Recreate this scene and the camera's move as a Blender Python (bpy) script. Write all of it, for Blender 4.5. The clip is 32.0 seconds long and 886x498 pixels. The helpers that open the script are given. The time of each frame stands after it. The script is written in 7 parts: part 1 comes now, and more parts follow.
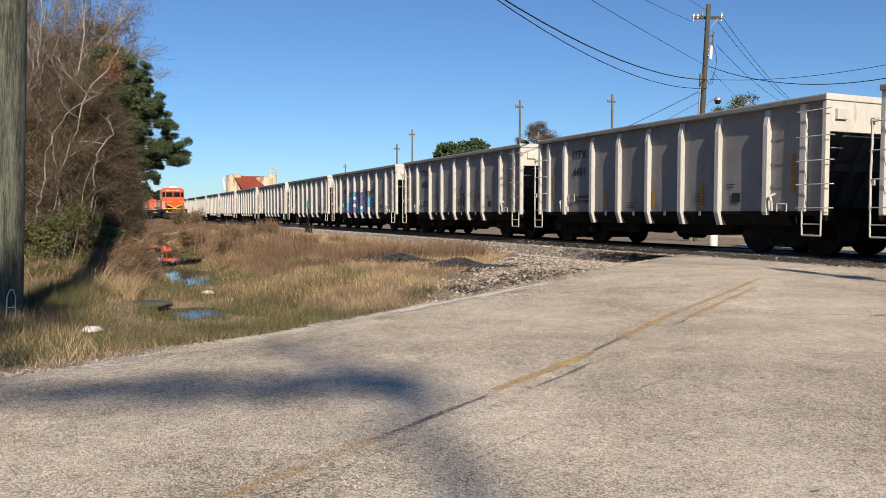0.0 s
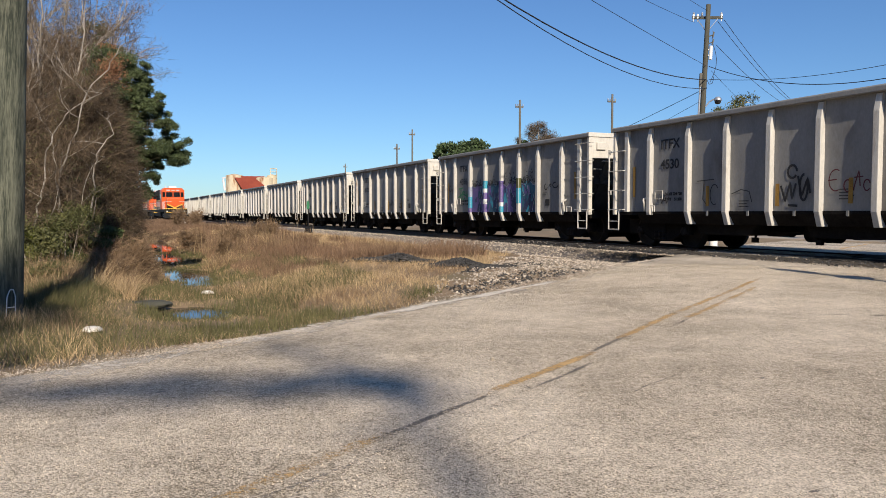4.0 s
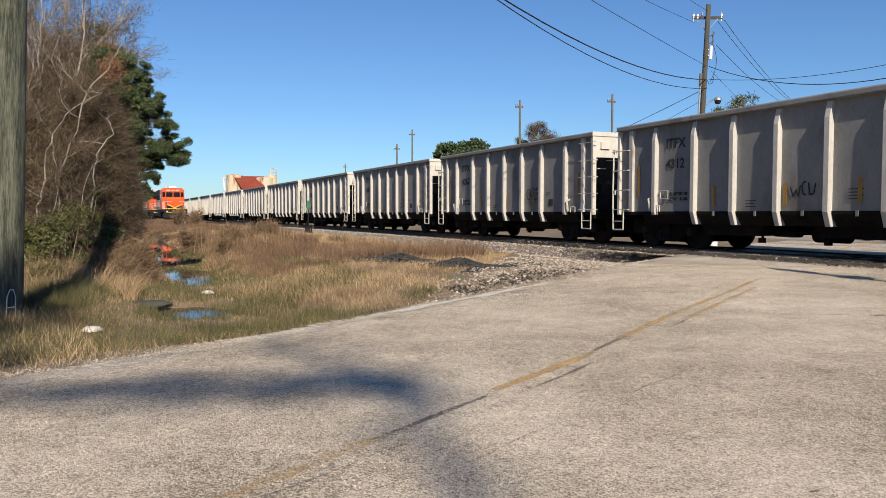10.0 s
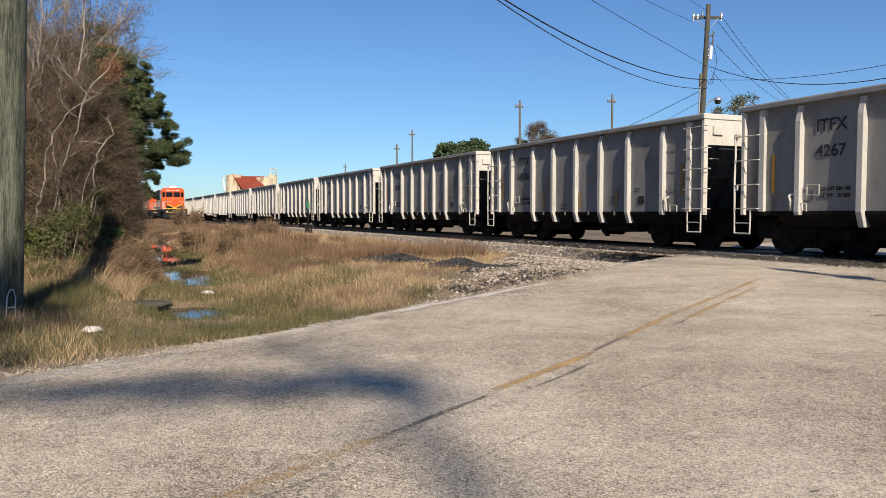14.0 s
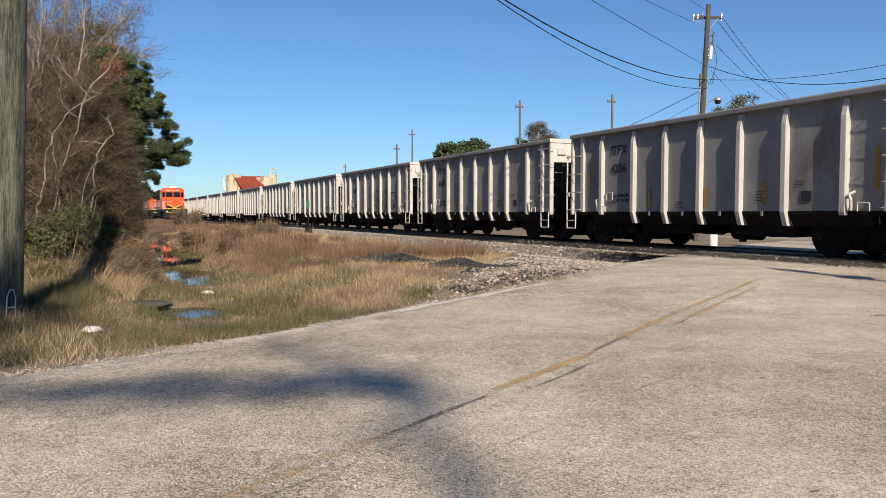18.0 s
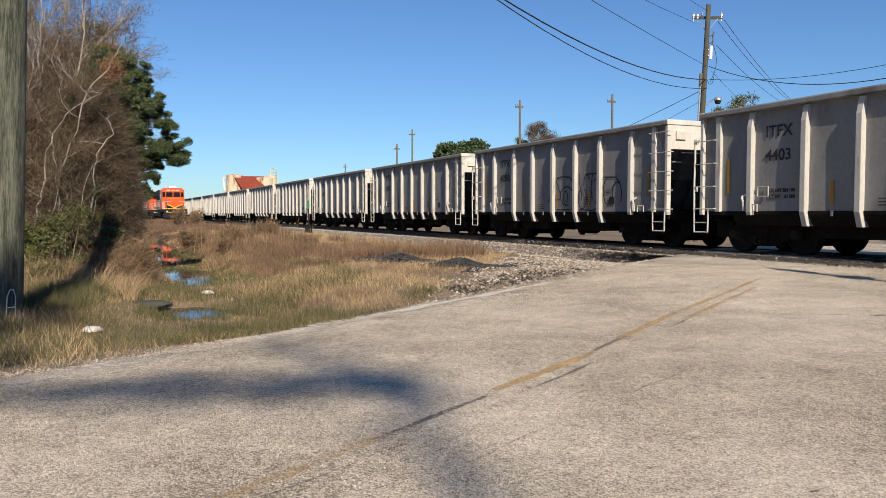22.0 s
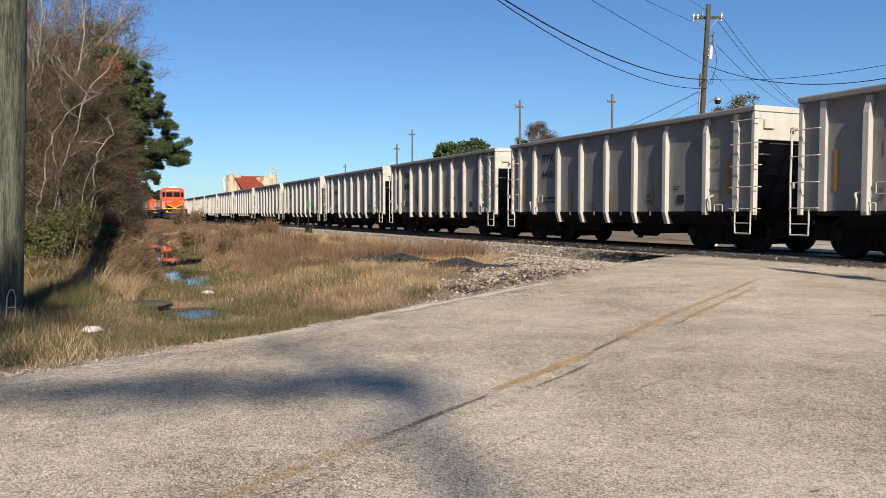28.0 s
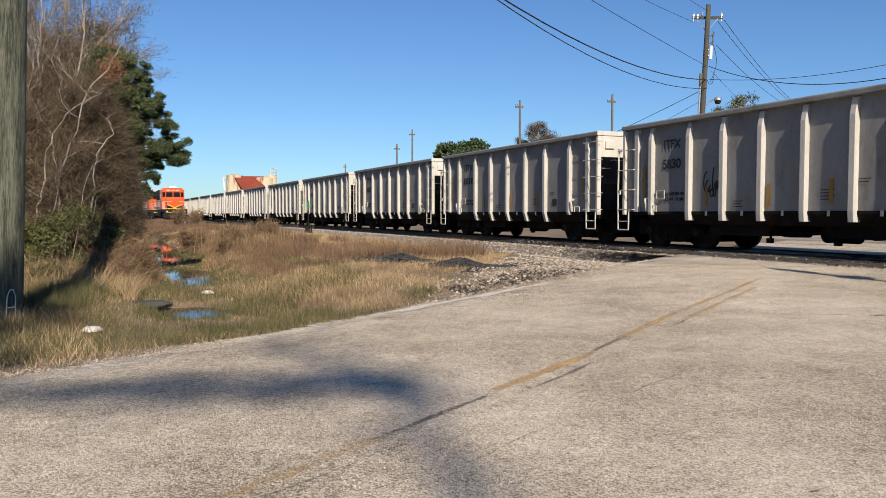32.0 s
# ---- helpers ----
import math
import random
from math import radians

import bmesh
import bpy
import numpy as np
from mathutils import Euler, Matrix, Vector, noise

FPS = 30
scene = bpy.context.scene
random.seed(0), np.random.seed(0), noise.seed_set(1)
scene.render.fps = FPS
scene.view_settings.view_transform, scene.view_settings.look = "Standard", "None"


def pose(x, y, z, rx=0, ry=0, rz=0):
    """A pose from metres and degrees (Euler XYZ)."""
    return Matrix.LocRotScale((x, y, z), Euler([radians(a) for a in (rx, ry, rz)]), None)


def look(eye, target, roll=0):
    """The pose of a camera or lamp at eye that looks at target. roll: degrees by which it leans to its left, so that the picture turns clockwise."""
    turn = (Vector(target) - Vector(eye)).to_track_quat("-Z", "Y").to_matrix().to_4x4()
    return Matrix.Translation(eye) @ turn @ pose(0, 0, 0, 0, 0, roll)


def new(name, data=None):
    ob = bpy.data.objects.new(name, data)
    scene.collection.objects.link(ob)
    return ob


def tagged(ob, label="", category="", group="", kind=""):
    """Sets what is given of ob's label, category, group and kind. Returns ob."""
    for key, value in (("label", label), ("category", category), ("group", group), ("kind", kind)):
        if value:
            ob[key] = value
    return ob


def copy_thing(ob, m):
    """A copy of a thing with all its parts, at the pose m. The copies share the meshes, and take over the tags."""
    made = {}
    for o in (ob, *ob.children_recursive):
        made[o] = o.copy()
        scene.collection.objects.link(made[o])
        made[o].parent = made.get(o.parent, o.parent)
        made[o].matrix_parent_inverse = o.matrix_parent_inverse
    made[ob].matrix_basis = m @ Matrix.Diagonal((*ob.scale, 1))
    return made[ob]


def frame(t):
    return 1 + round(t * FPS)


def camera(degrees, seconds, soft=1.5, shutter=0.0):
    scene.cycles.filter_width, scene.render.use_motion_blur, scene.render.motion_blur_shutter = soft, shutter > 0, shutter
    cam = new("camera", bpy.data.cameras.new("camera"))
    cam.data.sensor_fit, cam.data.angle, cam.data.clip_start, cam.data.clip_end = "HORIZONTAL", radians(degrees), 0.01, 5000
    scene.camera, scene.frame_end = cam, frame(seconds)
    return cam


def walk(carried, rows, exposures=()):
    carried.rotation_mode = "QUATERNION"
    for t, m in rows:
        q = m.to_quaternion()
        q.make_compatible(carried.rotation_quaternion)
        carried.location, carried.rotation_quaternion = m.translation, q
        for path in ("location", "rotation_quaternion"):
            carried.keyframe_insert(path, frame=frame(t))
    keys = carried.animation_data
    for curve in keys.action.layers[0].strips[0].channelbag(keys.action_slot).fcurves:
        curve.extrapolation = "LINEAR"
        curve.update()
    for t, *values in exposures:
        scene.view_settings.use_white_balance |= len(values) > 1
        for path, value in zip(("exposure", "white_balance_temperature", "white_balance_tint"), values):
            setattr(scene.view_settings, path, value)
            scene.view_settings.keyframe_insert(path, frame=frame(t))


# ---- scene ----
# The camera stands still beside a country road, 1.2 m above it, and looks along +Y.
EYE = 1.2
cam = camera(60.5, 32.0, soft=0.8)
VIEW = pose(0, 0, EYE, 90 - 2.69, 0, 0)
walk(cam, [(0.0, VIEW), (32.0, VIEW)])

# ---- light ----
SUN_ELEV = radians(32.5)
SUN_X, SUN_Y = 0.2504, -0.9681          # horizontal way towards the sun
world = bpy.data.worlds.new("world")
scene.world = world
world.use_nodes = True
wn = world.node_tree.nodes
sky = wn.new("ShaderNodeTexSky")
sky.sky_type, sky.sun_disc = "NISHITA", False
sky.sun_elevation, sky.sun_rotation = SUN_ELEV, math.atan2(SUN_X, SUN_Y)
sky.air_density, sky.dust_density, sky.ozone_density = 1.0, 0.15, 1.0
wn["Background"].inputs["Strength"].default_value = 0.085
deep = wn.new("ShaderNodeMix")        # a deep, clean winter sky
deep.data_type, deep.blend_type = "RGBA", "MULTIPLY"
deep.inputs[0].default_value = 1.0
deep.inputs[7].default_value = (0.6, 0.9, 1.3, 1.0)
world.node_tree.links.new(sky.outputs[0], deep.inputs[6])
world.node_tree.links.new(deep.outputs[2], wn["Background"].inputs[0])
sun = new("sun", bpy.data.lights.new("sun", "SUN"))
sun.data.energy, sun.data.angle, sun.data.color = 5.5, radians(0.53), (1.0, 0.88, 0.735)
sun_way = Vector((SUN_X, SUN_Y, 0)).normalized() * math.cos(SUN_ELEV) + Vector((0, 0, math.sin(SUN_ELEV)))
sun.matrix_world = look(sun_way * 50, (0, 0, 0))
scene.view_settings.exposure = 0.0

# ---- plan ----
# Track frame: a runs up the line away from the crossing, w across it, away from the camera.
TURN = math.atan2(608.5, 1343.0)
CT, ST = math.cos(TURN), math.sin(TURN)
PITCH = 12.5                # coupler to coupler
NEAR_W = 13.71              # near face of the cars
MAIN_W = NEAR_W + 1.6       # centre of the main line
RAIL = EYE - 0.94           # top of rail
BODY = 11.28                # length of a gondola's body
ROAD_DX, ROAD_DY, ROAD_X0 = 0.556, 0.831, -3.02
ROAD_L, ROAD_R = -3.1, 4.3
WATER = -0.45
POOLS = ((13.15, 1.2, 0.8, 0.5, 0.22), (21.2, 2.1, 1.6, 0.75, 0.24), (29.5, 2.35, 3.0, 0.65, 0.22), (41.0, 2.7, 6.5, 0.85, 0.25), (24.8, 1.2, 0.8, 0.4, 0.2))


def xy(a, w):
    return (w * CT - a * ST, w * ST + a * CT)


def aw(x, y):
    return (y * CT - x * ST, x * CT + y * ST)


def smooth(e0, e1, v):
    t = np.clip((v - e0) / (e1 - e0), 0, 1)
    return t * t * (3 - 2 * t)


def road_z(w):
    return (RAIL - 0.06) * smooth(5.0, 13.6, w) - (RAIL - 0.12) * smooth(17.5, 26, w)


def wob(x, y, s=1.0):
    """Soft unevenness, about -1 to 1."""
    return (np.sin(0.9 * x * s + 1.3) * np.cos(0.7 * y * s - 0.4) + 0.6 * np.sin(1.9 * x * s - 1.1 * y * s) + 0.4 * np.cos(3.1 * y * s + 2.3 * x * s)) / 2


def ground_z(x, y):
    """Height of the ground: road bed, verge, ditch beside the trees, bank of the line."""
    x, y = np.asarray(x, float), np.asarray(y, float)
    a, w = aw(x, y)
    q = (x - ROAD_X0) * ROAD_DY - y * ROAD_DX
    base = 0.02 * wob(x, y, 0.5)
    ditch = np.exp(-((w - (1.7 + 0.02 * np.clip(a, 0, 60))) / 1.9) ** 2) * smooth(6.5, 12, a)
    z = base - 0.33 * ditch - 0.1 * smooth(3.5, 8, a) * smooth(6, 2, w)
    for a0, w0, la, lw, deep in POOLS:
        z = z - deep * np.exp(-((a - a0) / la) ** 4 - ((w - w0 - 0.12 * np.sin(a * 2.1)) / lw) ** 4)
    mound = 0.1 * np.exp(-((w - 7.0) / 2.6) ** 2) * smooth(8, 13, a)
    bank = (RAIL - 0.42) * smooth(10.5, 13.2, w) - (RAIL - 0.42) * 0.6 * smooth(18, 21, w)
    z = z + mound + bank
    z = z + 0.05 * wob(x, y, 1.3) * smooth(0, 2, -q - 3.4) * smooth(13, 11, w)
    on = smooth(4.6, 3.4, np.abs(q - 0.6) - 0.2) * smooth(140, 100, np.abs(a))
    z = z * (1 - on) + (road_z(w) - 0.05) * on
    under = smooth(2.9, 2.5, np.abs(w - MAIN_W))
    return z - 0.25 * under


# ---- building helpers ----
class Shape:
    """Vertices and faces of one mesh, gathered piece by piece."""

    def __init__(self):
        self.v, self.f = [], []

    def add(self, verts, faces):
        n = len(self.v)
        self.v += [tuple(p) for p in verts]
        self.f += [tuple(i + n for i in f) for f in faces]
        return self

    def box(self, x0, x1, y0, y1, z0, z1, m=None):
        vs = [(x, y, z) for x in (x0, x1) for y in (y0, y1) for z in (z0, z1)]
        if m:
            vs = [m @ Vector(p) for p in vs]
        return self.add(vs, [(0, 1, 3, 2), (4, 6, 7, 5), (0, 4, 5, 1), (2, 3, 7, 6), (0, 2, 6, 4), (1, 5, 7, 3)])

    def tube(self, p0, p1, r0, r1=None, n=8, caps=True):
        p0, p1 = Vector(p0), Vector(p1)
        r1 = r0 if r1 is None else r1
        d = (p1 - p0).normalized()
        e = d.orthogonal().normalized()
        g = d.cross(e)
        vs = []
        for p, r in ((p0, r0), (p1, r1)):
            vs += [p + (e * math.cos(k * math.tau / n) + g * math.sin(k * math.tau / n)) * r for k in range(n)]
        fs = [(k, (k + 1) % n, n + (k + 1) % n, n + k) for k in range(n)]
        if caps:
            fs += [tuple(range(n))[::-1], tuple(range(n, 2 * n))]
        return self.add(vs, fs)

    def path(self, pts, r, n=6):
        for p, q in zip(pts, pts[1:]):
            self.tube(p, q, r, n=n)
        return self

    def prism(self, poly, lo, hi, axis="y"):
        """A flat outline pushed from lo to hi along an axis; the outline is given in the other two."""
        def at(p, h):
            return {"x": (h, p[0], p[1]), "y": (p[0], h, p[1]), "z": (p[0], p[1], h)}[axis]
        n = len(poly)
        vs = [at(p, lo) for p in poly] + [at(p, hi) for p in poly]
        return self.add(vs, [tuple(range(n)), tuple(range(n, 2 * n))[::-1]] + [(k, n + k, n + (k + 1) % n, (k + 1) % n) for k in range(n)])

    def lathe(self, prof, n=24, m=None):
        """Radius and height pairs turned about z."""
        vs = [(r * math.cos(k * math.tau / n), r * math.sin(k * math.tau / n), z) for r, z in prof for k in range(n)]
        if m:
            vs = [m @ Vector(p) for p in vs]
        fs = [(i * n + k, i * n + (k + 1) % n, (i + 1) * n + (k + 1) % n, (i + 1) * n + k) for i in range(len(prof) - 1) for k in range(n)]
        return self.add(vs, fs)

    def mesh(self, name, mat, bevel=0.0, smooth_faces=False):
        me = bpy.data.meshes.new(name)
        me.from_pydata(self.v, [], self.f)
        bm = bmesh.new()
        bm.from_mesh(me)
        bmesh.ops.recalc_face_normals(bm, faces=bm.faces)
        if bevel:
            edges = [e for e in bm.edges if len(e.link_faces) == 2 and e.calc_face_angle(0) > 0.6]
            bmesh.ops.bevel(bm, geom=edges, offset=bevel, segments=2, affect="EDGES", profile=0.6)
        if smooth_faces:
            for f in bm.faces:
                f.smooth = len(f.verts) == 4
        bm.to_mesh(me)
        bm.free()
        me.materials.append(mat)
        return me


def part(name, shape, mat, parent, label="", bevel=0.0, smooth_faces=False):
    ob = new(name, shape.mesh(name, mat, bevel, smooth_faces))
    ob.parent = parent
    if label:
        tagged(ob, label)
    return ob


def single(name, shape, mat, m=None, bevel=0.0, smooth_faces=False):
    ob = new(name, shape.mesh(name, mat, bevel, smooth_faces))
    if m:
        ob.matrix_basis = m
    return ob


def sheet(name, verts, faces, mat, smooth_faces=True):
    """A mesh from arrays: verts (n, 3) and faces (m, k)."""
    verts, faces = np.asarray(verts, np.float32), np.asarray(faces, np.int32)
    me = bpy.data.meshes.new(name)
    m, k = faces.shape
    me.vertices.add(len(verts))
    me.vertices.foreach_set("co", verts.ravel())
    me.loops.add(m * k)
    me.loops.foreach_set("vertex_index", faces.ravel())
    me.polygons.add(m)
    me.polygons.foreach_set("loop_start", np.arange(0, m * k, k, dtype=np.int32))
    me.polygons.foreach_set("use_smooth", np.full(m, smooth_faces))
    me.update(calc_edges=True)
    me.materials.append(mat)
    return me


def grid_faces(nu, nv):
    i = np.arange(nu - 1)[:, None] * nv + np.arange(nv - 1)[None, :]
    return np.stack([i, i + nv, i + nv + 1, i + 1], -1).reshape(-1, 4)


# ---- materials ----
def material(name, c1, c2, rough=0.8, big=1.5, fine=30.0, bump=0.3, metal=0.0, stain=None, stain_scale=0.6, stain_at=0.6,
             stretch=(1, 1, 1), shift=False, island=0.0, per_object=0.0, spec=0.5, span=0.28):
    """A surface with two colours mixed by coarse and fine noise, a third colour in stains, and a fine relief."""
    m = bpy.data.materials.new(name)
    m.use_nodes = True
    nt = m.node_tree
    nd, ln = nt.nodes, nt.links
    b = nd["Principled BSDF"]
    tc = nd.new("ShaderNodeTexCoord")
    mp = nd.new("ShaderNodeMapping")
    mp.inputs["Scale"].default_value = stretch
    ln.new(tc.outputs["Object"], mp.inputs["Vector"])
    vec = mp.outputs[0]
    if shift:
        oi = nd.new("ShaderNodeObjectInfo")
        sc = nd.new("ShaderNodeVectorMath")
        sc.operation = "SCALE"
        sc.inputs[0].default_value = (37.0, 53.0, 71.0)
        ln.new(oi.outputs["Random"], sc.inputs["Scale"])
        ad = nd.new("ShaderNodeVectorMath")
        ln.new(vec, ad.inputs[0])
        ln.new(sc.outputs[0], ad.inputs[1])
        vec = ad.outputs[0]

    def noise_node(scale, detail, rgh=0.6):
        n = nd.new("ShaderNodeTexNoise")
        n.inputs["Scale"].default_value, n.inputs["Detail"].default_value, n.inputs["Roughness"].default_value = scale, detail, rgh
        ln.new(vec, n.inputs["Vector"])
        return n

    def mix(fac, a, c):
        x = nd.new("ShaderNodeMix")
        x.data_type = "RGBA"
        for sock, val in ((x.inputs[0], fac), (x.inputs[6], a), (x.inputs[7], c)):
            if isinstance(val, (tuple, float)):
                sock.default_value = (*val, 1.0) if isinstance(val, tuple) else val
            else:
                ln.new(val, sock)
        return x.outputs[2]

    def ramp(val, lo, hi):
        r = nd.new("ShaderNodeMapRange")
        r.inputs["From Min"].default_value, r.inputs["From Max"].default_value = lo, hi
        ln.new(val, r.inputs["Value"])
        return r.outputs[0]

    nb, nf = noise_node(big, 4), noise_node(fine, 5, 0.7)
    av = nd.new("ShaderNodeMath")
    ln.new(nb.outputs[0], av.inputs[0])
    ln.new(nf.outputs[0], av.inputs[1])
    col = mix(ramp(av.outputs[0], 1 - span, 1 + span), c1, c2)
    if stain:
        ns = noise_node(stain_scale, 6, 0.65)
        col = mix(ramp(ns.outputs[0], stain_at, stain_at + 0.14), col, stain)
    if island or per_object:
        src = nd.new("ShaderNodeNewGeometry").outputs["Random Per Island"] if island else nd.new("ShaderNodeObjectInfo").outputs["Random"]
        amount = island or per_object
        hv = nd.new("ShaderNodeHueSaturation")
        r = nd.new("ShaderNodeMapRange")
        r.inputs["To Min"].default_value, r.inputs["To Max"].default_value = 1 - amount, 1 + amount
        ln.new(src, r.inputs["Value"])
        ln.new(r.outputs[0], hv.inputs["Value"])
        ln.new(col, hv.inputs["Color"])
        col = hv.outputs[0]
    ln.new(col, b.inputs["Base Color"])
    b.inputs["Roughness"].default_value, b.inputs["Metallic"].default_value = rough, metal
    b.inputs["Specular IOR Level"].default_value = spec
    if bump:
        bp = nd.new("ShaderNodeBump")
        bp.inputs["Strength"].default_value, bp.inputs["Distance"].default_value = bump, 0.01
        ln.new(nf.outputs[0], bp.inputs["Height"])
        ln.new(bp.outputs[0], b.inputs["Normal"])
    return m


def chip_seal():
    """Road surface of small pale chips in dark binder, with worn and darker patches."""
    m = bpy.data.materials.new("chip_seal")
    m.use_nodes = True
    nt = m.node_tree
    nd, ln = nt.nodes, nt.links
    b = nd["Principled BSDF"]
    tc = nd.new("ShaderNodeTexCoord")

    def tex(kind, scale, detail=3.0):
        n = nd.new(kind)
        n.inputs["Scale"].default_value = scale
        if kind == "ShaderNodeTexNoise":
            n.inputs["Detail"].default_value = detail
        ln.new(tc.outputs["Object"], n.inputs["Vector"])
        return n

    def math_node(op, a, c):
        x = nd.new("ShaderNodeMath")
        x.operation = op
        for sock, val in zip(x.inputs, (a, c)):
            if isinstance(val, float):
                sock.default_value = val
            else:
                ln.new(val, sock)
        return x.outputs[0]

    chips = tex("ShaderNodeTexVoronoi", 125.0)
    lumps = tex("ShaderNodeTexVoronoi", 62.0)
    sep = nd.new("ShaderNodeSeparateColor")
    ln.new(chips.outputs["Color"], sep.inputs[0])
    sep2 = nd.new("ShaderNodeSeparateColor")
    ln.new(lumps.outputs["Color"], sep2.inputs[0])
    mid, large, worn = tex("ShaderNodeTexNoise", 13.0, 5.0), tex("ShaderNodeTexNoise", 1.5, 5.0), tex("ShaderNodeTexNoise", 0.33, 5.0)
    val = math_node("ADD", math_node("MULTIPLY", sep.outputs[0], 0.36), math_node("MULTIPLY", sep2.outputs[0], 0.1))
    val = math_node("ADD", val, math_node("MULTIPLY", mid.outputs[0], 0.26))
    val = math_node("ADD", val, math_node("MULTIPLY", large.outputs[0], 0.3))
    val = math_node("ADD", val, math_node("MULTIPLY", worn.outputs[0], 0.6))
    val = math_node("ADD", val, 0.165)
    cr = nd.new("ShaderNodeValToRGB")
    cr.color_ramp.elements[0].position, cr.color_ramp.elements[0].color = 0.62, (0.2, 0.163, 0.113, 1)
    cr.color_ramp.elements[1].position, cr.color_ramp.elements[1].color = 1.0, (0.9, 0.785, 0.625, 1)
    e = cr.color_ramp.elements.new(0.8)
    e.color = (0.575, 0.488, 0.37, 1)
    ln.new(math_node("MULTIPLY", val, 0.8), cr.inputs[0])
    ln.new(cr.outputs[0], b.inputs["Base Color"])
    b.inputs["Roughness"].default_value = 0.92
    b.inputs["Specular IOR Level"].default_value = 0.3
    bp = nd.new("ShaderNodeBump")
    bp.inputs["Strength"].default_value, bp.inputs["Distance"].default_value = 0.7, 0.006
    ln.new(math_node("SUBTRACT", sep.outputs[1], chips.outputs["Distance"]), bp.inputs["Height"])
    ln.new(bp.outputs[0], b.inputs["Normal"])
    return m


M_asphalt = chip_seal()


def worn(m, scale=26.0, soft=0.22):
    """Let a thin coat wear off in flakes: what is left follows noise and the mesh's own cover."""
    nd, ln = m.node_tree.nodes, m.node_tree.links
    at = nd.new("ShaderNodeAttribute")
    at.attribute_name = "cover"
    tc = nd.new("ShaderNodeTexCoord")
    total = at.outputs["Fac"]
    for sc, gain in ((scale, 1.2), (scale * 5, 1.3), (2.5, 0.8)):
        n = nd.new("ShaderNodeTexNoise")
        n.inputs["Scale"].default_value, n.inputs["Detail"].default_value = sc, 4.0
        ln.new(tc.outputs["Object"], n.inputs["Vector"])
        k = nd.new("ShaderNodeMath")
        k.operation = "MULTIPLY_ADD"
        ln.new(n.outputs[0], k.inputs[0])
        k.inputs[1].default_value = gain
        ln.new(total, k.inputs[2])
        total = k.outputs[0]
    r = nd.new("ShaderNodeMapRange")
    r.inputs["From Min"].default_value, r.inputs["From Max"].default_value = 2.0, 2.0 + soft
    ln.new(total, r.inputs["Value"])
    ln.new(r.outputs[0], nd["Principled BSDF"].inputs["Alpha"])
    return m


def cover(me, values):
    """Store how much of a coat is left at each vertex."""
    at = me.attributes.new("cover", "FLOAT", "POINT")
    at.data.foreach_set("value", np.asarray(values, np.float32))


M_tar = worn(material("tar", (0.115, 0.1, 0.083), (0.26, 0.225, 0.18), 0.8, 3, 40, 0.5))
M_moss = material("mossy_concrete", (0.035, 0.036, 0.024), (0.11, 0.105, 0.075), 0.9, 3, 40, 0.5)
M_lime = material("limestone", (0.6, 0.56, 0.48), (0.85, 0.81, 0.73), 0.9, 6, 40, 0.4)
M_dust = worn(material("pale_dust", (0.5, 0.44, 0.35), (0.76, 0.69, 0.58), 0.95, 6, 60, 0.4), 14, 0.5)
M_chip = material("stone_chips", (0.3, 0.25, 0.185), (0.62, 0.54, 0.42), 0.9, 3, 20, 0.2, island=0.5)
# oily asphalt with the train's shade put into its near-black
M_gauge = material("oily_shaded_asphalt", (0.015, 0.014, 0.013), (0.045, 0.041, 0.036), 0.95, 2.5, 40, 0.6, spec=0.05)
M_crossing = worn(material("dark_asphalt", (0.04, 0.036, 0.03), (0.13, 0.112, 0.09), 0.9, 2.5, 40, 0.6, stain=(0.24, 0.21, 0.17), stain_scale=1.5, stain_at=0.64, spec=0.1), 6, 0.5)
M_yellow = worn(material("yellow_paint", (0.52, 0.325, 0.125), (0.68, 0.45, 0.2), 0.9, 6, 90, 0.6))
M_soil = material("soil", (0.16, 0.112, 0.064), (0.31, 0.222, 0.13), 0.95, 0.8, 12, 1.0, stain=(0.15, 0.125, 0.06), stain_scale=0.35, stain_at=0.5)
M_ballast = material("ballast", (0.12, 0.1, 0.085), (0.3, 0.26, 0.22), 0.95, 2, 25, 1.0)
M_stone = material("stone", (0.24, 0.2, 0.155), (0.52, 0.45, 0.36), 0.9, 3, 20, 0.4, island=0.5)
M_darkstone = material("dark_stone", (0.025, 0.024, 0.024), (0.07, 0.066, 0.06), 0.9, 3, 20, 0.5, island=0.5)
M_rail = material("rail_steel", (0.09, 0.06, 0.045), (0.16, 0.11, 0.08), 0.7, 3, 30, 0.3, metal=0.3)
M_railtop = material("polished_rail", (0.22, 0.2, 0.18), (0.34, 0.32, 0.3), 0.5, 3, 30, 0.05, metal=1.0)
M_tie = material("tie_wood", (0.05, 0.04, 0.03), (0.12, 0.095, 0.07), 0.9, 3, 25, 0.6, stretch=(1, 6, 6))
# car paint of sheets and chords, darkened for dirt and for their shade
M_sheet = material("dirty_shaded_sheet", (0.182, 0.181, 0.173), (0.3, 0.298, 0.284), 0.7, 1.2, 14, 0.12, stain=(0.15, 0.135, 0.12), stain_scale=0.5, stain_at=0.56, stretch=(1.6, 1.6, 0.7), shift=True, span=0.42)
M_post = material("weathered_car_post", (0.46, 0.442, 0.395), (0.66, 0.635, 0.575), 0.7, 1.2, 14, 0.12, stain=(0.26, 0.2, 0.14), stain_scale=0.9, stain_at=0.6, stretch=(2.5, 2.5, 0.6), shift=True)
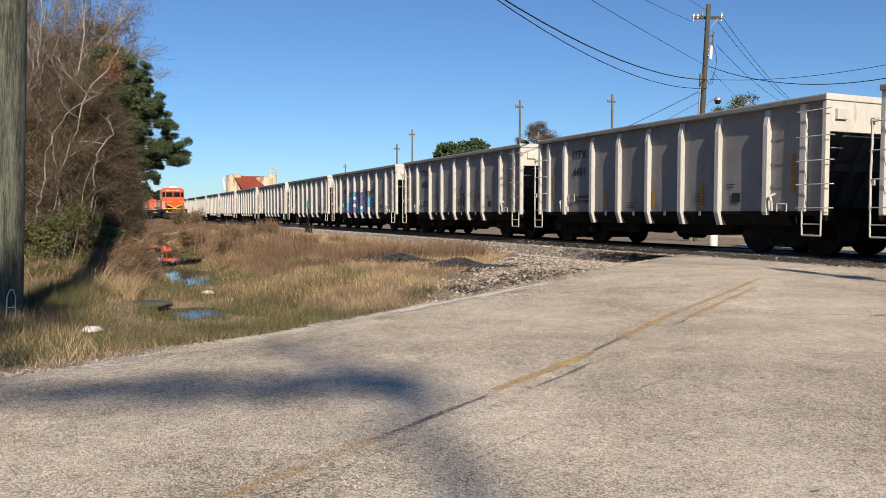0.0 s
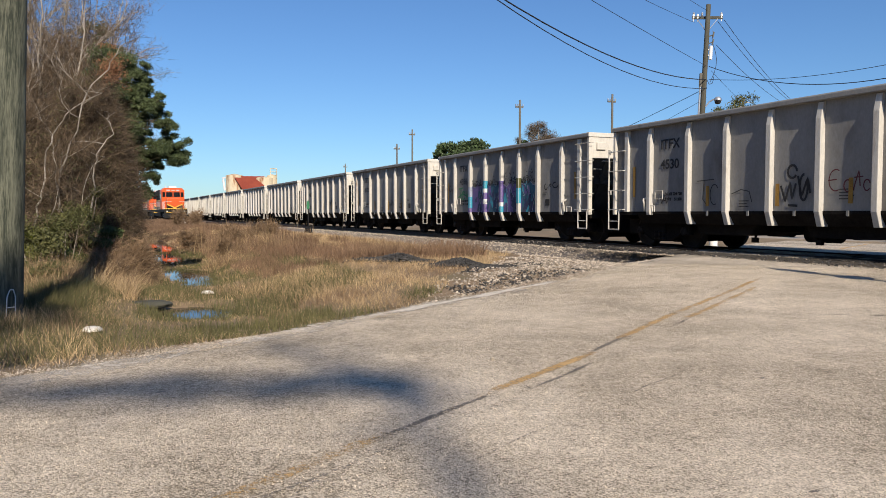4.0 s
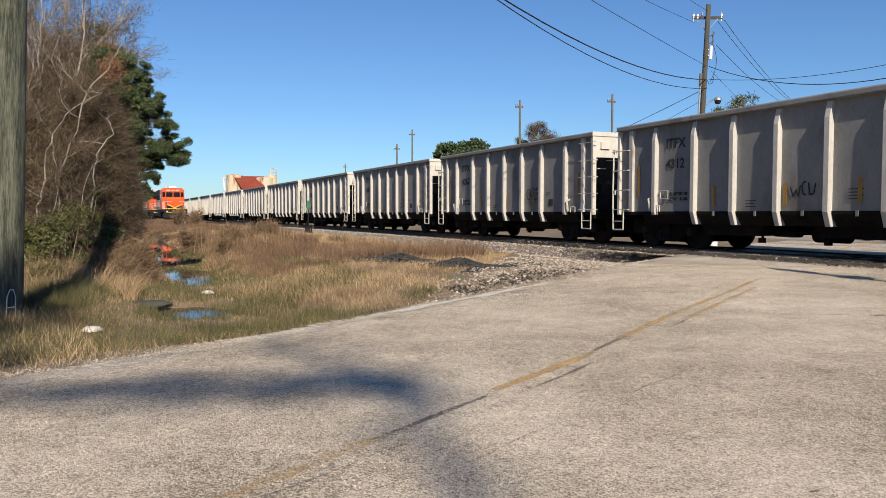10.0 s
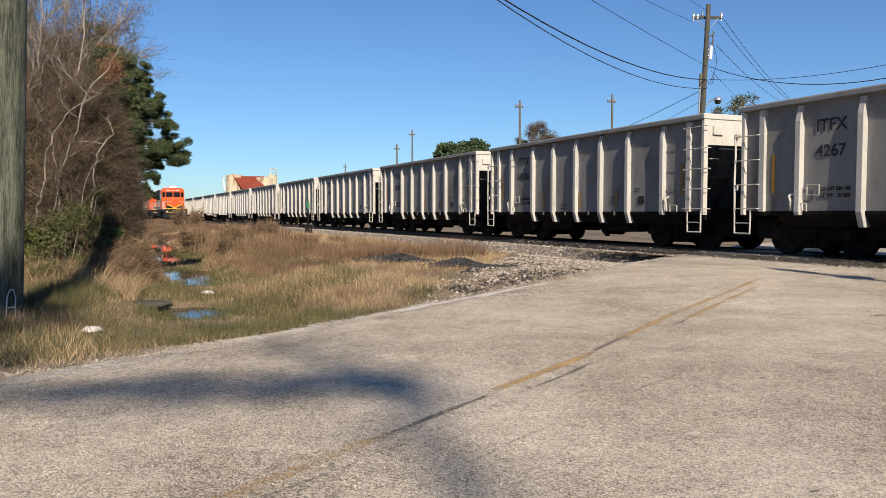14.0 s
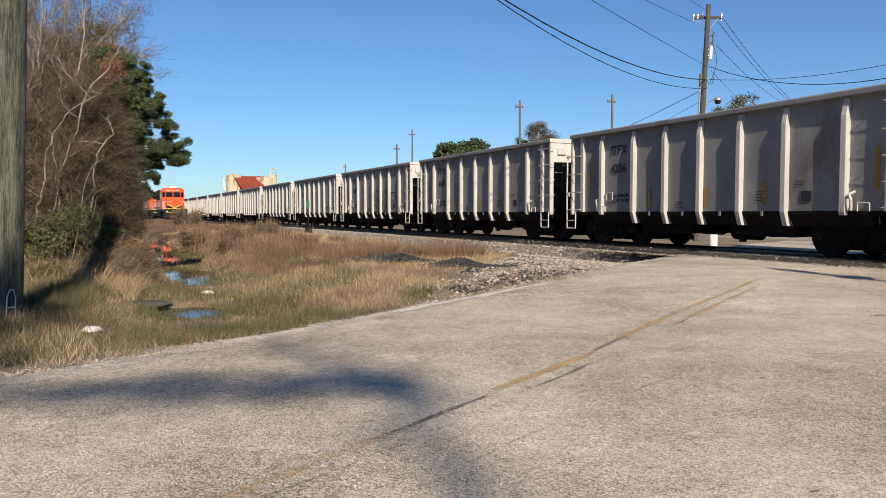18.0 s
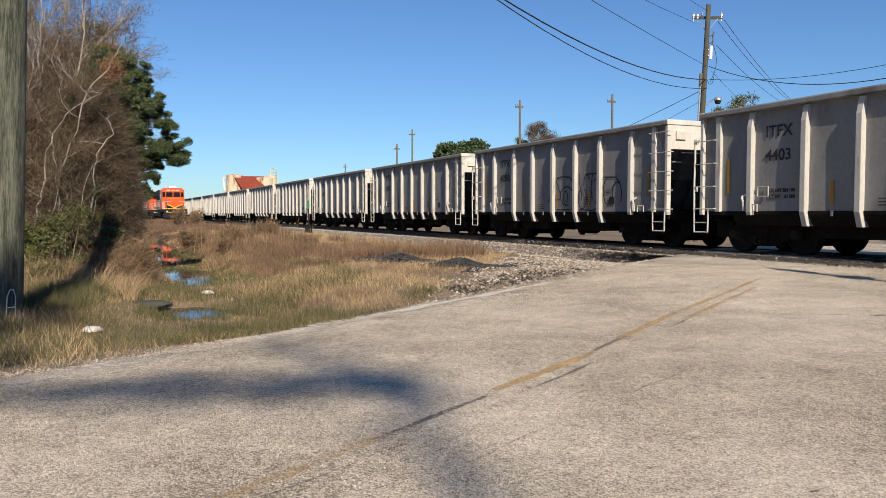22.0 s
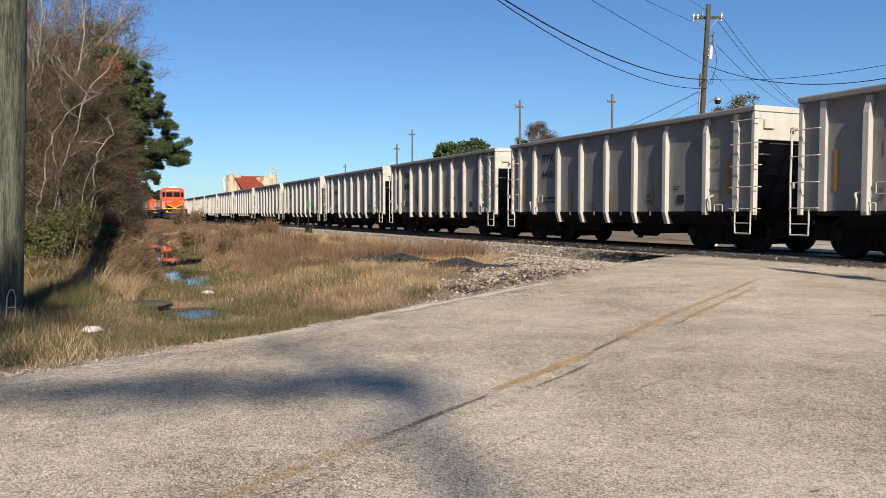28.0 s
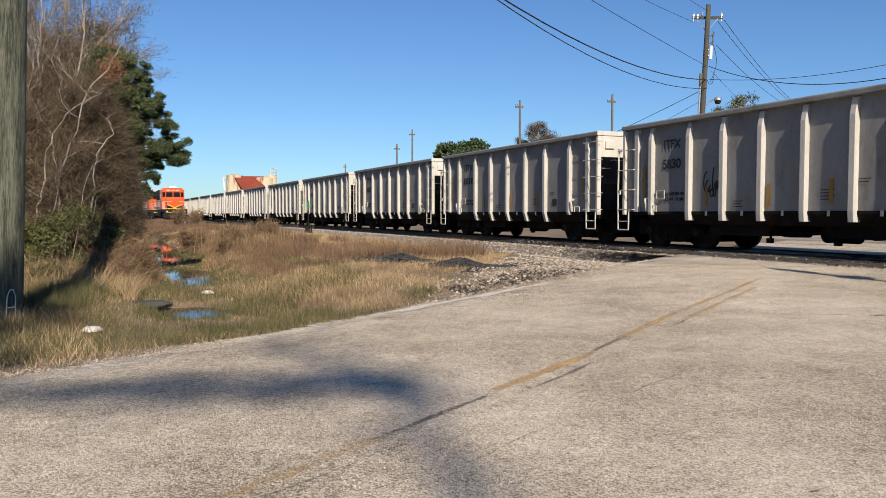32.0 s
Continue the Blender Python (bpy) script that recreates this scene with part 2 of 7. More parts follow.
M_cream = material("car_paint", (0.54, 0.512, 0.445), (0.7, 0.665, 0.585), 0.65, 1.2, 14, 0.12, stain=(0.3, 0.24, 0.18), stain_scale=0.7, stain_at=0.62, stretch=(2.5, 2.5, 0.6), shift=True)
M_black = material("grimy_steel", (0.011, 0.01, 0.0095), (0.028, 0.025, 0.022), 1.0, 3, 25, 0.3, spec=0.05, stain=(0.025, 0.019, 0.014), stain_scale=2)
M_steel = material("wheel_steel", (0.014, 0.012, 0.01), (0.035, 0.028, 0.023), 0.75, 4, 30, 0.2, spec=0.25)
M_lettering = material("lettering_paint", (0.012, 0.013, 0.015), (0.03, 0.03, 0.032), 0.7, 5, 40, 0.1)
M_reflector = material("reflector_tape", (0.27, 0.15, 0.025), (0.4, 0.22, 0.035), 0.5, 5, 40, 0.05)
M_rust = material("rust", (0.2, 0.08, 0.035), (0.36, 0.16, 0.07), 0.9, 2, 20, 0.3)
M_wood = material("pole_wood", (0.03, 0.037, 0.025), (0.155, 0.16, 0.115), 0.9, 2, 14, 1.0, span=0.16, stretch=(6, 6, 0.5), stain=(0.035, 0.042, 0.03), stain_scale=1.5, stain_at=0.55)
M_polewood = material("dark_pole_wood", (0.045, 0.045, 0.034), (0.115, 0.108, 0.082), 0.9, 2, 18, 0.4, stretch=(6, 6, 0.5))
M_farwood = material("far_pole_wood", (0.09, 0.085, 0.07), (0.19, 0.175, 0.145), 0.9, 2, 18, 0.4, stretch=(6, 6, 0.5))
M_wire = material("wire", (0.01, 0.01, 0.012), (0.02, 0.02, 0.022), 0.6, 3, 20, 0)
M_galv = material("galvanised", (0.42, 0.43, 0.44), (0.6, 0.61, 0.62), 0.45, 3, 25, 0.1, metal=0.6)
M_white = material("white_paint", (0.7, 0.7, 0.67), (0.82, 0.82, 0.79), 0.6, 3, 25, 0.1)
M_tanconcrete = material("tan_concrete", (0.3, 0.245, 0.18), (0.46, 0.39, 0.3), 0.9, 1.0, 15, 0.4, stain=(0.22, 0.18, 0.13), stain_scale=1.0)
M_orange = material("loco_orange", (0.6, 0.075, 0.006), (0.7, 0.105, 0.01), 0.4, 2, 20, 0.05)
M_lococream = material("loco_yellow", (0.8, 0.45, 0.04), (0.85, 0.52, 0.07), 0.45, 2, 20, 0.05)
M_locoblack = material("loco_black", (0.008, 0.008, 0.008), (0.018, 0.018, 0.018), 0.7, 2, 20, 0.1, spec=0.2)
# shade of the car ends put into a grey; stencils and tags share it
M_dark_grey = material("shaded_end_grey", (0.03, 0.03, 0.03), (0.07, 0.07, 0.068), 0.85, 1.5, 15, 0.15)
M_glassdark = material("dark_glass", (0.01, 0.012, 0.014), (0.02, 0.022, 0.025), 0.08, 2, 10, 0)
M_hopper = material("hopper_grey", (0.03, 0.03, 0.03), (0.075, 0.074, 0.07), 0.9, 2, 15, 0.1, spec=0.1, stain=(0.12, 0.1, 0.085), shift=True)
M_tank = material("stained_tank", (0.55, 0.46, 0.3), (0.68, 0.6, 0.44), 0.8, 0.3, 4, 0.1, stain=(0.3, 0.12, 0.045), stain_scale=0.3, stain_at=0.5, stretch=(1.5, 1.5, 0.35))
M_rustred = material("rusty_sheet", (0.2, 0.03, 0.018), (0.3, 0.06, 0.03), 0.85, 0.5, 6, 0.1)
M_bark = material("bark", (0.24, 0.2, 0.155), (0.58, 0.52, 0.44), 0.9, 3, 20, 0.6, stretch=(2, 2, 0.7))
M_palebark = material("pale_bark", (0.17, 0.142, 0.11), (0.5, 0.455, 0.385), 0.9, 6, 30, 0.6, stretch=(2, 2, 0.7), stain=(0.1, 0.08, 0.06), stain_scale=4.0, stain_at=0.5)
M_darkbark = material("pine_bark", (0.06, 0.045, 0.035), (0.14, 0.105, 0.08), 0.9, 3, 20, 0.6, stretch=(2, 2, 0.7))
M_twig = material("twigs", (0.055, 0.039, 0.024), (0.19, 0.135, 0.083), 0.9, 0.5, 3, 0, island=0.65)
M_deadleaf = material("dead_leaves", (0.19, 0.09, 0.045), (0.32, 0.16, 0.08), 0.85, 0.5, 3, 0, island=0.4)
M_needle = material("pine_needles", (0.042, 0.066, 0.024), (0.1, 0.128, 0.046), 0.7, 0.6, 3, 0, island=0.5)
M_leaf = material("green_leaves", (0.03, 0.055, 0.018), (0.075, 0.11, 0.035), 0.7, 0.6, 3, 0, island=0.4)
M_shrub = material("shrub_leaves", (0.062, 0.072, 0.02), (0.14, 0.135, 0.045), 0.75, 0.6, 3, 0, island=0.4)
M_palm = material("palmetto", (0.17, 0.19, 0.03), (0.33, 0.35, 0.07), 0.6, 1, 5, 0, island=0.3)
M_grass = material("dry_grass", (0.31, 0.215, 0.115), (0.57, 0.42, 0.235), 0.9, 0.5, 3, 0, island=0.4)
M_reed = material("red_brown_reeds", (0.12, 0.073, 0.042), (0.28, 0.175, 0.105), 0.9, 0.5, 3, 0, island=0.4)
M_brown = material("brown_grass", (0.15, 0.098, 0.055), (0.32, 0.215, 0.125), 0.9, 0.5, 3, 0, island=0.4)
M_green = material("green_grass", (0.06, 0.062, 0.02), (0.15, 0.135, 0.055), 0.85, 0.5, 3, 0, island=0.4)
M_scrub = material("far_scrub", (0.1, 0.08, 0.045), (0.2, 0.16, 0.09), 0.95, 0.1, 1, 0, island=0.3)
M_lens = material("lamp_lens", (0.5, 0.5, 0.45), (0.6, 0.6, 0.55), 0.2, 3, 20, 0)
M_red = material("red_lens", (0.25, 0.02, 0.02), (0.3, 0.03, 0.03), 0.25, 3, 20, 0)
M_purple = material("purple_spray", (0.09, 0.065, 0.2), (0.19, 0.13, 0.36), 0.6, 3, 20, 0.05)
M_cyan = material("cyan_spray", (0.03, 0.25, 0.38), (0.06, 0.4, 0.52), 0.6, 3, 20, 0.05)
M_paleblue = material("pale_spray", (0.26, 0.3, 0.38), (0.42, 0.46, 0.55), 0.6, 3, 20, 0.05)
M_navy = material("navy_spray", (0.02, 0.03, 0.09), (0.05, 0.06, 0.15), 0.6, 3, 20, 0.05)
M_maroon = material("dark_red_spray", (0.07, 0.012, 0.018), (0.12, 0.03, 0.035), 0.6, 3, 20, 0.05)
M_teal = material("teal_spray", (0.02, 0.09, 0.15), (0.04, 0.16, 0.24), 0.6, 3, 20, 0.05)
M_greenspray = material("green_spray", (0.02, 0.16, 0.07), (0.04, 0.24, 0.1), 0.6, 3, 20, 0.05)
M_water = bpy.data.materials.new("water")
M_water.use_nodes = True
wb = M_water.node_tree.nodes["Principled BSDF"]
wb.inputs["Base Color"].default_value = (0.012, 0.013, 0.012, 1)
wb.inputs["Roughness"].default_value, wb.inputs["IOR"].default_value = 0.02, 1.33
wnoise = M_water.node_tree.nodes.new("ShaderNodeTexNoise")
wnoise.inputs["Scale"].default_value = 3.0
wbump = M_water.node_tree.nodes.new("ShaderNodeBump")
wbump.inputs["Strength"].default_value, wbump.inputs["Distance"].default_value = 0.05, 0.02
M_water.node_tree.links.new(wnoise.outputs[0], wbump.inputs["Height"])
M_water.node_tree.links.new(wbump.outputs[0], wb.inputs["Normal"])

# ---- ground, road, water ----
def steps(lo, fine_lo, fine_hi, hi, d, grow=1.25):
    """Even steps d between fine_lo and fine_hi, growing outside."""
    mid = list(np.arange(fine_lo, fine_hi, d))
    up, s = [mid[-1]], d
    while up[-1] < hi:
        s *= grow
        up.append(up[-1] + s)
    down, s = [mid[0]], d
    while down[-1] > lo:
        s *= grow
        down.append(down[-1] - s)
    return np.array(down[:0:-1] + mid + up[1:])


gx = steps(-2600, -26, 24, 2600, 0.3)
gy = steps(-2600, 2, 46, 2600, 0.3)
GX, GY = np.meshgrid(gx, gy, indexing="ij")
ground = new("ground", sheet("ground", np.stack([GX, GY, ground_z(GX, GY)], -1).reshape(-1, 3), grid_faces(len(gx), len(gy)), M_soil))
tagged(ground, "dry grassy ground with bare soil beside the railway", "ground", kind="structure")


def road_point(s, q):
    """The point s metres along the road's centre line and q to its right."""
    return (ROAD_X0 + s * ROAD_DX + q * ROAD_DY, s * ROAD_DY - q * ROAD_DX)


rs = np.concatenate([np.arange(-60, 0, 2.0), np.arange(0, 26, 0.2), np.arange(26, 220, 3.0)])
rq = np.linspace(0, 1, 37)
RS, RQ = np.meshgrid(rs, rq, indexing="ij")
left = ROAD_L + 0.14 * np.sin(RS * 1.7) * np.cos(RS * 0.61) + 0.07 * np.sin(RS * 5.3 + 1) + 0.03 * np.sin(RS * 13)
right = ROAD_R + 0.1 * np.sin(RS * 1.1)
Q = left + (right - left) * RQ
RX, RY = road_point(RS, Q)
RW = aw(RX, RY)[1]
RZ = road_z(RW) + 0.012 * wob(RX, RY, 0.8) + 0.03 - 0.09 * (np.abs(RQ - 0.5) > 0.49)
road = new("road", sheet("road", np.stack([RX, RY, RZ], -1).reshape(-1, 3), grid_faces(*RS.shape), M_asphalt))
tagged(road, "sun-bleached chip-seal road with cracks and worn paint", "road", kind="structure")


def on_road(name, pts, widths, mat, lift=0.006, keep_on=0.7):
    """A thin strip of paint or sealant laid on the road along points (s, q), worn away towards its edges and ends."""
    vs, cv = [], []
    n = len(pts)
    for i, ((s, q), wd) in enumerate(zip(pts, widths)):
        for e in (-0.5, -0.25, 0.0, 0.25, 0.5):
            x, y = road_point(s, q + e * wd)
            vs.append((x, y, float(road_z(aw(x, y)[1]) + 0.012 * wob(x, y, 0.8)) + 0.03 + lift))
            cv.append((keep_on + 0.25 * (1 - 4 * e * e)) * min(1.0, 0.45 + 0.12 * i, 0.45 + 0.12 * (n - 1 - i)) - 0.5 * (abs(e) > 0.4))
    me = sheet(name, vs, grid_faces(n, 5), mat)
    cover(me, cv)
    ob = new(name, me)
    ob.parent = road
    return ob


def wander(s0, s1, q0, amp, step=0.15, seed=1, drift=0.0):
    rnd = random.Random(seed)
    ph = [rnd.uniform(0, 6) for _ in range(3)]
    out, s = [], s0
    while s < s1:
        out.append((s, q0 + drift * (s - s0) + amp * (math.sin(s * 0.9 + ph[0]) + 0.5 * math.sin(s * 2.7 + ph[1]) + 0.25 * math.sin(s * 7 + ph[2]))))
        s += step
    return out


# (from, to, offset, drift per metre, width, how much is left)
for k, (s0, s1, q, dr, wd, left) in enumerate(((2.7, 4.95, 0.1, -0.02, 0.16, 0.16), (5.75, 7.75, 0.035, 0.0, 0.12, 0.36), (8.4, 10.6, -0.06, -0.03, 0.13, 0.33), (10.5, 14.9, -0.13, 0.014, 0.13, 0.26),
                                               (9.9, 13.7, 0.085, 0.008, 0.13, 0.25), (25, 60, 0.0, 0.0, 0.12, 0.5))):
    pts = wander(s0, s1, q, 0.006, 0.1, k + 1, dr)
    on_road("yellow_line", pts, [wd] * len(pts), M_yellow, keep_on=left)
for k, (s0, s1, q, dr, amp, wd, left) in enumerate(((4.7, 6.0, 0.055, 0.0, 0.008, 0.075, 0.32), (7.5, 8.7, 0.02, -0.05, 0.008, 0.08, 0.34), (6.0, 7.6, 0.19, 0.0, 0.014, 0.06, 0.2), (3.2, 6.2, 0.3, -0.02, 0.03, 0.14, -0.05), (9.4, 10.3, 0.12, 0.0, 0.012, 0.06, 0.34),
                                                    (2.6, 4.6, 0.24, -0.02, 0.03, 0.05, 0.1), (4.6, 5.6, 0.62, 0.02, 0.05, 0.025, 0.2), (6.4, 7.4, 0.75, 0.1, 0.06, 0.025, 0.2), (3.4, 4.2, 0.9, 0.1, 0.06, 0.025, 0.15))):
    pts = wander(s0, s1, q, amp, 0.08, k + 11, dr)
    on_road("crack", pts, [wd] * len(pts), M_tar, 0.004, keep_on=left)
for sa, qa, sb, qb, wd, left in ((10.85, 0.55, 11.35, 2.3, 0.09, 0.6), (13.9, 0.35, 13.97, 1.3, 0.14, 0.42), (12.7, -0.2, 12.8, 0.9, 0.12, 0.3), (11.35, 2.3, 11.8, 3.9, 0.09, 0.5), (14.6, -2.2, 14.9, -0.6, 0.14, 0.2), (12.2, -1.9, 12.6, -0.5, 0.14, 0.18)):
    pts = [(sa + (sb - sa) * k / 30 + 0.02 * math.sin(k * 0.8), qa + (qb - qa) * k / 30) for k in range(31)]
    on_road("seam", pts, [wd * (0.8 + 0.2 * math.sin(k * 0.9)) for k in range(31)], M_tar, 0.004, keep_on=left)
pts = wander(4.2, 12.4, -2.85, 0.05, 0.12, 41, -0.02)
on_road("dust", pts, [0.45 + 0.12 * math.sin(i * 0.31) for i in range(len(pts))], M_dust, 0.005, keep_on=0.3)
pts = wander(8.6, 13.4, -2.98, 0.03, 0.12, 43, 0.0)
on_road("dust", pts, [0.2 + 0.07 * math.sin(i * 0.37) for i in range(len(pts))], M_dust, 0.008, keep_on=0.75)

srnd = random.Random(52)
for k in range(24):
    s0, q0, ln_ = srnd.uniform(4.4, 14.0), srnd.uniform(-1.8, 4.0), srnd.uniform(0.04, 0.16)
    turn = srnd.uniform(-0.8, 0.8)
    pts = [(s0 + ln_ * j / 6, q0 + turn * ln_ * j / 6 + 0.012 * math.sin(2.3 * j + k)) for j in range(7)]
    wd = srnd.uniform(0.02, 0.05)
    on_road("tar_spot", pts, [wd * math.sin(math.pi * (j + 0.6) / 7.2) for j in range(7)], M_tar, 0.005, keep_on=0.5)

wa = np.linspace(9.6, 72, 60)
WA, WW = np.meshgrid(wa, np.linspace(-3.5, 7, 12), indexing="ij")
wx, wy = xy(WA, WW)
water = new("water", sheet("water", np.stack([wx, wy, np.full(wx.shape, WATER)], -1).reshape(-1, 3), grid_faces(*WA.shape), M_water))
tagged(water, "still dark water lying in the ditch", "water", kind="structure")

# ---- main track and siding ----
track = tagged(new("railway_track"), "railway track with steel rails on stone ballast", "railway track", kind="structure")


def siding_w(a):
    """Centre of the siding: it leaves the main line and runs beside it."""
    a = np.asarray(a, float)
    return MAIN_W - 5.9 * smooth(48, 108, a) - 0.0009 * np.clip(a - 108, 0, 60) ** 2 - 0.108 * np.clip(a - 168, 0, 1e9)


def along(name, centre, prof, a0, a1, step, mat, parent, closed=False):
    """A section (offset, height) drawn along a line of the plan."""
    aa = np.append(np.arange(a0, a1, step), a1)
    o = np.array([p[0] for p in prof] + ([prof[0][0]] if closed else []))
    h = np.array([p[1] for p in prof] + ([prof[0][1]] if closed else []))
    A, O = np.meshgrid(aa, o, indexing="ij")
    X, Y = xy(A, centre(A) + O)
    Z = np.broadcast_to(h, A.shape)
    ob = new(name, sheet(name, np.stack([X, Y, Z], -1).reshape(-1, 3), grid_faces(*A.shape), mat, False))
    ob.parent = parent
    return ob


def main_w(a):
    return np.full(np.shape(a), MAIN_W)


RAILPROF = [(-0.07, -0.17), (-0.07, -0.155), (-0.012, -0.14), (-0.012, -0.045), (-0.036, -0.035), (-0.036, -0.004), (-0.026, 0.0),
            (0.026, 0.0), (0.036, -0.004), (0.036, -0.035), (0.012, -0.045), (0.012, -0.14), (0.07, -0.155), (0.07, -0.17)]
bedprof = [(-3.1, RAIL - 0.62), (-1.75, RAIL - 0.2), (-0.9, RAIL - 0.17), (0.9, RAIL - 0.17), (1.75, RAIL - 0.2), (3.1, RAIL - 0.62)]
along("ballast", main_w, bedprof, -400, 900, 4, M_ballast, track)
along("ballast", siding_w, [(o, h - 0.02) for o, h in bedprof], 52, 900, 4, M_ballast, track)
for centre, a0, a1 in ((main_w, -400, 900), (siding_w, 49, 900)):
    for side in (-0.755, 0.755):
        along("rail", centre, [(o + side, RAIL + h) for o, h in RAILPROF], a0, a1, 4, M_rail, track, True)
        along("rail_head", centre, [(o + side, RAIL + 0.002) for o in (-0.024, 0.024)], a0, a1, 4, M_railtop, track)
tie_mesh = Shape().box(-0.115, 0.115, -1.3, 1.3, -0.16, 0.0).mesh("tie", M_tie, 0.012)
tie_rnd = random.Random(12)
for k in range(230):
    a_ = -26 + 0.53 * k
    if 1.5 < a_ < 12:
        continue
    x, y = xy(a_ + tie_rnd.uniform(-0.03, 0.03), MAIN_W + tie_rnd.uniform(-0.04, 0.04))
    ob = new("tie", tie_mesh)
    ob.parent = track
    ob.matrix_basis = pose(x, y, RAIL - 0.165, 0, 0, math.degrees(TURN) - 90 + tie_rnd.uniform(-1, 1))
# dark asphalt along the rails where the road crosses, blackened as in shade under and past the train
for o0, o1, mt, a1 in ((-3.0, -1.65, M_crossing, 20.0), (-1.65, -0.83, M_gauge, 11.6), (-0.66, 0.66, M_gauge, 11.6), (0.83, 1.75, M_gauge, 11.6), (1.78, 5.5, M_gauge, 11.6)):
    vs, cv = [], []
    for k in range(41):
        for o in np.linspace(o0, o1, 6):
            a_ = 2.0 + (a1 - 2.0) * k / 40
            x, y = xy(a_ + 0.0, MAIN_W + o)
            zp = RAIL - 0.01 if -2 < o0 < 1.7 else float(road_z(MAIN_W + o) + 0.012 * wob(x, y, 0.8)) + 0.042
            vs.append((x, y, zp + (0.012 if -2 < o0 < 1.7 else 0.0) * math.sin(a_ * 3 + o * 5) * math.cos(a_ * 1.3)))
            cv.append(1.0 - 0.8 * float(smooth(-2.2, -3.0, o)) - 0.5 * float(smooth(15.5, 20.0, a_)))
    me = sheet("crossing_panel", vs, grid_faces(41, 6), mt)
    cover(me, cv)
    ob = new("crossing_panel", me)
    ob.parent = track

# ---- the train of gondolas ----
HW = 1.6                    # half width over the side posts
SHEET = 1.47                # half width of the side sheets
TOP = 3.42                  # top of the side above the rail
SILL = 0.97
HALF = BODY / 2
POSTS = [-4.06, -2.585, -1.285, 0.015, 1.315, 2.615, 4.09]


def post_shape(x, side, long, straight=False):
    """A pressed side post: it stands out from the sheet, and the long ones bend in below the sill."""
    s = Shape()
    lo = (0.76 if straight else 0.66) if long else 0.9
    w0, w1 = 0.07, 0.063
    prof = [(SHEET - 0.01, TOP - 0.15), (SHEET + 0.05, TOP - 0.16), (HW, TOP - 0.5), (HW, SILL), (HW - (0.1 if long and not straight else 0.02), lo), (SHEET - 0.16 if long else SHEET, lo)]
    n = len(prof)
    vs = []
    for dx, inset in ((-w0, 0), (-w1, 1), (w1, 1), (w0, 0)):
        for y, z in prof:
            yy = y if inset else max(y - 0.012, SHEET - 0.16)
            vs.append((x + dx, side * yy, z))
    fs = [(i * n + k, i * n + k + 1, (i + 1) * n + k + 1, (i + 1) * n + k) for i in range(3) for k in range(n - 1)]
    fs += [tuple(range(n)), tuple(range(3 * n, 4 * n))[::-1]]
    s.add(vs, fs)
    return s


def make_wheelset(parent, x):
    """One axle with two wheels and bearing caps, about its own middle."""
    axle = Shape().tube((0, -1.08, 0), (0, 1.08, 0), 0.075, n=10)
    hub = part("wheelset", axle, M_steel, parent)
    hub.matrix_basis = pose(x, 0, 0.457)
    for side in (-1, 1):
        prof = [(0.02, 0.06), (0.12, 0.07), (0.14, 0.02), (0.36, 0.0), (0.39, 0.045), (0.457, 0.05), (0.462, -0.06), (0.49, -0.075), (0.485, -0.095), (0.4, -0.09), (0.36, -0.03), (0.15, -0.06), (0.02, -0.07)]
        m = pose(0, side * 0.755, 0, -90 * side, 0, 0)
        part("wheel", Shape().lathe(prof, 28, m), M_steel, hub, smooth_faces=True)
        cap = Shape().lathe([(0.001, 0.1), (0.1, 0.1), (0.12, 0.07), (0.12, -0.1), (0.001, -0.1)], 14, pose(0, side * 1.02, 0, -90 * side, 0, 0))
        for k in range(3):
            ang = k * math.tau / 3
            cap.tube((0.06 * math.cos(ang), side * 1.11, 0.06 * math.sin(ang)), (0.06 * math.cos(ang), side * 1.14, 0.06 * math.sin(ang)), 0.02, n=6)
        part("bearing_cap", cap, M_steel, hub)
    return hub


def make_truck(car, x):
    """A two-axle freight truck: cast side frames, bolster, springs."""
    frame_part = Shape()
    frame_part.box(-0.22, 0.22, -1.15, 1.15, 0.42, 0.66)
    frame_part.tube((0, 0, 0.66), (0, 0, 0.78), 0.3, n=16)
    truck = part("truck", frame_part, M_black, car, "grimy black cast steel truck", bevel=0.02)
    truck.matrix_basis = pose(x, 0, 0)
    for side in (-1, 1):
        out = [(-1.1, 0.36), (-1.1, 0.62), (-0.85, 0.66), (-0.45, 0.74), (0.45, 0.74), (0.85, 0.66), (1.1, 0.62), (1.1, 0.36), (0.97, 0.36), (0.97, 0.5), (0.78, 0.5),
               (0.74, 0.36), (0.4, 0.2), (0.28, 0.17), (-0.28, 0.17), (-0.4, 0.2), (-0.74, 0.36), (-0.78, 0.5), (-0.97, 0.5), (-0.97, 0.36)]
        y0, y1 = sorted((side * 0.93, side * 1.09))
        part("side_frame", Shape().prism(out, y0, y1), M_black, truck, bevel=0.015)
        for dx in (-0.15, 0, 0.15):
            coil = [(0.04, 0.21)] + [(0.045 + 0.025 * (k % 2), 0.22 + 0.0185 * k) for k in range(13)]
            part("spring", Shape().lathe(coil, 8, pose(dx, side * 1.12, 0)), M_steel, truck)
    for e in (-1, 1):
        beam = Shape().box(e * 0.36 - 0.1, e * 0.36 + 0.1, -0.88, 0.88, 0.16, 0.6).box(e * 0.3 - 0.03, e * 0.3 + 0.03, -0.05, 0.05, 0.2, 0.72)
        part("brake_beam", beam, M_black, truck)
    wheels.append([make_wheelset(truck, dx) for dx in (-0.89, 0.89)])
    return truck


wheels = []


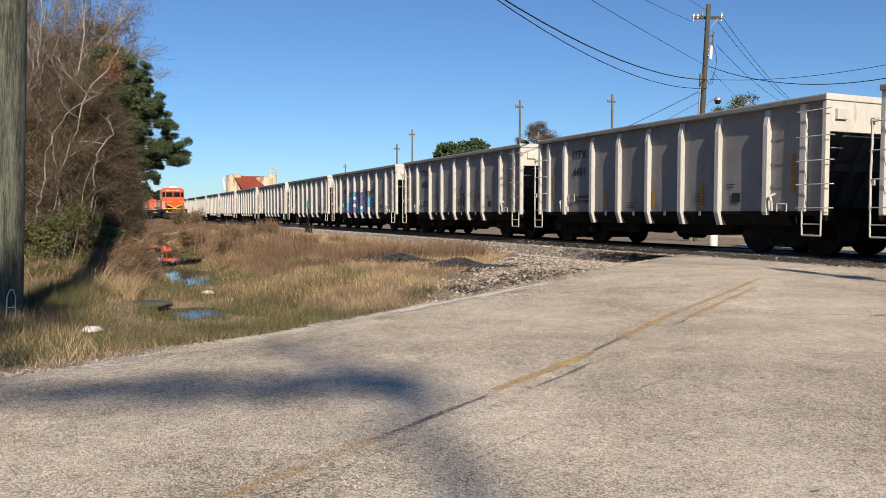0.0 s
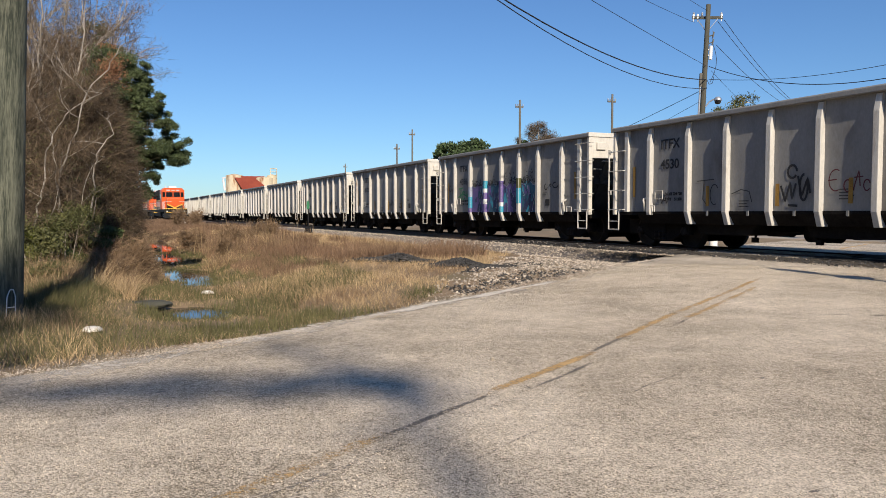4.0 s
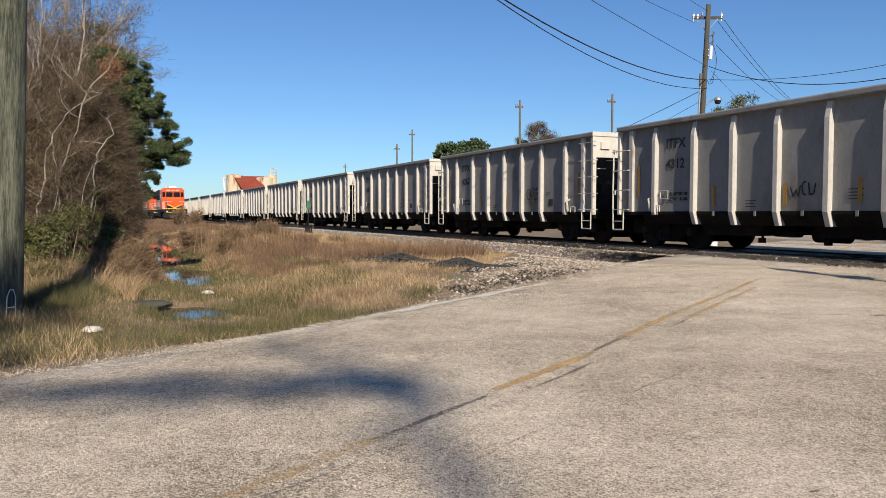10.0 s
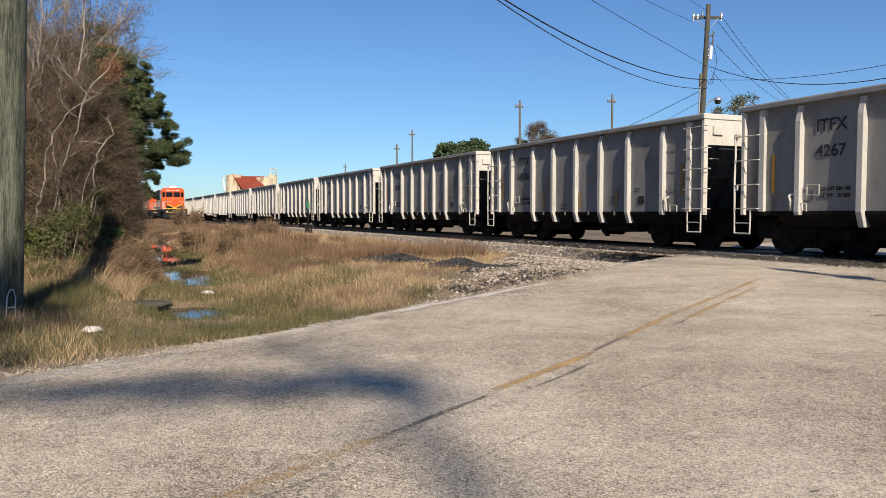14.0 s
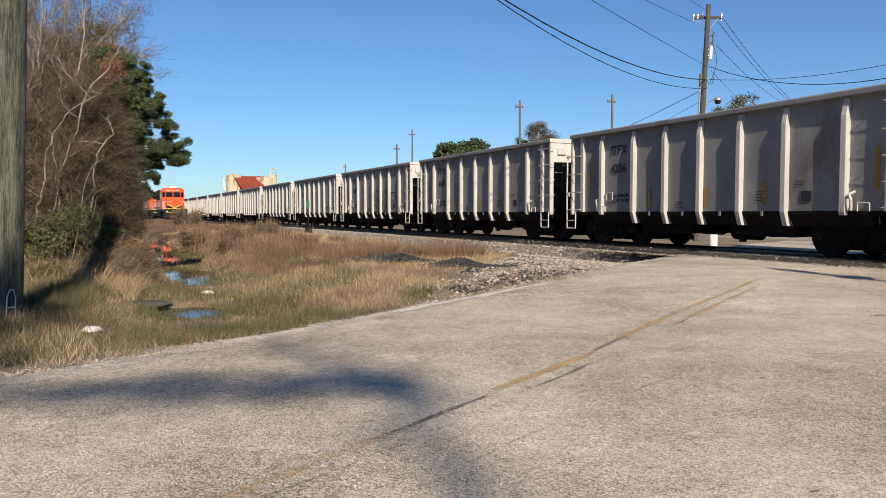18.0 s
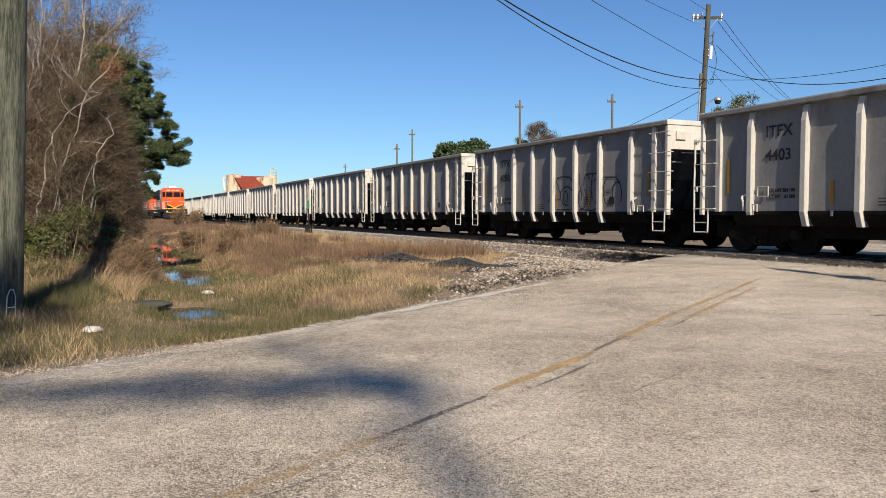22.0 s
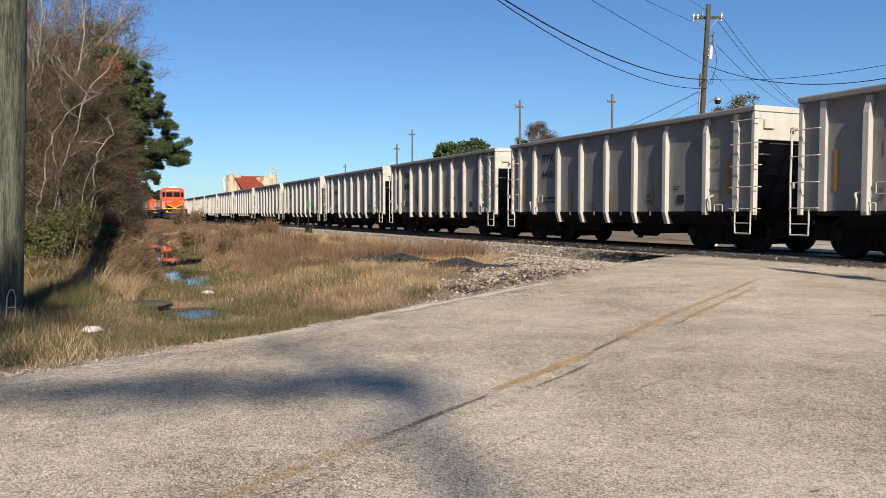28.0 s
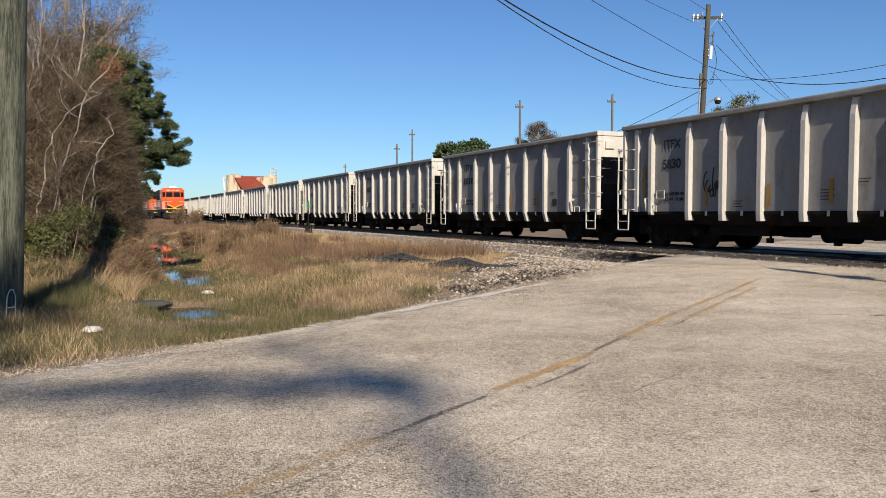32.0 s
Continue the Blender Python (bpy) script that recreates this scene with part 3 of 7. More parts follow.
def make_ladder(car, e, side):
    """Grab irons between the corner post and the ladder post, and the stirrup below them."""
    x0, x1 = e * (HALF - 0.68), e * (HALF + 0.06)
    y = side * (HW + 0.0)
    lad = Shape()
    o = 0.2 if e < 0 else 0.0
    lad.path([(e * (HALF - 0.52 + o), y, 1.06), (e * (HALF - 0.52 + o), y, 0.75), (e * (HALF - 0.51 + o), y, 0.47), (e * (HALF - 0.05 + o), y, 0.47), (e * (HALF - 0.04 + o), y, 1.06)], 0.02)
    ladder = part("stirrup", lad, M_cream, car)
    part("rung", Shape().tube((e * (HALF - 0.52 + o), y, 0.71), (e * (HALF - 0.05 + o), y, 0.71), 0.013, n=6), M_cream, ladder)
    if e < 0:
        stile = Shape().path([(-HALF - 0.16, y, 1.0), (-HALF - 0.17, y, 1.7), (-HALF - 0.15, y, 2.3), (-HALF - 0.16, y, 2.74), (-HALF - 0.05, y - side * 0.04, 2.76)], 0.024)
        for z in (1.48, 2.66):
            stile.box(-HALF - 0.2, -HALF - 0.1, *sorted((y, y - side * 0.06)), z, z + 0.13)
        part("ladder_stile", stile, M_cream, car)
        for z in (1.05, 1.6, 2.16, 2.72):
            s = Shape().path([(-HALF - 0.19, y + side * 0.01, z), (-HALF + 0.52, y + side * 0.02, z), (-HALF + 0.54, y - side * 0.1, z)], 0.012)
            part("grab_iron", s, M_cream, car)
        return ladder
    for z in (1.05, 1.55, 2.05, 2.56, 3.1):
        s = Shape().path([(x0, y - side * 0.07, z), (x0, y + side * 0.02, z), (x1 + e * 0.1, y + side * 0.02, z), (x1 + e * 0.1, y - side * 0.1, z)], 0.011)
        part("grab_iron", s, M_cream, car)
    return ladder


def make_gondola(posts, straight=False):
    car = new("gondola_car")
    tagged(car, "dirty cream steel gondola freight car with side posts", "freight car", group="train of gondola cars")
    # side sheets, with the panels between the posts
    edges = [-HALF] + posts + [HALF]
    for side in (-1, 1):
        for x0, x1 in zip(edges, edges[1:]):
            sh = Shape()
            nz, nx = 6, 5
            vs, fs = [], []
            for i in range(nx + 1):
                for k in range(nz + 1):
                    u, v = i / nx, k / nz
                    dent = 0.012 * math.sin(7 * x0 + 5 * u + 3 * v) * math.sin(math.pi * u) * math.sin(math.pi * v)
                    vs.append((x0 + (x1 - x0) * u, side * (SHEET + dent), SILL + (TOP - 0.12 - SILL) * v))
            for i in range(nx):
                for k in range(nz):
                    p = i * (nz + 1) + k
                    fs.append((p, p + 1, p + nz + 2, p + nz + 1))
            m = len(vs)
            vs += [(x, side * (SHEET - 0.02), z) for x in (x0, x1) for z in (SILL, TOP - 0.12)]
            fs.append((m, m + 1, m + 3, m + 2))
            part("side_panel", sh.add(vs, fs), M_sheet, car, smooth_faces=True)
        for k, x in enumerate(posts):
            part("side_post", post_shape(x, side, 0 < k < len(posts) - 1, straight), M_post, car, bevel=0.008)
        for x in (-HALF + 0.575, HALF - 0.575):
            y0, y1 = sorted((side * (SHEET - 0.01), side * (HW - 0.04)))
            part("ladder_post", Shape().box(x - 0.075, x + 0.075, y0, y1, 0.98, TOP - 0.15), M_post, car, bevel=0.008)
        # the chord takes the sheets' shaded colour
        chord = [(side * (SHEET - 0.06), TOP), (side * (HW - 0.02), TOP), (side * (HW + 0.01), TOP - 0.03), (side * (HW + 0.01), TOP - 0.13), (side * (SHEET - 0.06), TOP - 0.14)]
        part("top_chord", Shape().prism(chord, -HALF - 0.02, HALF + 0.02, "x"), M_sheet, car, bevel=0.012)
        low = [(side * (SHEET + 0.025), SILL + 0.02), (side * (SHEET + 0.02), SILL - 0.05), (side * (SHEET - 0.16), 0.66), (side * (SHEET - 0.4), 0.66), (side * (SHEET - 0.2), SILL + 0.02)]
        part("side_sill", Shape().prism(low, -HALF + 1.0, HALF - 1.0, "x"), M_black, car, "black grimy sloping sill")
        low2 = [(side * (SHEET + 0.02), SILL + 0.02), (side * (SHEET + 0.02), SILL - 0.08), (side * (SHEET - 0.2), SILL - 0.08), (side * (SHEET - 0.2), SILL + 0.02)]
        for e in (-1, 1):
            x0, x1 = sorted((e * HALF, e * (HALF - 1.0)))
            part("side_sill", Shape().prism(low2, x0, x1, "x"), M_black, car)
    # floor, centre sill, inner walls
    part("floor_plate", Shape().box(-HALF + 0.9, HALF - 0.9, -SHEET + 0.02, SHEET - 0.02, SILL - 0.02, SILL + 0.03), M_black, car)
    for e in (-1, 1):
        c = e * (HALF - 3.95)
        tub = [(c - 1.0, 0.72), (c - 0.9, 0.44), (c - 0.75, 0.4), (c + 0.75, 0.4), (c + 0.9, 0.44), (c + 1.0, 0.72)]
        part("floor_tub", Shape().prism(tub, -1.15, 1.15), M_black, car, bevel=0.02)
        part("draft_sill", Shape().box(*sorted((e * (HALF - 0.9), e * (HALF + 0.2))), -0.8, 0.8, 0.34, 0.8), M_black, car, bevel=0.03)
        part("brake_hanger", Shape().tube((e * 0.9, -0.9, 0.66), (e * 0.9, -0.95, 0.26), 0.03, n=6).box(e * 0.9 - 0.07, e * 0.9 + 0.07, -1.0, -0.9, 0.24, 0.36), M_black, car)
    part("centre_sill", Shape().box(-HALF - 0.15, HALF + 0.15, -0.24, 0.24, 0.62, 0.94), M_black, car, bevel=0.015)
    for x in (-3.0, -1.0, 1.0, 3.0):
        part("cross_bearer", Shape().prism([(-SHEET + 0.1, 0.9), (-0.3, 0.55), (0.3, 0.55), (SHEET - 0.1, 0.9)], x - 0.06, x + 0.06, "x"), M_black, car)
    cyl = Shape().tube((-0.9, -0.5, 0.52), (-0.2, -0.5, 0.52), 0.14, n=14).tube((0.3, -0.55, 0.48), (1.1, -0.55, 0.48), 0.2, n=16)
    part("brake_gear", cyl, M_black, car)
    rods = Shape().path([(-2.6, -0.75, 0.58), (-1.0, -0.7, 0.5), (1.6, -0.7, 0.5), (3.0, -0.75, 0.6)], 0.018).box(0.75, 0.85, -1.0, -0.7, 0.3, 0.6).box(1.7, 1.78, -0.95, -0.7, 0.38, 0.62)
    part("brake_rod", rods, M_black, car)
    for e in (-1, 1):
        # upper end sheet, set-back lower end, corner posts, platform
        x0, x1 = sorted((e * (HALF - 0.0), e * (HALF - 0.06)))
        part("end_panel", Shape().box(x0, x1, -SHEET, SHEET, TOP - 0.78, TOP - 0.1), M_cream, car, bevel=0.008)
        t0, t1 = sorted((e * (HALF + 0.03), e * (HALF - 0.12)))
        part("end_chord", Shape().box(t0, t1, -HW, HW, TOP - 0.13, TOP + 0.003), M_cream, car, bevel=0.012)
        back = HALF - 0.85
        poly = [(e * (HALF - 0.05), TOP - 0.76), (e * (HALF - 0.09), TOP - 0.8), (e * (back - 0.03), SILL), (e * back, SILL)] if e > 0 else [(e * (HALF - 0.05), TOP - 0.76), (e * back, SILL), (e * (back - 0.03), SILL), (e * (HALF - 0.09), TOP - 0.8)]
        # slope, beam and ribs are coloured dark for the shade between the cars
        part("end_slope", Shape().prism(poly, -SHEET + 0.01, SHEET - 0.01), M_dark_grey, car, "sloping end sheet coloured dark for its shade")
        part("end_beam", Shape().box(*sorted((e * (HALF - 0.35), e * (HALF - 0.5))), -SHEET + 0.01, SHEET - 0.01, 1.85, 2.0), M_dark_grey, car, bevel=0.01)
        for yy in (-0.9, -0.3, 0.3, 0.9):
            a, b = Vector((e * (HALF - 0.03), yy, TOP - 0.8)), Vector((e * (back + 0.03), yy, SILL))
            part("end_rib", Shape().tube(a, b, 0.05, n=4), M_dark_grey, car)
        for side in (-1, 1):
            c0, c1 = sorted((side * (SHEET - 0.03), side * (HW - 0.03)))
            p0, p1 = sorted((e * (HALF - 0.09), e * (HALF + 0.006)))
            part("corner_post", Shape().box(p0, p1, c0, c1, 0.9, TOP - 0.14), M_cream, car, bevel=0.01)
            make_ladder(car, e, side)
            for z in (2.3,):
                g = Shape().path([(e * HALF, side * 1.4, z), (e * (HALF + 0.08), side * 1.4, z), (e * (HALF + 0.08), side * 1.15, z), (e * (HALF - 0.02), side * 1.15, z)], 0.011)
                part("grab_iron", g, M_cream, car)
            part("end_bracket", Shape().box(*sorted((e * (HALF + 0.002), e * (HALF + 0.06))), *sorted((side * 0.98, side * 1.3)), TOP - 0.52, TOP - 0.3), M_cream, car, bevel=0.008)
        part("end_sill", Shape().box(*sorted((e * (HALF - 0.02), e * (HALF - 0.3))), -SHEET, SHEET, 0.78, 1.0), M_black, car, bevel=0.015)
        plat = Shape()
        for k in range(6):
            plat.box(*sorted((e * (HALF + 0.05), e * (HALF - 0.75))), -1.2 + k * 0.42, -1.2 + k * 0.42 + 0.36, 1.02, 1.05)
        part("platform", plat, M_black, car)
        coup = Shape().box(*sorted((e * (HALF + 0.1), e * (HALF + 0.5))), -0.09, 0.09, 0.76, 0.94).box(*sorted((e * (HALF + 0.45), e * (HALF + 0.66))), -0.17, 0.13, 0.7, 1.0)
        part("coupler", coup, M_rust, car, "rusty coupler", bevel=0.02)
        hose = Shape().path([(e * (HALF + 0.1), 0.35, 0.72), (e * (HALF + 0.25), 0.36, 0.5), (e * (HALF + 0.45), 0.3, 0.38), (e * (HALF + 0.66), 0.15, 0.42)], 0.022)
        part("air_hose", hose, M_black, car)
        part("handrail", Shape().path([(e * (HALF + 0.02), -1.1, 2.55), (e * (HALF + 0.1), -1.1, 2.55), (e * (HALF + 0.1), 1.1, 2.55), (e * (HALF + 0.02), 1.1, 2.55)], 0.012), M_cream, car)
        make_truck(car, e * (HALF - 1.55))
    bw = Shape()
    ring = [(HALF + 0.12, 0.75 + 0.27 * math.cos(k * math.tau / 18), 2.0 + 0.27 * math.sin(k * math.tau / 18)) for k in range(19)]
    bw.path(ring, 0.014)
    for k in range(5):
        ang = k * math.tau / 5
        bw.tube((HALF + 0.12, 0.75, 2.0), (HALF + 0.12, 0.75 + 0.27 * math.cos(ang), 2.0 + 0.27 * math.sin(ang)), 0.01, n=5)
    part("brake_wheel", bw, M_cream, car)
    # reflector tape, small data panels and latches on both sides
    for side in (-1, 1):
        y = side * (SHEET + 0.016)
        mids = [(p + q) / 2 for p, q in zip(posts, posts[1:])]
        for x, z0, z1 in ((HALF - 0.86, 1.4, 2.25), (-HALF + 0.86, 1.4, 2.25), (mids[1], 1.12, 1.62), (posts[3] + 0.19, 1.1, 1.6), (mids[4] + 0.06, 1.14, 1.66)):
            part("reflector", Shape().box(x - 0.05, x + 0.05, *sorted((y, y + side * 0.004)), z0, z1), M_reflector, car, "amber reflector strip")
        x = posts[0] + 0.34
        holder = Shape().path([(x - 0.15, y + side * 0.02, 1.33), (x + 0.15, y + side * 0.02, 1.33), (x + 0.15, y + side * 0.02, 1.55), (x - 0.15, y + side * 0.02, 1.55), (x - 0.15, y + side * 0.02, 1.33)], 0.012, n=4)
        part("placard_holder", holder, M_cream, car, "small pale steel placard holder")
        for k, x in enumerate(mids[1:-1]):
            part("sill_tab", Shape().box(x - 0.01, x + 0.05, *sorted((side * (SHEET + 0.026), side * (SHEET + 0.05))), SILL - 0.09, SILL + 0.03), M_sheet, car)
        for x, z, n_, wd in ((mids[4] - 0.2, 1.42, 4, 0.34), (mids[2] - 0.28, 1.22, 3, 0.3), (mids[5] - 0.5, 1.62, 2, 0.26)):
            for k in range(n_):
                part("stencil_bar", Shape().box(x, x + wd * (1 - 0.18 * (k % 2)), *sorted((y, y + side * 0.003)), z - 0.065 * k, z - 0.065 * k + 0.022), M_dark_grey, car)
        x = posts[-2] + 0.55
        part("data_panel", Shape().box(x - 0.14, x + 0.12, *sorted((y, y + side * 0.004)), 1.2, 1.42), M_lettering, car, "small black stencilled data panel")
        for x in (posts[-1] + 0.18, posts[0] - 0.18):
            lever = Shape().path([(x, y + side * 0.06, 1.0), (x + 0.02, y + side * 0.1, 1.2), (x - 0.02, y + side * 0.1, 1.32), (x + 0.06, y + side * 0.02, 1.38)], 0.03)
            lever.path([(x + 0.14, y + side * 0.06, 0.98), (x + 0.14, y + side * 0.06, 1.16), (x + 0.4, y + side * 0.06, 1.14), (x + 0.4, y + side * 0.06, 0.98)], 0.014)
            part("release_lever", lever, M_cream, car)
    return car


FIRST, LAST = -2, 26
CORNER = 1.385              # distance, in car lengths, from the car abreast of the camera's plane at the start


# the couplings run in and out: metres gained or lost on the even run, at these seconds
SLACK_T = (0, 1, 2, 3, 4.5, 6, 7, 8, 9, 10, 11, 12, 13, 14, 15.5, 17, 18, 19, 20, 21, 22, 23, 24, 25, 26.5, 28, 29, 30, 31, 32)
SLACK = (-0.03, 0.09, -0.04, 0.07, 0.05, 0.02, -0.2, -0.08, -0.08, 0.0, -0.03, -0.14, 0.1, -0.04, 0.06, 0.15, 0.155, -0.04, 0.08, -0.05, 0.05, 0.0, -0.17, -0.05, -0.08, -0.09, -0.03, -0.01, -0.12, -0.05)


def travelled(t):
    """Car lengths run since the start; the train gathers speed."""
    u = t / 16.0
    run = 5.26178 * u + 0.178103 * u ** 2 - 0.047854 * u ** 3
    for knot, f in ((0.5, 0.275782), (1.0, -0.437322), (1.5, 0.188199)):
        run += f * max(0.0, u - knot) ** 3
    return run + float(np.interp(t, SLACK_T, SLACK)) / PITCH


def car_pose(n, t):
    d = (CORNER + n - travelled(t)) * PITCH + HALF
    x, y = NEAR_FOOT[0] + d * -ST, NEAR_FOOT[1] + d * CT
    return pose(x + 1.6 * CT, y + 1.6 * ST, RAIL, 0, 0, -90 + math.degrees(TURN))


NEAR_FOOT = (1774.8 * PITCH * CT / 1343.0, 0.0)
gondola = make_gondola(POSTS)
cars = [gondola]
gondola.matrix_basis = car_pose(FIRST, 0)
for n in range(FIRST + 1, LAST + 1):
    if n == 11:
        other = make_gondola([-HALF + d for d in (1.2, 2.64, 3.8, 4.96, 6.13, 7.3, 8.5, 9.97)], True)
        other.matrix_basis = car_pose(n, 0)
        cars.append(other)
    else:
        cars.append(copy_thing(gondola, car_pose(n, 0)))


def lettering(car, text, x, z, size, side=-1, mat=None):
    """Painted characters on the side sheet of a car."""
    cu = bpy.data.curves.new("lettering", "FONT")
    cu.body, cu.size, cu.align_x, cu.extrude, cu.offset = text, size, "CENTER", 0.002, 0.006
    tmp = bpy.data.objects.new("lettering", cu)
    me = bpy.data.meshes.new_from_object(tmp)
    bpy.data.objects.remove(tmp)
    me.materials.append(mat or M_lettering)
    ob = new("lettering", me)
    ob.parent = car
    ob.matrix_basis = pose(x, side * (SHEET + 0.016), z, 90, 0, 0 if side < 0 else 180)
    return tagged(ob, "black stencilled lettering")


NUMBERS = {0: "4401", 1: "4530", 2: "4396", 3: "4312", 4: "4267", 5: "14506", 6: "4206", 7: "4403", 8: "4288", 9: "14522", 10: "4416", 11: "5830"}
XM0 = (POSTS[0] + POSTS[1]) / 2
YS = -(SHEET + 0.016)
for n, car in zip(range(FIRST, LAST + 1), cars):
    XM = -HALF + 1.94 if n == 11 else (POSTS[0] + POSTS[1]) / 2
    lettering(car, "ITFX", XM, 2.66, 0.36 if n != 11 else 0.32)
    if n in NUMBERS:
        lettering(car, NUMBERS[n], XM, 2.13, 0.35)
    else:
        for k in range(4):
            part("number_bar", Shape().box(XM - 0.4 + 0.21 * k, XM - 0.26 + 0.21 * k, YS - 0.004, YS, 2.13, 2.38), M_lettering, car)
    lettering(car, "LD LMT 234 600", XM + 0.12, 1.42, 0.1)
    lettering(car, "LT WT    51 200", XM + 0.12, 1.28, 0.1)


def flat(car, name, pts, mat, label="", y=None, lift=0.004):
    """A flat painted outline (x, z) on the near side sheet."""
    y = YS if y is None else y
    return part(name, Shape().prism(pts, y - lift, y - lift + 0.003), mat, car, label)


def stroke(shape, pts, r, y):
    """A sprayed line of the given half width, as one ribbon."""
    pts = [Vector((x, 0, z)) for x, z in pts]
    vs = []
    for k, p in enumerate(pts):
        d = pts[min(k + 1, len(pts) - 1)] - pts[max(k - 1, 0)]
        o = Vector((-d.z, 0, d.x))
        o = o.normalized() * r if o.length > 1e-6 else Vector((r, 0, 0))
        vs += [(p.x - o.x, y, p.z - o.z), (p.x + o.x, y, p.z + o.z)]
    shape.add(vs, [(2 * k, 2 * k + 1, 2 * k + 3, 2 * k + 2) for k in range(len(pts) - 1)])


def post_paint(car, k, z0, z1, mat):
    """Spray paint that wraps round a side post."""
    x, g = POSTS[k], 0.004
    vs = [(x + dx, -(HW - dy + g), z) for z in (z0, z1) for dx, dy in ((-0.07 - g, 0.13), (-0.065 - g, 0.0), (0.065 + g, 0.0), (0.07 + g, 0.13))]
    part("spray_band", Shape().add(vs, [(i, i + 1, i + 5, i + 4) for i in range(3)]), mat, car)


def graffiti_car(car):
    """Large angular lettering in violet, teal and navy, drawn as plain shapes between the posts."""
    cols = (M_purple, M_teal, M_navy, M_purple, M_cyan, M_navy)
    for k in range(1, 5):
        x0, x1 = POSTS[k] + 0.1, POSTS[k + 1] - 0.1
        rnd = random.Random(600 + k)

        def clip(pts):
            return [(max(x0, min(x1, x)), max(SILL + 0.02, z)) for x, z in pts]

        # a jagged crown of letter tops over a filled ground
        top, x = [], x0
        while x < x1 - 0.05:
            top.append((x, rnd.uniform(1.86, 1.98) if len(top) % 2 else rnd.uniform(2.0, 2.2)))
            x += rnd.uniform(0.16, 0.34)
        top.append((x1, rnd.uniform(1.85, 2.0)))
        flat(car, "spray_ground", [(x0, SILL + 0.02)] + top + [(x1, SILL + 0.02)], (M_purple, M_teal, M_purple, M_teal)[k - 1], "violet and teal spray paint", lift=0.004)
        lines, dark = Shape(), Shape()
        for m in range(13):
            cx, cz, tilt = rnd.uniform(x0, x1), rnd.uniform(1.05, 1.95), rnd.uniform(-0.7, 0.7)
            wd, ht = rnd.uniform(0.04, 0.15), rnd.uniform(0.14, 0.45)
            quad = [(-wd, -ht), (wd * 0.3, -ht * 0.7), (wd * 1.2, -ht * 0.9), (wd * 0.5, -0.02), (wd, ht * 0.8), (0.0, ht * 0.5), (-wd * 0.6, ht), (-wd * 0.5, ht * 0.2), (-wd * 1.3, 0.0)]
            pts = clip([(cx + px * math.cos(tilt) - pz * math.sin(tilt), cz + px * math.sin(tilt) + pz * math.cos(tilt)) for px, pz in quad])
            flat(car, "spray_patch", pts, cols[(m + k) % 6] if m < 10 else M_navy, lift=0.0055 + 0.0007 * m)
            if m in (3, 8):
                stroke(dark, pts[:6], 0.016, YS - 0.0175)
            if m in (5, 9, 11):
                stroke(lines, pts[1:8], 0.012, YS - 0.018)
        stroke(lines, top, 0.011, YS - 0.019)
        tagged(part("spray_outline", lines, M_paleblue, car, "pale blue sprayed outline"), kind="stuff")
        part("spray_outline", dark, M_navy, car, "dark navy sprayed strokes")
        marks = Shape()
        for _ in range(60):
            px, pz = rnd.uniform(x0, x1), 2.02 + abs(rnd.gauss(0, 0.14)) * (1.4 if k > 2 else 0.8)
            marks.prism([(px + 0.045 * rnd.uniform(0.4, 1) * math.cos(g), pz + 0.04 * rnd.uniform(0.4, 1) * math.sin(g)) for g in (0, 1.2, 2.4, 3.7, 5.0)], YS - 0.022, YS - 0.02)
        tagged(part("spray_speckle", marks, M_lettering, car, "black sprayed leaf marks"), kind="stuff")
    for k, bands in ((1, ((0.98, 1.15, M_purple), (1.15, 1.6, M_cyan), (1.6, 2.0, M_paleblue))), (2, ((0.98, 1.3, M_purple), (1.3, 1.5, M_white), (1.5, 1.75, M_purple), (1.75, 1.9, M_white), (1.9, 2.2, M_cyan))),
                     (3, ((0.98, 1.2, M_cyan), (1.2, 1.35, M_white), (1.35, 2.15, M_purple))), (4, ((1.3, 1.85, M_cyan), (1.85, 2.2, M_shrub)))):
        for z0, z1, mat in bands:
            post_paint(car, k, z0, z1, mat)


def scribble(car, x0, x1, z0, z1, seed, r=0.016, loops=9):
    """A black tag made of looping sprayed lines."""
    rnd = random.Random(seed)
    sh = Shape()
    for k in range(loops):
        x = x0 + (x1 - x0) * (k + 0.5) / loops
        if min(abs(x - p) for p in POSTS) < 0.16:
            continue
        rx, rz, cz = rnd.uniform(0.06, 0.16), rnd.uniform(0.12, 0.5) * (z1 - z0), z0 + (z1 - z0) * rnd.uniform(0.35, 0.65)
        g0, g1 = rnd.uniform(0, 3), rnd.uniform(4, 7.5)
        pts = [(x + rx * math.cos(g0 + (g1 - g0) * i / 14), cz + rz * math.sin(g0 + (g1 - g0) * i / 14)) for i in range(15)]
        stroke(sh, pts, r, YS - 0.004)
    tagged(part("spray_tag", sh, M_lettering, car, "black sprayed tag"), kind="stuff")


by_number = dict(zip(range(FIRST, LAST + 1), cars))
graffiti_car(by_number[2])
tagged(by_number[2], "cream gondola freight car covered in violet and teal graffiti", "freight car")
scribble(by_number[2], POSTS[5] + 0.3, POSTS[6] - 0.3, 1.7, 2.0, 3, 0.02, 3)


def arc(cx, cz, rx, rz, g0, g1, n=14):
    return [(cx + rx * math.cos(math.radians(g0 + (g1 - g0) * i / n)), cz + rz * math.sin(math.radians(g0 + (g1 - g0) * i / n))) for i in range(n + 1)]


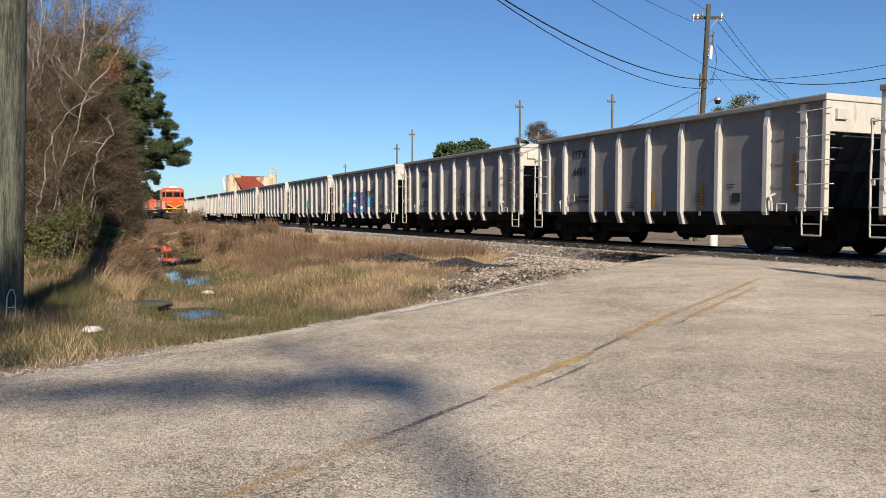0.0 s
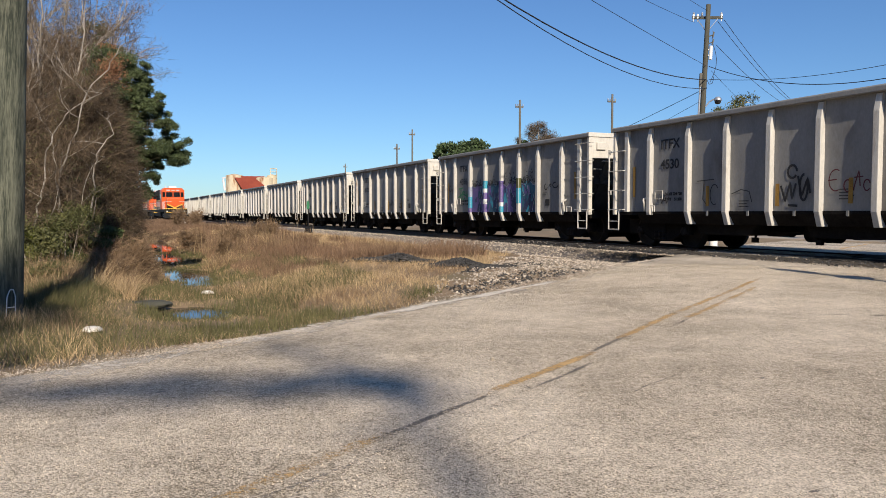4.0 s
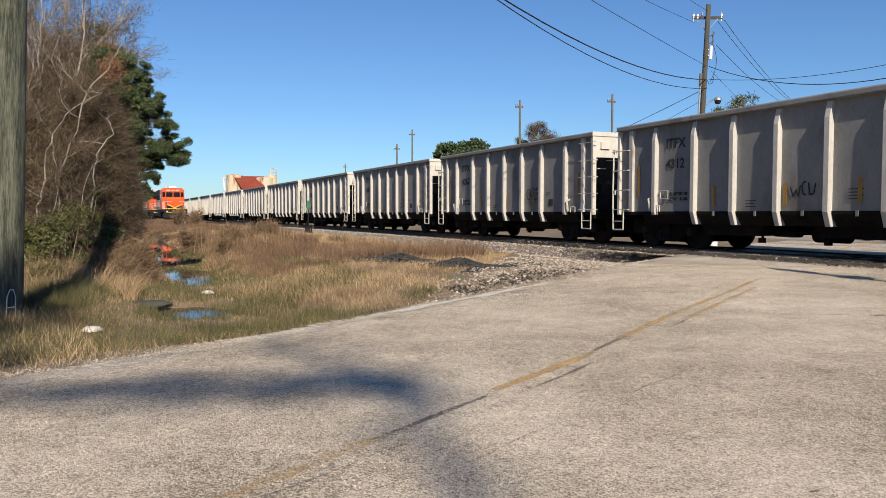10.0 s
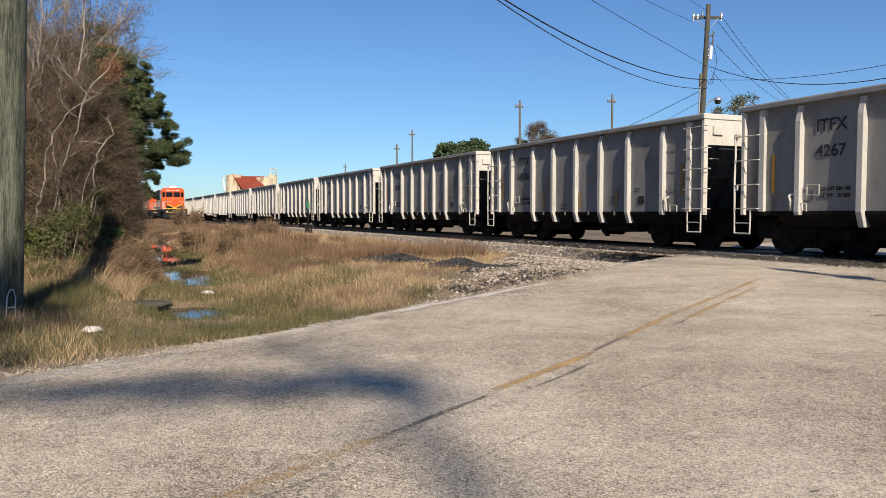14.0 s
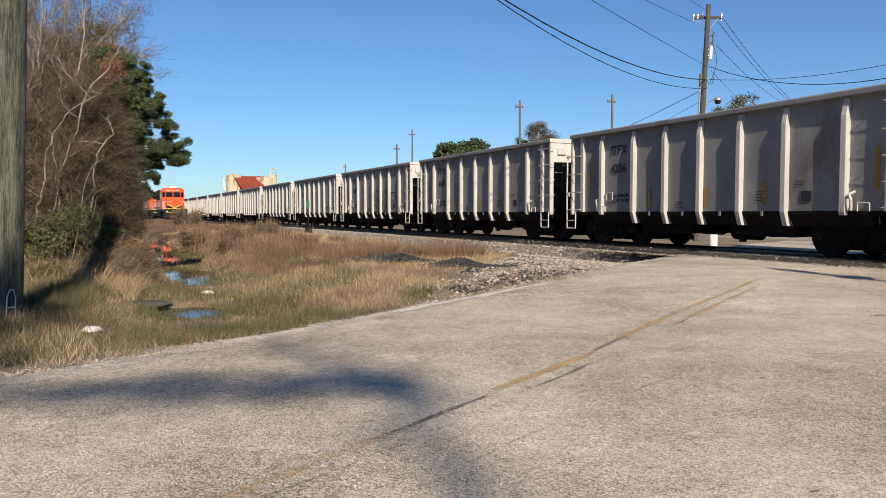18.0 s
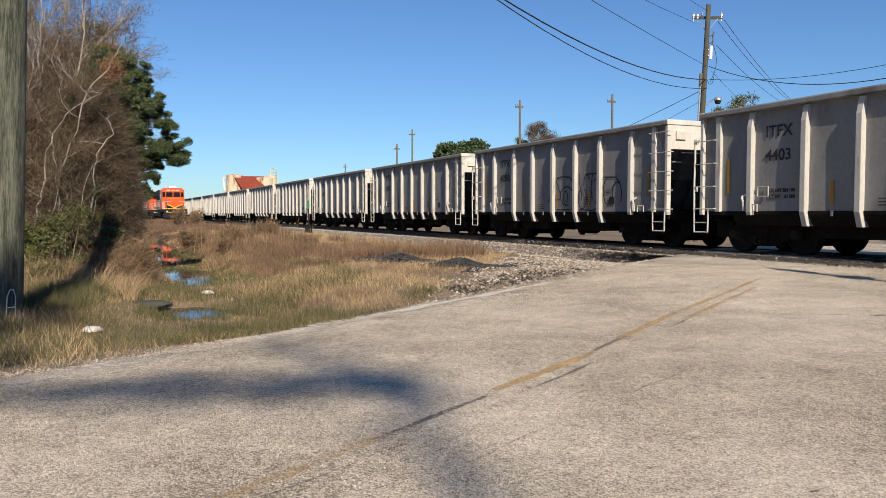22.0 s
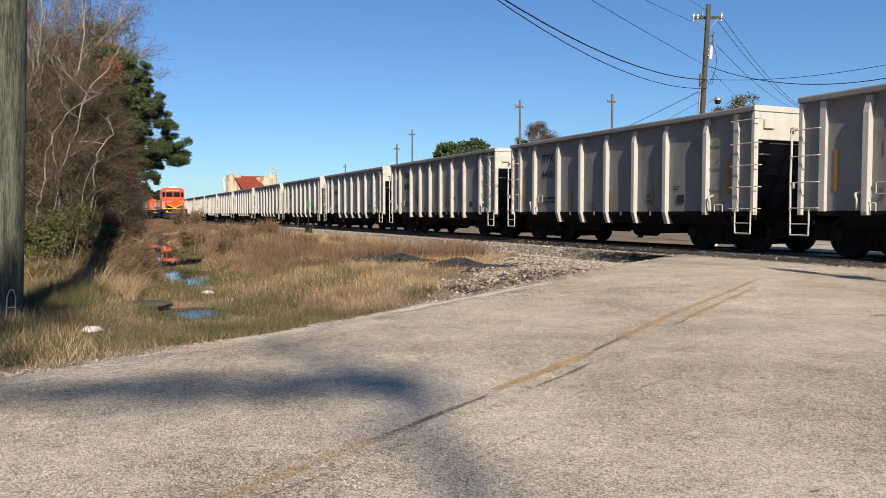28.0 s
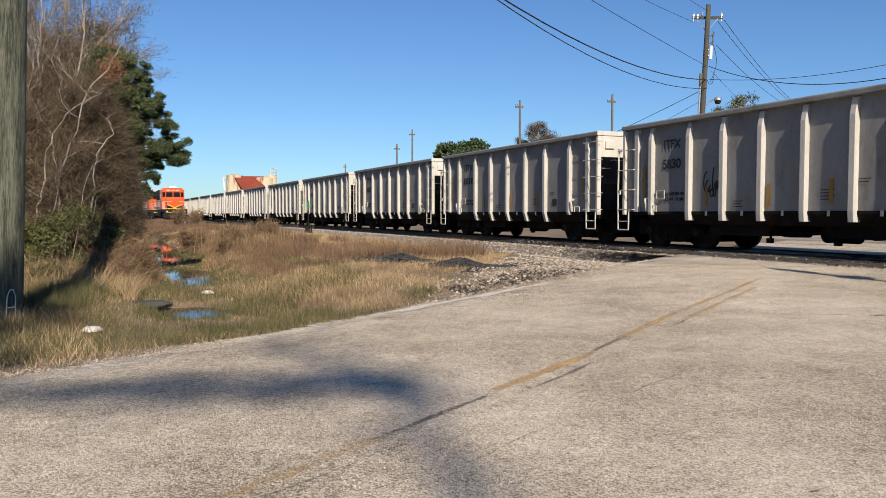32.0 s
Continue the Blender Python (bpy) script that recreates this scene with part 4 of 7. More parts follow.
def tag_lines(car, lines, r, mat, label):
    """Sprayed lines on the sheet, broken where a post stands before them."""
    sh = Shape()
    for pts in lines:
        run = []
        for p, q in zip(pts, pts[1:]):
            for j in range(6):
                x, z = p[0] + (q[0] - p[0]) * j / 6, p[1] + (q[1] - p[1]) * j / 6
                if min(abs(x - c) for c in POSTS) > 0.105 and z > SILL + 0.02:
                    run.append((x, z))
                elif len(run) > 1:
                    stroke(sh, run, r, YS - 0.004)
                    run = []
                else:
                    run = []
        if len(run) > 1:
            stroke(sh, run, r, YS - 0.004)
    tagged(part("spray_tag", sh, mat, car, label), kind="stuff")


# tall looping outlines that run over four panels
big = [[(-0.3, 1.32), (-0.12, 1.75), (0.0, 1.82), (0.2, 1.7)], [(-0.25, 1.38), (0.2, 1.38), (0.42, 1.39)], [(0.12, 2.08), (0.5, 2.13), (0.95, 2.1), (1.2, 1.86)], [(0.12, 2.08), (0.3, 1.78), (0.5, 1.45)],
       arc(0.78, 1.5, 0.36, 0.3, 20, 290), arc(0.72, 1.46, 0.12, 0.2, -60, 250), arc(1.12, 1.55, 0.16, 0.42, 80, -80), [(0.2, 1.06), (0.9, 1.05), (1.25, 1.1)],
       [(1.48, 2.2), (1.5, 1.85), (1.62, 1.55), (1.58, 1.3)], arc(1.66, 1.4, 0.22, 0.32, 110, 430), [(1.5, 1.06), (2.2, 1.03), (2.5, 1.1)], arc(1.88, 1.86, 0.14, 0.28, 200, 20), [(1.84, 2.14), (2.2, 2.16), (2.46, 2.14)],
       [(2.18, 2.14), (2.12, 1.7), (2.2, 1.3)], arc(2.38, 1.62, 0.18, 0.36, 120, -110), arc(2.95, 1.6, 0.2, 0.4, 90, 340), arc(3.4, 1.5, 0.22, 0.36, -40, 230), [(2.75, 2.02), (3.3, 2.0), (3.6, 1.8)]]
tag_lines(by_number[8], big, 0.021, M_lettering, "tall black outlined spray letters")
tag_lines(by_number[8], [arc(-0.75, 1.72, 0.07, 0.12, 200, 520), [(-0.95, 1.35), (-0.85, 1.55), (-0.75, 1.35), (-0.62, 1.58), (-0.55, 1.36)]], 0.014, M_purple, "small violet sprayed tag")
tagged(by_number[8], "cream gondola freight car with a long black spray tag", "freight car")
scribble(by_number[4], POSTS[4] + 0.28, POSTS[5] - 0.3, 1.45, 1.85, 9, 0.016, 9)
tagged(by_number[4], "cream gondola freight car with a small black spray tag", "freight car")
scribble(by_number[11], -HALF + 3.1, -HALF + 3.8, 1.25, 2.0, 11, 0.02, 8)
tagged(by_number[11], "cream gondola freight car with a black sprayed star tag", "freight car")
tag_lines(by_number[3], [[(0.35, 1.52), (0.42, 1.3), (0.5, 1.45), (0.56, 1.3), (0.62, 1.6)], arc(0.72, 1.48, 0.07, 0.14, 60, 300), [(0.82, 1.6), (0.84, 1.34), (0.95, 1.36), (1.0, 1.62)]], 0.018, M_lettering, "small black sprayed tag")
tag_lines(by_number[1], [[(0.3, 1.55), (0.42, 1.2), (0.55, 1.62), (0.6, 1.25), (0.72, 1.66)], arc(0.6, 1.85, 0.12, 0.14, 0, 330), arc(0.9, 1.5, 0.1, 0.28, 80, 400), [(0.5, 1.12), (0.8, 1.1)], [(0.75, 1.75), (0.85, 1.3), (1.0, 1.7), (1.08, 1.3)]], 0.026, M_lettering, "bold black sprayed tag")
tag_lines(by_number[1], [arc(1.68, 1.62, 0.16, 0.22, 60, 300), [(1.5, 1.62), (1.75, 1.64)], arc(1.95, 1.5, 0.08, 0.12, 0, 360), [(2.03, 1.62), (2.08, 1.4), (2.2, 1.8), (2.24, 1.42)], [(2.1, 1.66), (2.34, 1.68)], arc(2.38, 1.5, 0.07, 0.11, 20, 330)], 0.013, M_maroon, "dark red sprayed script tag")
tag_lines(by_number[1], [[(-3.7, 1.45), (-3.62, 1.2), (-3.5, 1.42), (-3.42, 1.2), (-3.3, 1.46)], [(-2.3, 1.75), (-1.6, 1.78)], [(-2.05, 1.75), (-2.1, 1.3), (-1.9, 1.1)], arc(-1.7, 1.4, 0.14, 0.25, 40, 300), [(-1.15, 1.4), (-0.85, 1.5), (-0.6, 1.45), (-0.5, 1.15)]], 0.012, M_dark_grey, "faded grey sprayed lines")
tag_lines(by_number[2], [[(-3.75, 1.95), (-3.3, 2.0)], [(-3.55, 1.97), (-3.6, 1.55), (-3.45, 1.5)], arc(-3.3, 1.68, 0.14, 0.16, 30, 330), [(-3.1, 1.85), (-3.0, 1.55), (-2.85, 1.9)], [(-3.8, 1.6), (-3.4, 1.75), (-2.9, 1.62)]], 0.03, M_greenspray, "smeared green sprayed tag")
tag_lines(by_number[2], [arc(-4.62, 2.0, 0.09, 0.12, 40, 330), [(-4.5, 1.98), (-4.45, 1.85), (-4.38, 1.98), (-4.36, 1.7)], arc(-4.28, 1.82, 0.06, 0.1, 60, 280)], 0.014, M_maroon, "small dark red sprayed tag")

# ---- the standing train on the siding ----
def make_loco(dark_nose):
    """A road switcher: x forward, z up from the rail."""
    loco = new("locomotive")
    part("underframe", Shape().box(-9.2, 9.2, -1.45, 1.45, 1.15, 1.5), M_locoblack, loco, bevel=0.03)
    part("fuel_tank", Shape().prism([(-1.35, 1.15), (-1.35, 0.6), (-1.0, 0.4), (1.0, 0.4), (1.35, 0.6), (1.35, 1.15)], -2.4, 2.4, "x"), M_locoblack, loco, bevel=0.03)
    part("long_hood", Shape().prism([(-0.95, 1.5), (-0.95, 3.9), (-0.7, 4.15), (0.7, 4.15), (0.95, 3.9), (0.95, 1.5)], -8.6, 3.6, "x"), M_locoblack, loco, "black long hood", bevel=0.03)
    part("hood_band", Shape().box(-8.55, 3.5, -0.965, -0.951, 1.9, 2.75), M_orange, loco, "orange side band")
    part("hood_stripe", Shape().box(-8.55, 3.5, -0.966, -0.951, 2.77, 2.9), M_lococream, loco, "yellow side stripe")
    part("radiator_section", Shape().prism([(-1.35, 3.5), (-1.35, 4.0), (-0.9, 4.45), (0.9, 4.45), (1.35, 4.0), (1.35, 3.5)], -8.4, -4.2, "x"), M_locoblack, loco, bevel=0.03)
    part("dynamic_brake_blister", Shape().prism([(-1.15, 3.7), (-1.15, 4.2), (-0.8, 4.4), (0.8, 4.4), (1.15, 4.2), (1.15, 3.7)], -2.5, 2.0, "x"), M_locoblack, loco, bevel=0.03)
    cab = part("cab", Shape().prism([(-1.5, 1.5), (-1.5, 4.1), (-1.15, 4.45), (1.15, 4.45), (1.5, 4.1), (1.5, 1.5)], 3.6, 6.1, "x"), M_orange, loco, "orange cab", bevel=0.03)
    part("short_hood", Shape().prism([(-1.0, 1.5), (-1.0, 2.75), (-0.8, 3.0), (0.8, 3.0), (1.0, 2.75), (1.0, 1.5)], 6.1, 8.0, "x"), M_orange, loco, "orange low nose", bevel=0.05)
    for y0, y1 in ((-1.38, -1.0), (-0.9, -0.06), (0.06, 0.9), (1.0, 1.38)):
        part("windscreen", Shape().box(6.09, 6.13, y0, y1, 3.2, 3.85), M_glassdark, cab)
    for side in (-1, 1):
        for x0 in (3.9, 4.9):
            part("side_window", Shape().box(x0, x0 + 0.8, *sorted((side * 1.49, side * 1.52)), 2.9, 3.6), M_glassdark, cab)
    part("number_board", Shape().box(6.1, 6.16, -0.85, -0.4, 4.02, 4.2), M_galv, cab)
    part("number_board", Shape().box(6.1, 6.16, 0.4, 0.85, 4.02, 4.2), M_galv, cab)
    part("headlight", Shape().tube((6.1, -0.13, 4.1), (6.2, -0.13, 4.1), 0.1, n=12).tube((6.1, 0.13, 4.1), (6.2, 0.13, 4.1), 0.1, n=12), M_lens, cab)
    part("roof_gear", Shape().box(4.2, 5.6, -0.5, 0.5, 4.45, 4.68).tube((5.2, -0.9, 4.4), (5.2, -0.9, 4.75), 0.06), M_white, cab)
    # yellow swoop on the nose, drawn as plain shapes
    swoop = Shape().prism([(-1.0, 2.22), (-1.0, 2.1), (-0.4, 1.86), (0.0, 1.6), (0.4, 1.86), (1.0, 2.1), (1.0, 2.22), (0.42, 1.98), (0.0, 1.74), (-0.42, 1.98)], 8.0, 8.02, "x")
    part("nose_stripe", swoop, M_lococream, loco, "yellow curved nose stripe")
    for side in (-1, 1):
        patch_pts = [(side * 0.98, 1.52), (side * 0.98, 2.08), (side * 0.45, 1.84), (side * 0.2, 1.68), (side * 0.3, 1.52)]
        part("nose_panel", Shape().prism(patch_pts[::side], 8.0, 8.012, "x"), M_locoblack, loco, "black nose panel")
    part("hood_top", Shape().prism([(-0.97, 3.2), (-0.97, 3.91), (-0.71, 4.17), (0.71, 4.17), (0.97, 3.91), (0.97, 3.2)], -8.5, 3.55, "x"), M_locoblack, loco, "black hood roof")
    part("step_edge", Shape().box(9.36, 9.4, -1.2, 1.2, 1.05, 1.13), M_lococream, loco, "yellow step edge")
    part("pilot", Shape().prism([(9.0, 1.5), (9.25, 1.45), (9.35, 0.3), (9.2, 0.2), (9.0, 0.9)], -1.5, 1.5), M_locoblack, loco, "black pilot plate", bevel=0.02)
    part("anticlimber", Shape().box(9.0, 9.4, -1.4, 1.4, 1.5, 1.6), M_lococream, loco, "yellow step edge")
    for side in (-1, 1):
        part("ditch_light", Shape().tube((9.2, side * 1.1, 1.2), (9.38, side * 1.1, 1.2), 0.11, n=12), M_lens, loco)
        rail = Shape()
        rail.path([(-9.0, side * 1.42, 2.5), (3.4, side * 1.42, 2.5)], 0.02).path([(6.3, side * 1.42, 2.5), (9.1, side * 1.42, 2.5), (9.3, side * 0.5, 2.5)], 0.02)
        for k in range(8):
            rail.tube((-9.0 + k * 1.75, side * 1.42, 1.5), (-9.0 + k * 1.75, side * 1.42, 2.5), 0.018)
        for x in (6.5, 7.8, 9.1):
            rail.tube((x, side * 1.42, 1.5), (x, side * 1.42, 2.5), 0.018)
        part("handrail", rail, M_white, loco)
        for k in range(3):
            part("step", Shape().box(8.6, 9.2, *sorted((side * 1.15, side * 1.5)), 0.45 + 0.33 * k, 0.49 + 0.33 * k), M_white, loco)
    part("coupler", Shape().box(9.35, 9.85, -0.15, 0.15, 0.75, 1.0), M_rust, loco, bevel=0.02)
    for e in (-1, 1):
        tr = part("truck", Shape().box(-2.3, 2.3, -1.2, 1.2, 0.5, 0.95), M_locoblack, loco, bevel=0.04)
        tr.matrix_basis = pose(e * 5.6, 0, 0)
        for dx in (-1.7, 0, 1.7):
            for side in (-1, 1):
                part("wheel", Shape().tube((dx, side * 0.7, 0.51), (dx, side * 0.84, 0.51), 0.51, n=24), M_steel, tr)
    return loco


def line_pose(a, centre):
    w, w2 = float(centre(a)), float(centre(a + 1.0))
    x, y = xy(a, w)
    x2, y2 = xy(a + 1.0, w2)
    return pose(x, y, RAIL, 0, 0, math.degrees(math.atan2(y - y2, x - x2)))


loco = make_loco(False)
tagged(loco, "bright orange and black diesel locomotive standing on the siding", "locomotive", group="standing locomotives")
LOCO_A = 108.0 + 9.4
loco.matrix_basis = line_pose(LOCO_A, siding_w)
loco2 = copy_thing(loco, line_pose(LOCO_A + 19.8, siding_w))


def make_hopper():
    car = new("hopper_car")
    tagged(car, "grey covered hopper freight car standing behind the locomotives", "freight car", group="standing hopper cars")
    prof = [(-1.4, 1.6), (-1.58, 2.2), (-1.58, 3.6), (-1.2, 4.3), (-0.5, 4.5), (0.5, 4.5), (1.2, 4.3), (1.58, 3.6), (1.58, 2.2), (1.4, 1.6)]
    part("body", Shape().prism(prof, -7.6, 7.6, "x"), M_hopper, car, bevel=0.03)
    for k in range(15):
        x = -7.2 + k * 1.03
        for side in (-1, 1):
            part("rib", Shape().box(x - 0.05, x + 0.05, *sorted((side * 1.57, side * 1.66)), 1.7, 3.7), M_hopper, car)
    for k in range(3):
        part("hopper_bay", Shape().prism([(-4.8 + 3.2 * k, 1.65), (-1.8 + 3.2 * k, 1.65), (-2.8 + 3.2 * k, 0.6), (-3.8 + 3.2 * k, 0.6)], -1.2, 1.2), M_hopper, car)
    for e in (-1, 1):
        part("end_sheet", Shape().prism([(-1.35, 1.7), (-1.5, 2.2), (-1.5, 3.6), (-1.15, 4.2), (-0.5, 4.42), (0.5, 4.42), (1.15, 4.2), (1.5, 3.6), (1.5, 2.2), (1.35, 1.7)], *sorted((e * 7.6, e * 7.63)), "x"), M_hopper, car)
        # the sunlit edge of the car end is put into a white post
        part("end_post", Shape().box(*sorted((e * 7.45, e * 7.66)), -1.66, -1.3, 1.5, 3.75), M_white, car, "end post whitened for the sunlit car end")
        part("end_frame", Shape().box(*sorted((e * 7.5, e * 8.4)), -1.4, 1.4, 0.95, 1.25), M_black, car)
        part("end_ladder", Shape().path([(e * 8.3, -1.4, 1.1), (e * 8.3, -1.4, 4.1), (e * 7.6, -1.0, 4.3)], 0.03), M_hopper, car)
        part("truck", Shape().box(*sorted((e * 5.2, e * 7.6)), -1.1, 1.1, 0.35, 0.8), M_black, car, bevel=0.04)
        for dx in (5.6, 7.2):
            part("wheel", Shape().tube((e * dx, -0.85, 0.46), (e * dx, 0.85, 0.46), 0.46, n=20), M_steel, car)
    return car


hopper = make_hopper()
hopper.matrix_basis = line_pose(LOCO_A + 39.0, siding_w)
for k in range(1, 9):
    copy_thing(hopper, line_pose(LOCO_A + 39.0 + 17.4 * k, siding_w))


# ---- poles and wires ----
def px_place(x, y_top, height):
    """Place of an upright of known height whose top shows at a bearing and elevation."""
    dist = (height - EYE) * 1343.0 / (378.0 - y_top)
    return ((x - 784.0) / 1343.0 * dist, dist)


def wooden_pole(x, y, height, r, mat, label, arms=1, arm_turn=30.0, lean=0.0, reach=0.55):
    p = tagged(new("utility_pole"), label, "utility pole", group="utility poles")
    p.matrix_basis = pose(x, y, float(ground_z(x, y)) - 0.1, 0, lean, arm_turn)
    trunk = Shape()
    n, prof = 9, []
    for k in range(n + 1):
        prof.append((r * (1.12 - 0.3 * k / n), height * k / n + 0.1))
    prof.append((0.01, height + 0.1))
    part("shaft", trunk.lathe(prof, 18), mat, p, smooth_faces=True)
    for k in range(arms):
        z = height - 0.45 - 0.8 * k
        arm = part("crossarm", Shape().box(-reach, reach, r * 0.7, r * 0.7 + 0.1, z - 0.06, z + 0.06), mat, p, bevel=0.01)
        for xx in (-0.9 * reach, -0.35 * reach, 0.9 * reach):
            part("insulator", Shape().lathe([(0.02, z + 0.05), (0.05, z + 0.1), (0.03, z + 0.14), (0.055, z + 0.18), (0.02, z + 0.24), (0.001, z + 0.25)], 10, pose(xx, r * 0.7 + 0.05, 0)), M_galv, arm)
    return p


near_pole = wooden_pole(-5.44, 9.35, 5.3, 0.19, M_wood, "weathered green-grey wooden utility pole standing in the verge", arms=0, arm_turn=0.0, lean=2.9)
tagpaint = Shape()
for pts in ([(-0.055, 0.0), (-0.05, 0.25), (-0.02, 0.34), (0.02, 0.34), (0.045, 0.25), (0.05, 0.0)], [(-0.05, 0.12), (0.05, 0.13)]):
    for p, q in zip(pts, pts[1:]):
        tagpaint.tube((p[0], -0.213, 0.18 + p[1]), (q[0], -0.213, 0.18 + q[1]), 0.007, n=5)
pm = part("paint_mark", tagpaint, M_white, near_pole, "white painted letter mark")
pm.matrix_basis = pose(0, 0, 0, 0, 0, 50)
big_xy = px_place(1246, 12, 10.6)
big_pole = wooden_pole(big_xy[0] - 0.42, big_xy[1], 10.6, 0.125, M_polewood, "tall dark wooden utility pole with crossarm and street lamp", arms=1, arm_turn=-10, reach=0.66, lean=2.3)
part("capacitor_can", Shape().tube((0.19, -0.1, 8.25), (0.19, -0.1, 8.85), 0.08, n=12).box(0.08, 0.2, -0.12, -0.06, 8.4, 8.46).box(0.08, 0.2, -0.12, -0.06, 8.66, 8.72), M_white, big_pole, "pale grey cylinder")
for zc in (9.0, 9.32):
    part("cutout", Shape().path([(0.08, -0.05, zc - 0.05), (0.24, -0.1, zc + 0.02)], 0.022).tube((0.24, -0.1, zc - 0.1), (0.28, -0.1, zc + 0.14), 0.035, n=8).tube((0.28, -0.1, zc + 0.14), (0.2, -0.1, zc + 0.2), 0.012, n=5), M_farwood, big_pole, "grey fused cutout on a bracket")
for xx, zz in ((-0.6, 9.98), (-0.42, 9.98), (0.6, 10.0)):
    pin = Shape().lathe([(0.02, zz), (0.03, zz + 0.1), (0.06, zz + 0.14), (0.045, zz + 0.2), (0.06, zz + 0.24), (0.04, zz + 0.32), (0.001, zz + 0.34)], 10, pose(xx, 0.13, 0))
    part("post_insulator", pin, M_white, big_pole, "pale post insulator")
loop = [(0.24 + 0.22 * math.sin(math.pi * k / 12), -0.1, 9.0 - 1.75 * k / 12) for k in range(13)]
part("drop_cable", Shape().path(loop, 0.012, n=5).path([(0.1, -0.1, 7.35), (0.2, -0.12, 7.15), (0.34, -0.12, 7.2), (0.38, -0.12, 7.5)], 0.012, n=5), M_wire, big_pole, "black looping drop cable")
part("arm_brace", Shape().tube((-0.45, 0.1, 10.1), (-0.08, 0.1, 9.6), 0.018, n=5).tube((0.45, 0.1, 10.1), (0.08, 0.1, 9.6), 0.018, n=5), M_galv, big_pole)
part("riser_box", Shape().box(-0.22, -0.1, -0.1, 0.05, 7.05, 7.65), M_farwood, big_pole, bevel=0.01)
part("conduit", Shape().tube((-0.17, -0.05, 0.1), (-0.17, -0.05, 7.1), 0.04, n=8), M_galv, big_pole)
part("lamp_arm", Shape().path([(0.1, -0.1, 6.15), (0.25, -0.13, 6.38), (0.48, -0.18, 6.5)], 0.03), M_galv, big_pole)
lamp_head = part("lamp_head", Shape().lathe([(0.01, 6.6), (0.08, 6.59), (0.15, 6.52), (0.17, 6.44), (0.165, 6.42), (0.01, 6.42)], 16, pose(0.6, -0.2, 0)), M_galv, big_pole, "grey street lamp head", smooth_faces=True)
part("lamp_bowl", Shape().lathe([(0.145, 6.42), (0.14, 6.34), (0.1, 6.28), (0.01, 6.26)], 16, pose(0.6, -0.2, 0)), M_glassdark, lamp_head, "dark glass bowl", smooth_faces=True)
for x, yt, h, r in ((919, 178, 10.4, 0.1), (1081, 168, 10.4, 0.1), (730, 230, 10.4, 0.1), (703, 255, 9.0, 0.1), (612, 290, 9.5, 0.1)):
    wooden_pole(*px_place(x, yt, h), h, r, M_farwood, "distant wooden utility pole beyond the railway", arms=1, arm_turn=15, reach=0.34)
right_pole = wooden_pole(28.9, 60.0, 9.3, 0.16, M_farwood, "wooden utility pole beside the road beyond the crossing", arms=1, arm_turn=-30)
side_pole = wooden_pole(18.0, 21.0, 8.2, 0.16, M_farwood, "wooden utility pole beside the railway", arms=1, arm_turn=60)


def wire(p, q, sag, r):
    s = Shape()
    p, q = Vector(p), Vector(q)
    pts = [p.lerp(q, k / 24) - Vector((0, 0, 4 * sag * (k / 24) * (1 - k / 24))) for k in range(25)]
    ring = []
    for pt, nx in zip(pts, pts[1:] + [pts[-1] * 2 - pts[-2]]):
        d = (nx - pt).normalized()
        e = d.cross(Vector((0, 0, 1))).normalized()
        g = d.cross(e)
        ring += [pt + (e * math.cos(k * math.tau / 5) + g * math.sin(k * math.tau / 5)) * r for k in range(5)]
    s.add(ring, [(i * 5 + k, i * 5 + (k + 1) % 5, i * 5 + 5 + (k + 1) % 5, i * 5 + 5 + k) for i in range(24) for k in range(5)])
    return tagged(single("overhead_wire", s, M_wire), "black overhead wire strung between utility poles", "wire", group="overhead wires")


BX, BY = big_xy
ND = (-8.0, 5.6)
wooden_pole(-8.0, 5.6, 10.6, 0.17, M_farwood, "wooden utility pole beside the road", arms=1, arm_turn=40, reach=0.7)
for dz, off, zl, sag, r in ((7.21, 0.0, 9.55, 1.828, 0.02), (6.82, 0.0, 10.33, 2.174, 0.014), (7.8, 0.0, 8.32, 0.181, 0.01), (9.75, -0.6, 8.6, 0.5, 0.009), (10.25, 0.0, 9.7, 0.29, 0.009)):
    wire((BX + off, BY, dz), (*ND, zl), sag, r)
for dz, off, r in ((9.85, 0.75, 0.013), (9.8, 0.45, 0.013), (8.75, 0.4, 0.012), (7.6, 0.2, 0.009)):
    wire((BX + off, BY, dz), (28.6 + off * 0.5, 60.0, 9.0 if dz > 8 else 6.5), 0.6, r)
wire((BX + 0.1, BY, 7.79), (18.0, 21.0, 6.85), 1.38, 0.016)
wire((BX + 0.1, BY, 7.22), (18.0, 21.0, 6.79), 0.62, 0.011)
wire((BX, BY, 6.85), (7.0, 50.0, 4.6), 0.1, 0.014)
wire((BX, BY, 6.4), (8.2, 50.0, 4.0), 0.1, 0.009)

# ---- crossing signal beside the road, which throws its shadow over the asphalt ----
sig = tagged(new("crossing_signal"), "railway crossing signal mast with lamp and sign plate", "crossing signal")
sig.matrix_basis = pose(7.7, 7.4, float(ground_z(7.7, 7.4)), 0, 0, 30)
part("mast", Shape().tube((0, 0, 0), (0, 0, 4.5), 0.06, n=14), M_galv, sig)
part("base", Shape().lathe([(0.25, 0), (0.25, 0.08), (0.1, 0.3), (0.001, 0.31)], 16), M_galv, sig)
lamp = part("lamp", Shape().tube((0, -0.1, 3.3), (0, -0.22, 3.3), 0.2, n=20), M_locoblack, sig)
part("lens", Shape().tube((0, -0.22, 3.3), (0, -0.24, 3.3), 0.13, n=16), M_red, lamp)
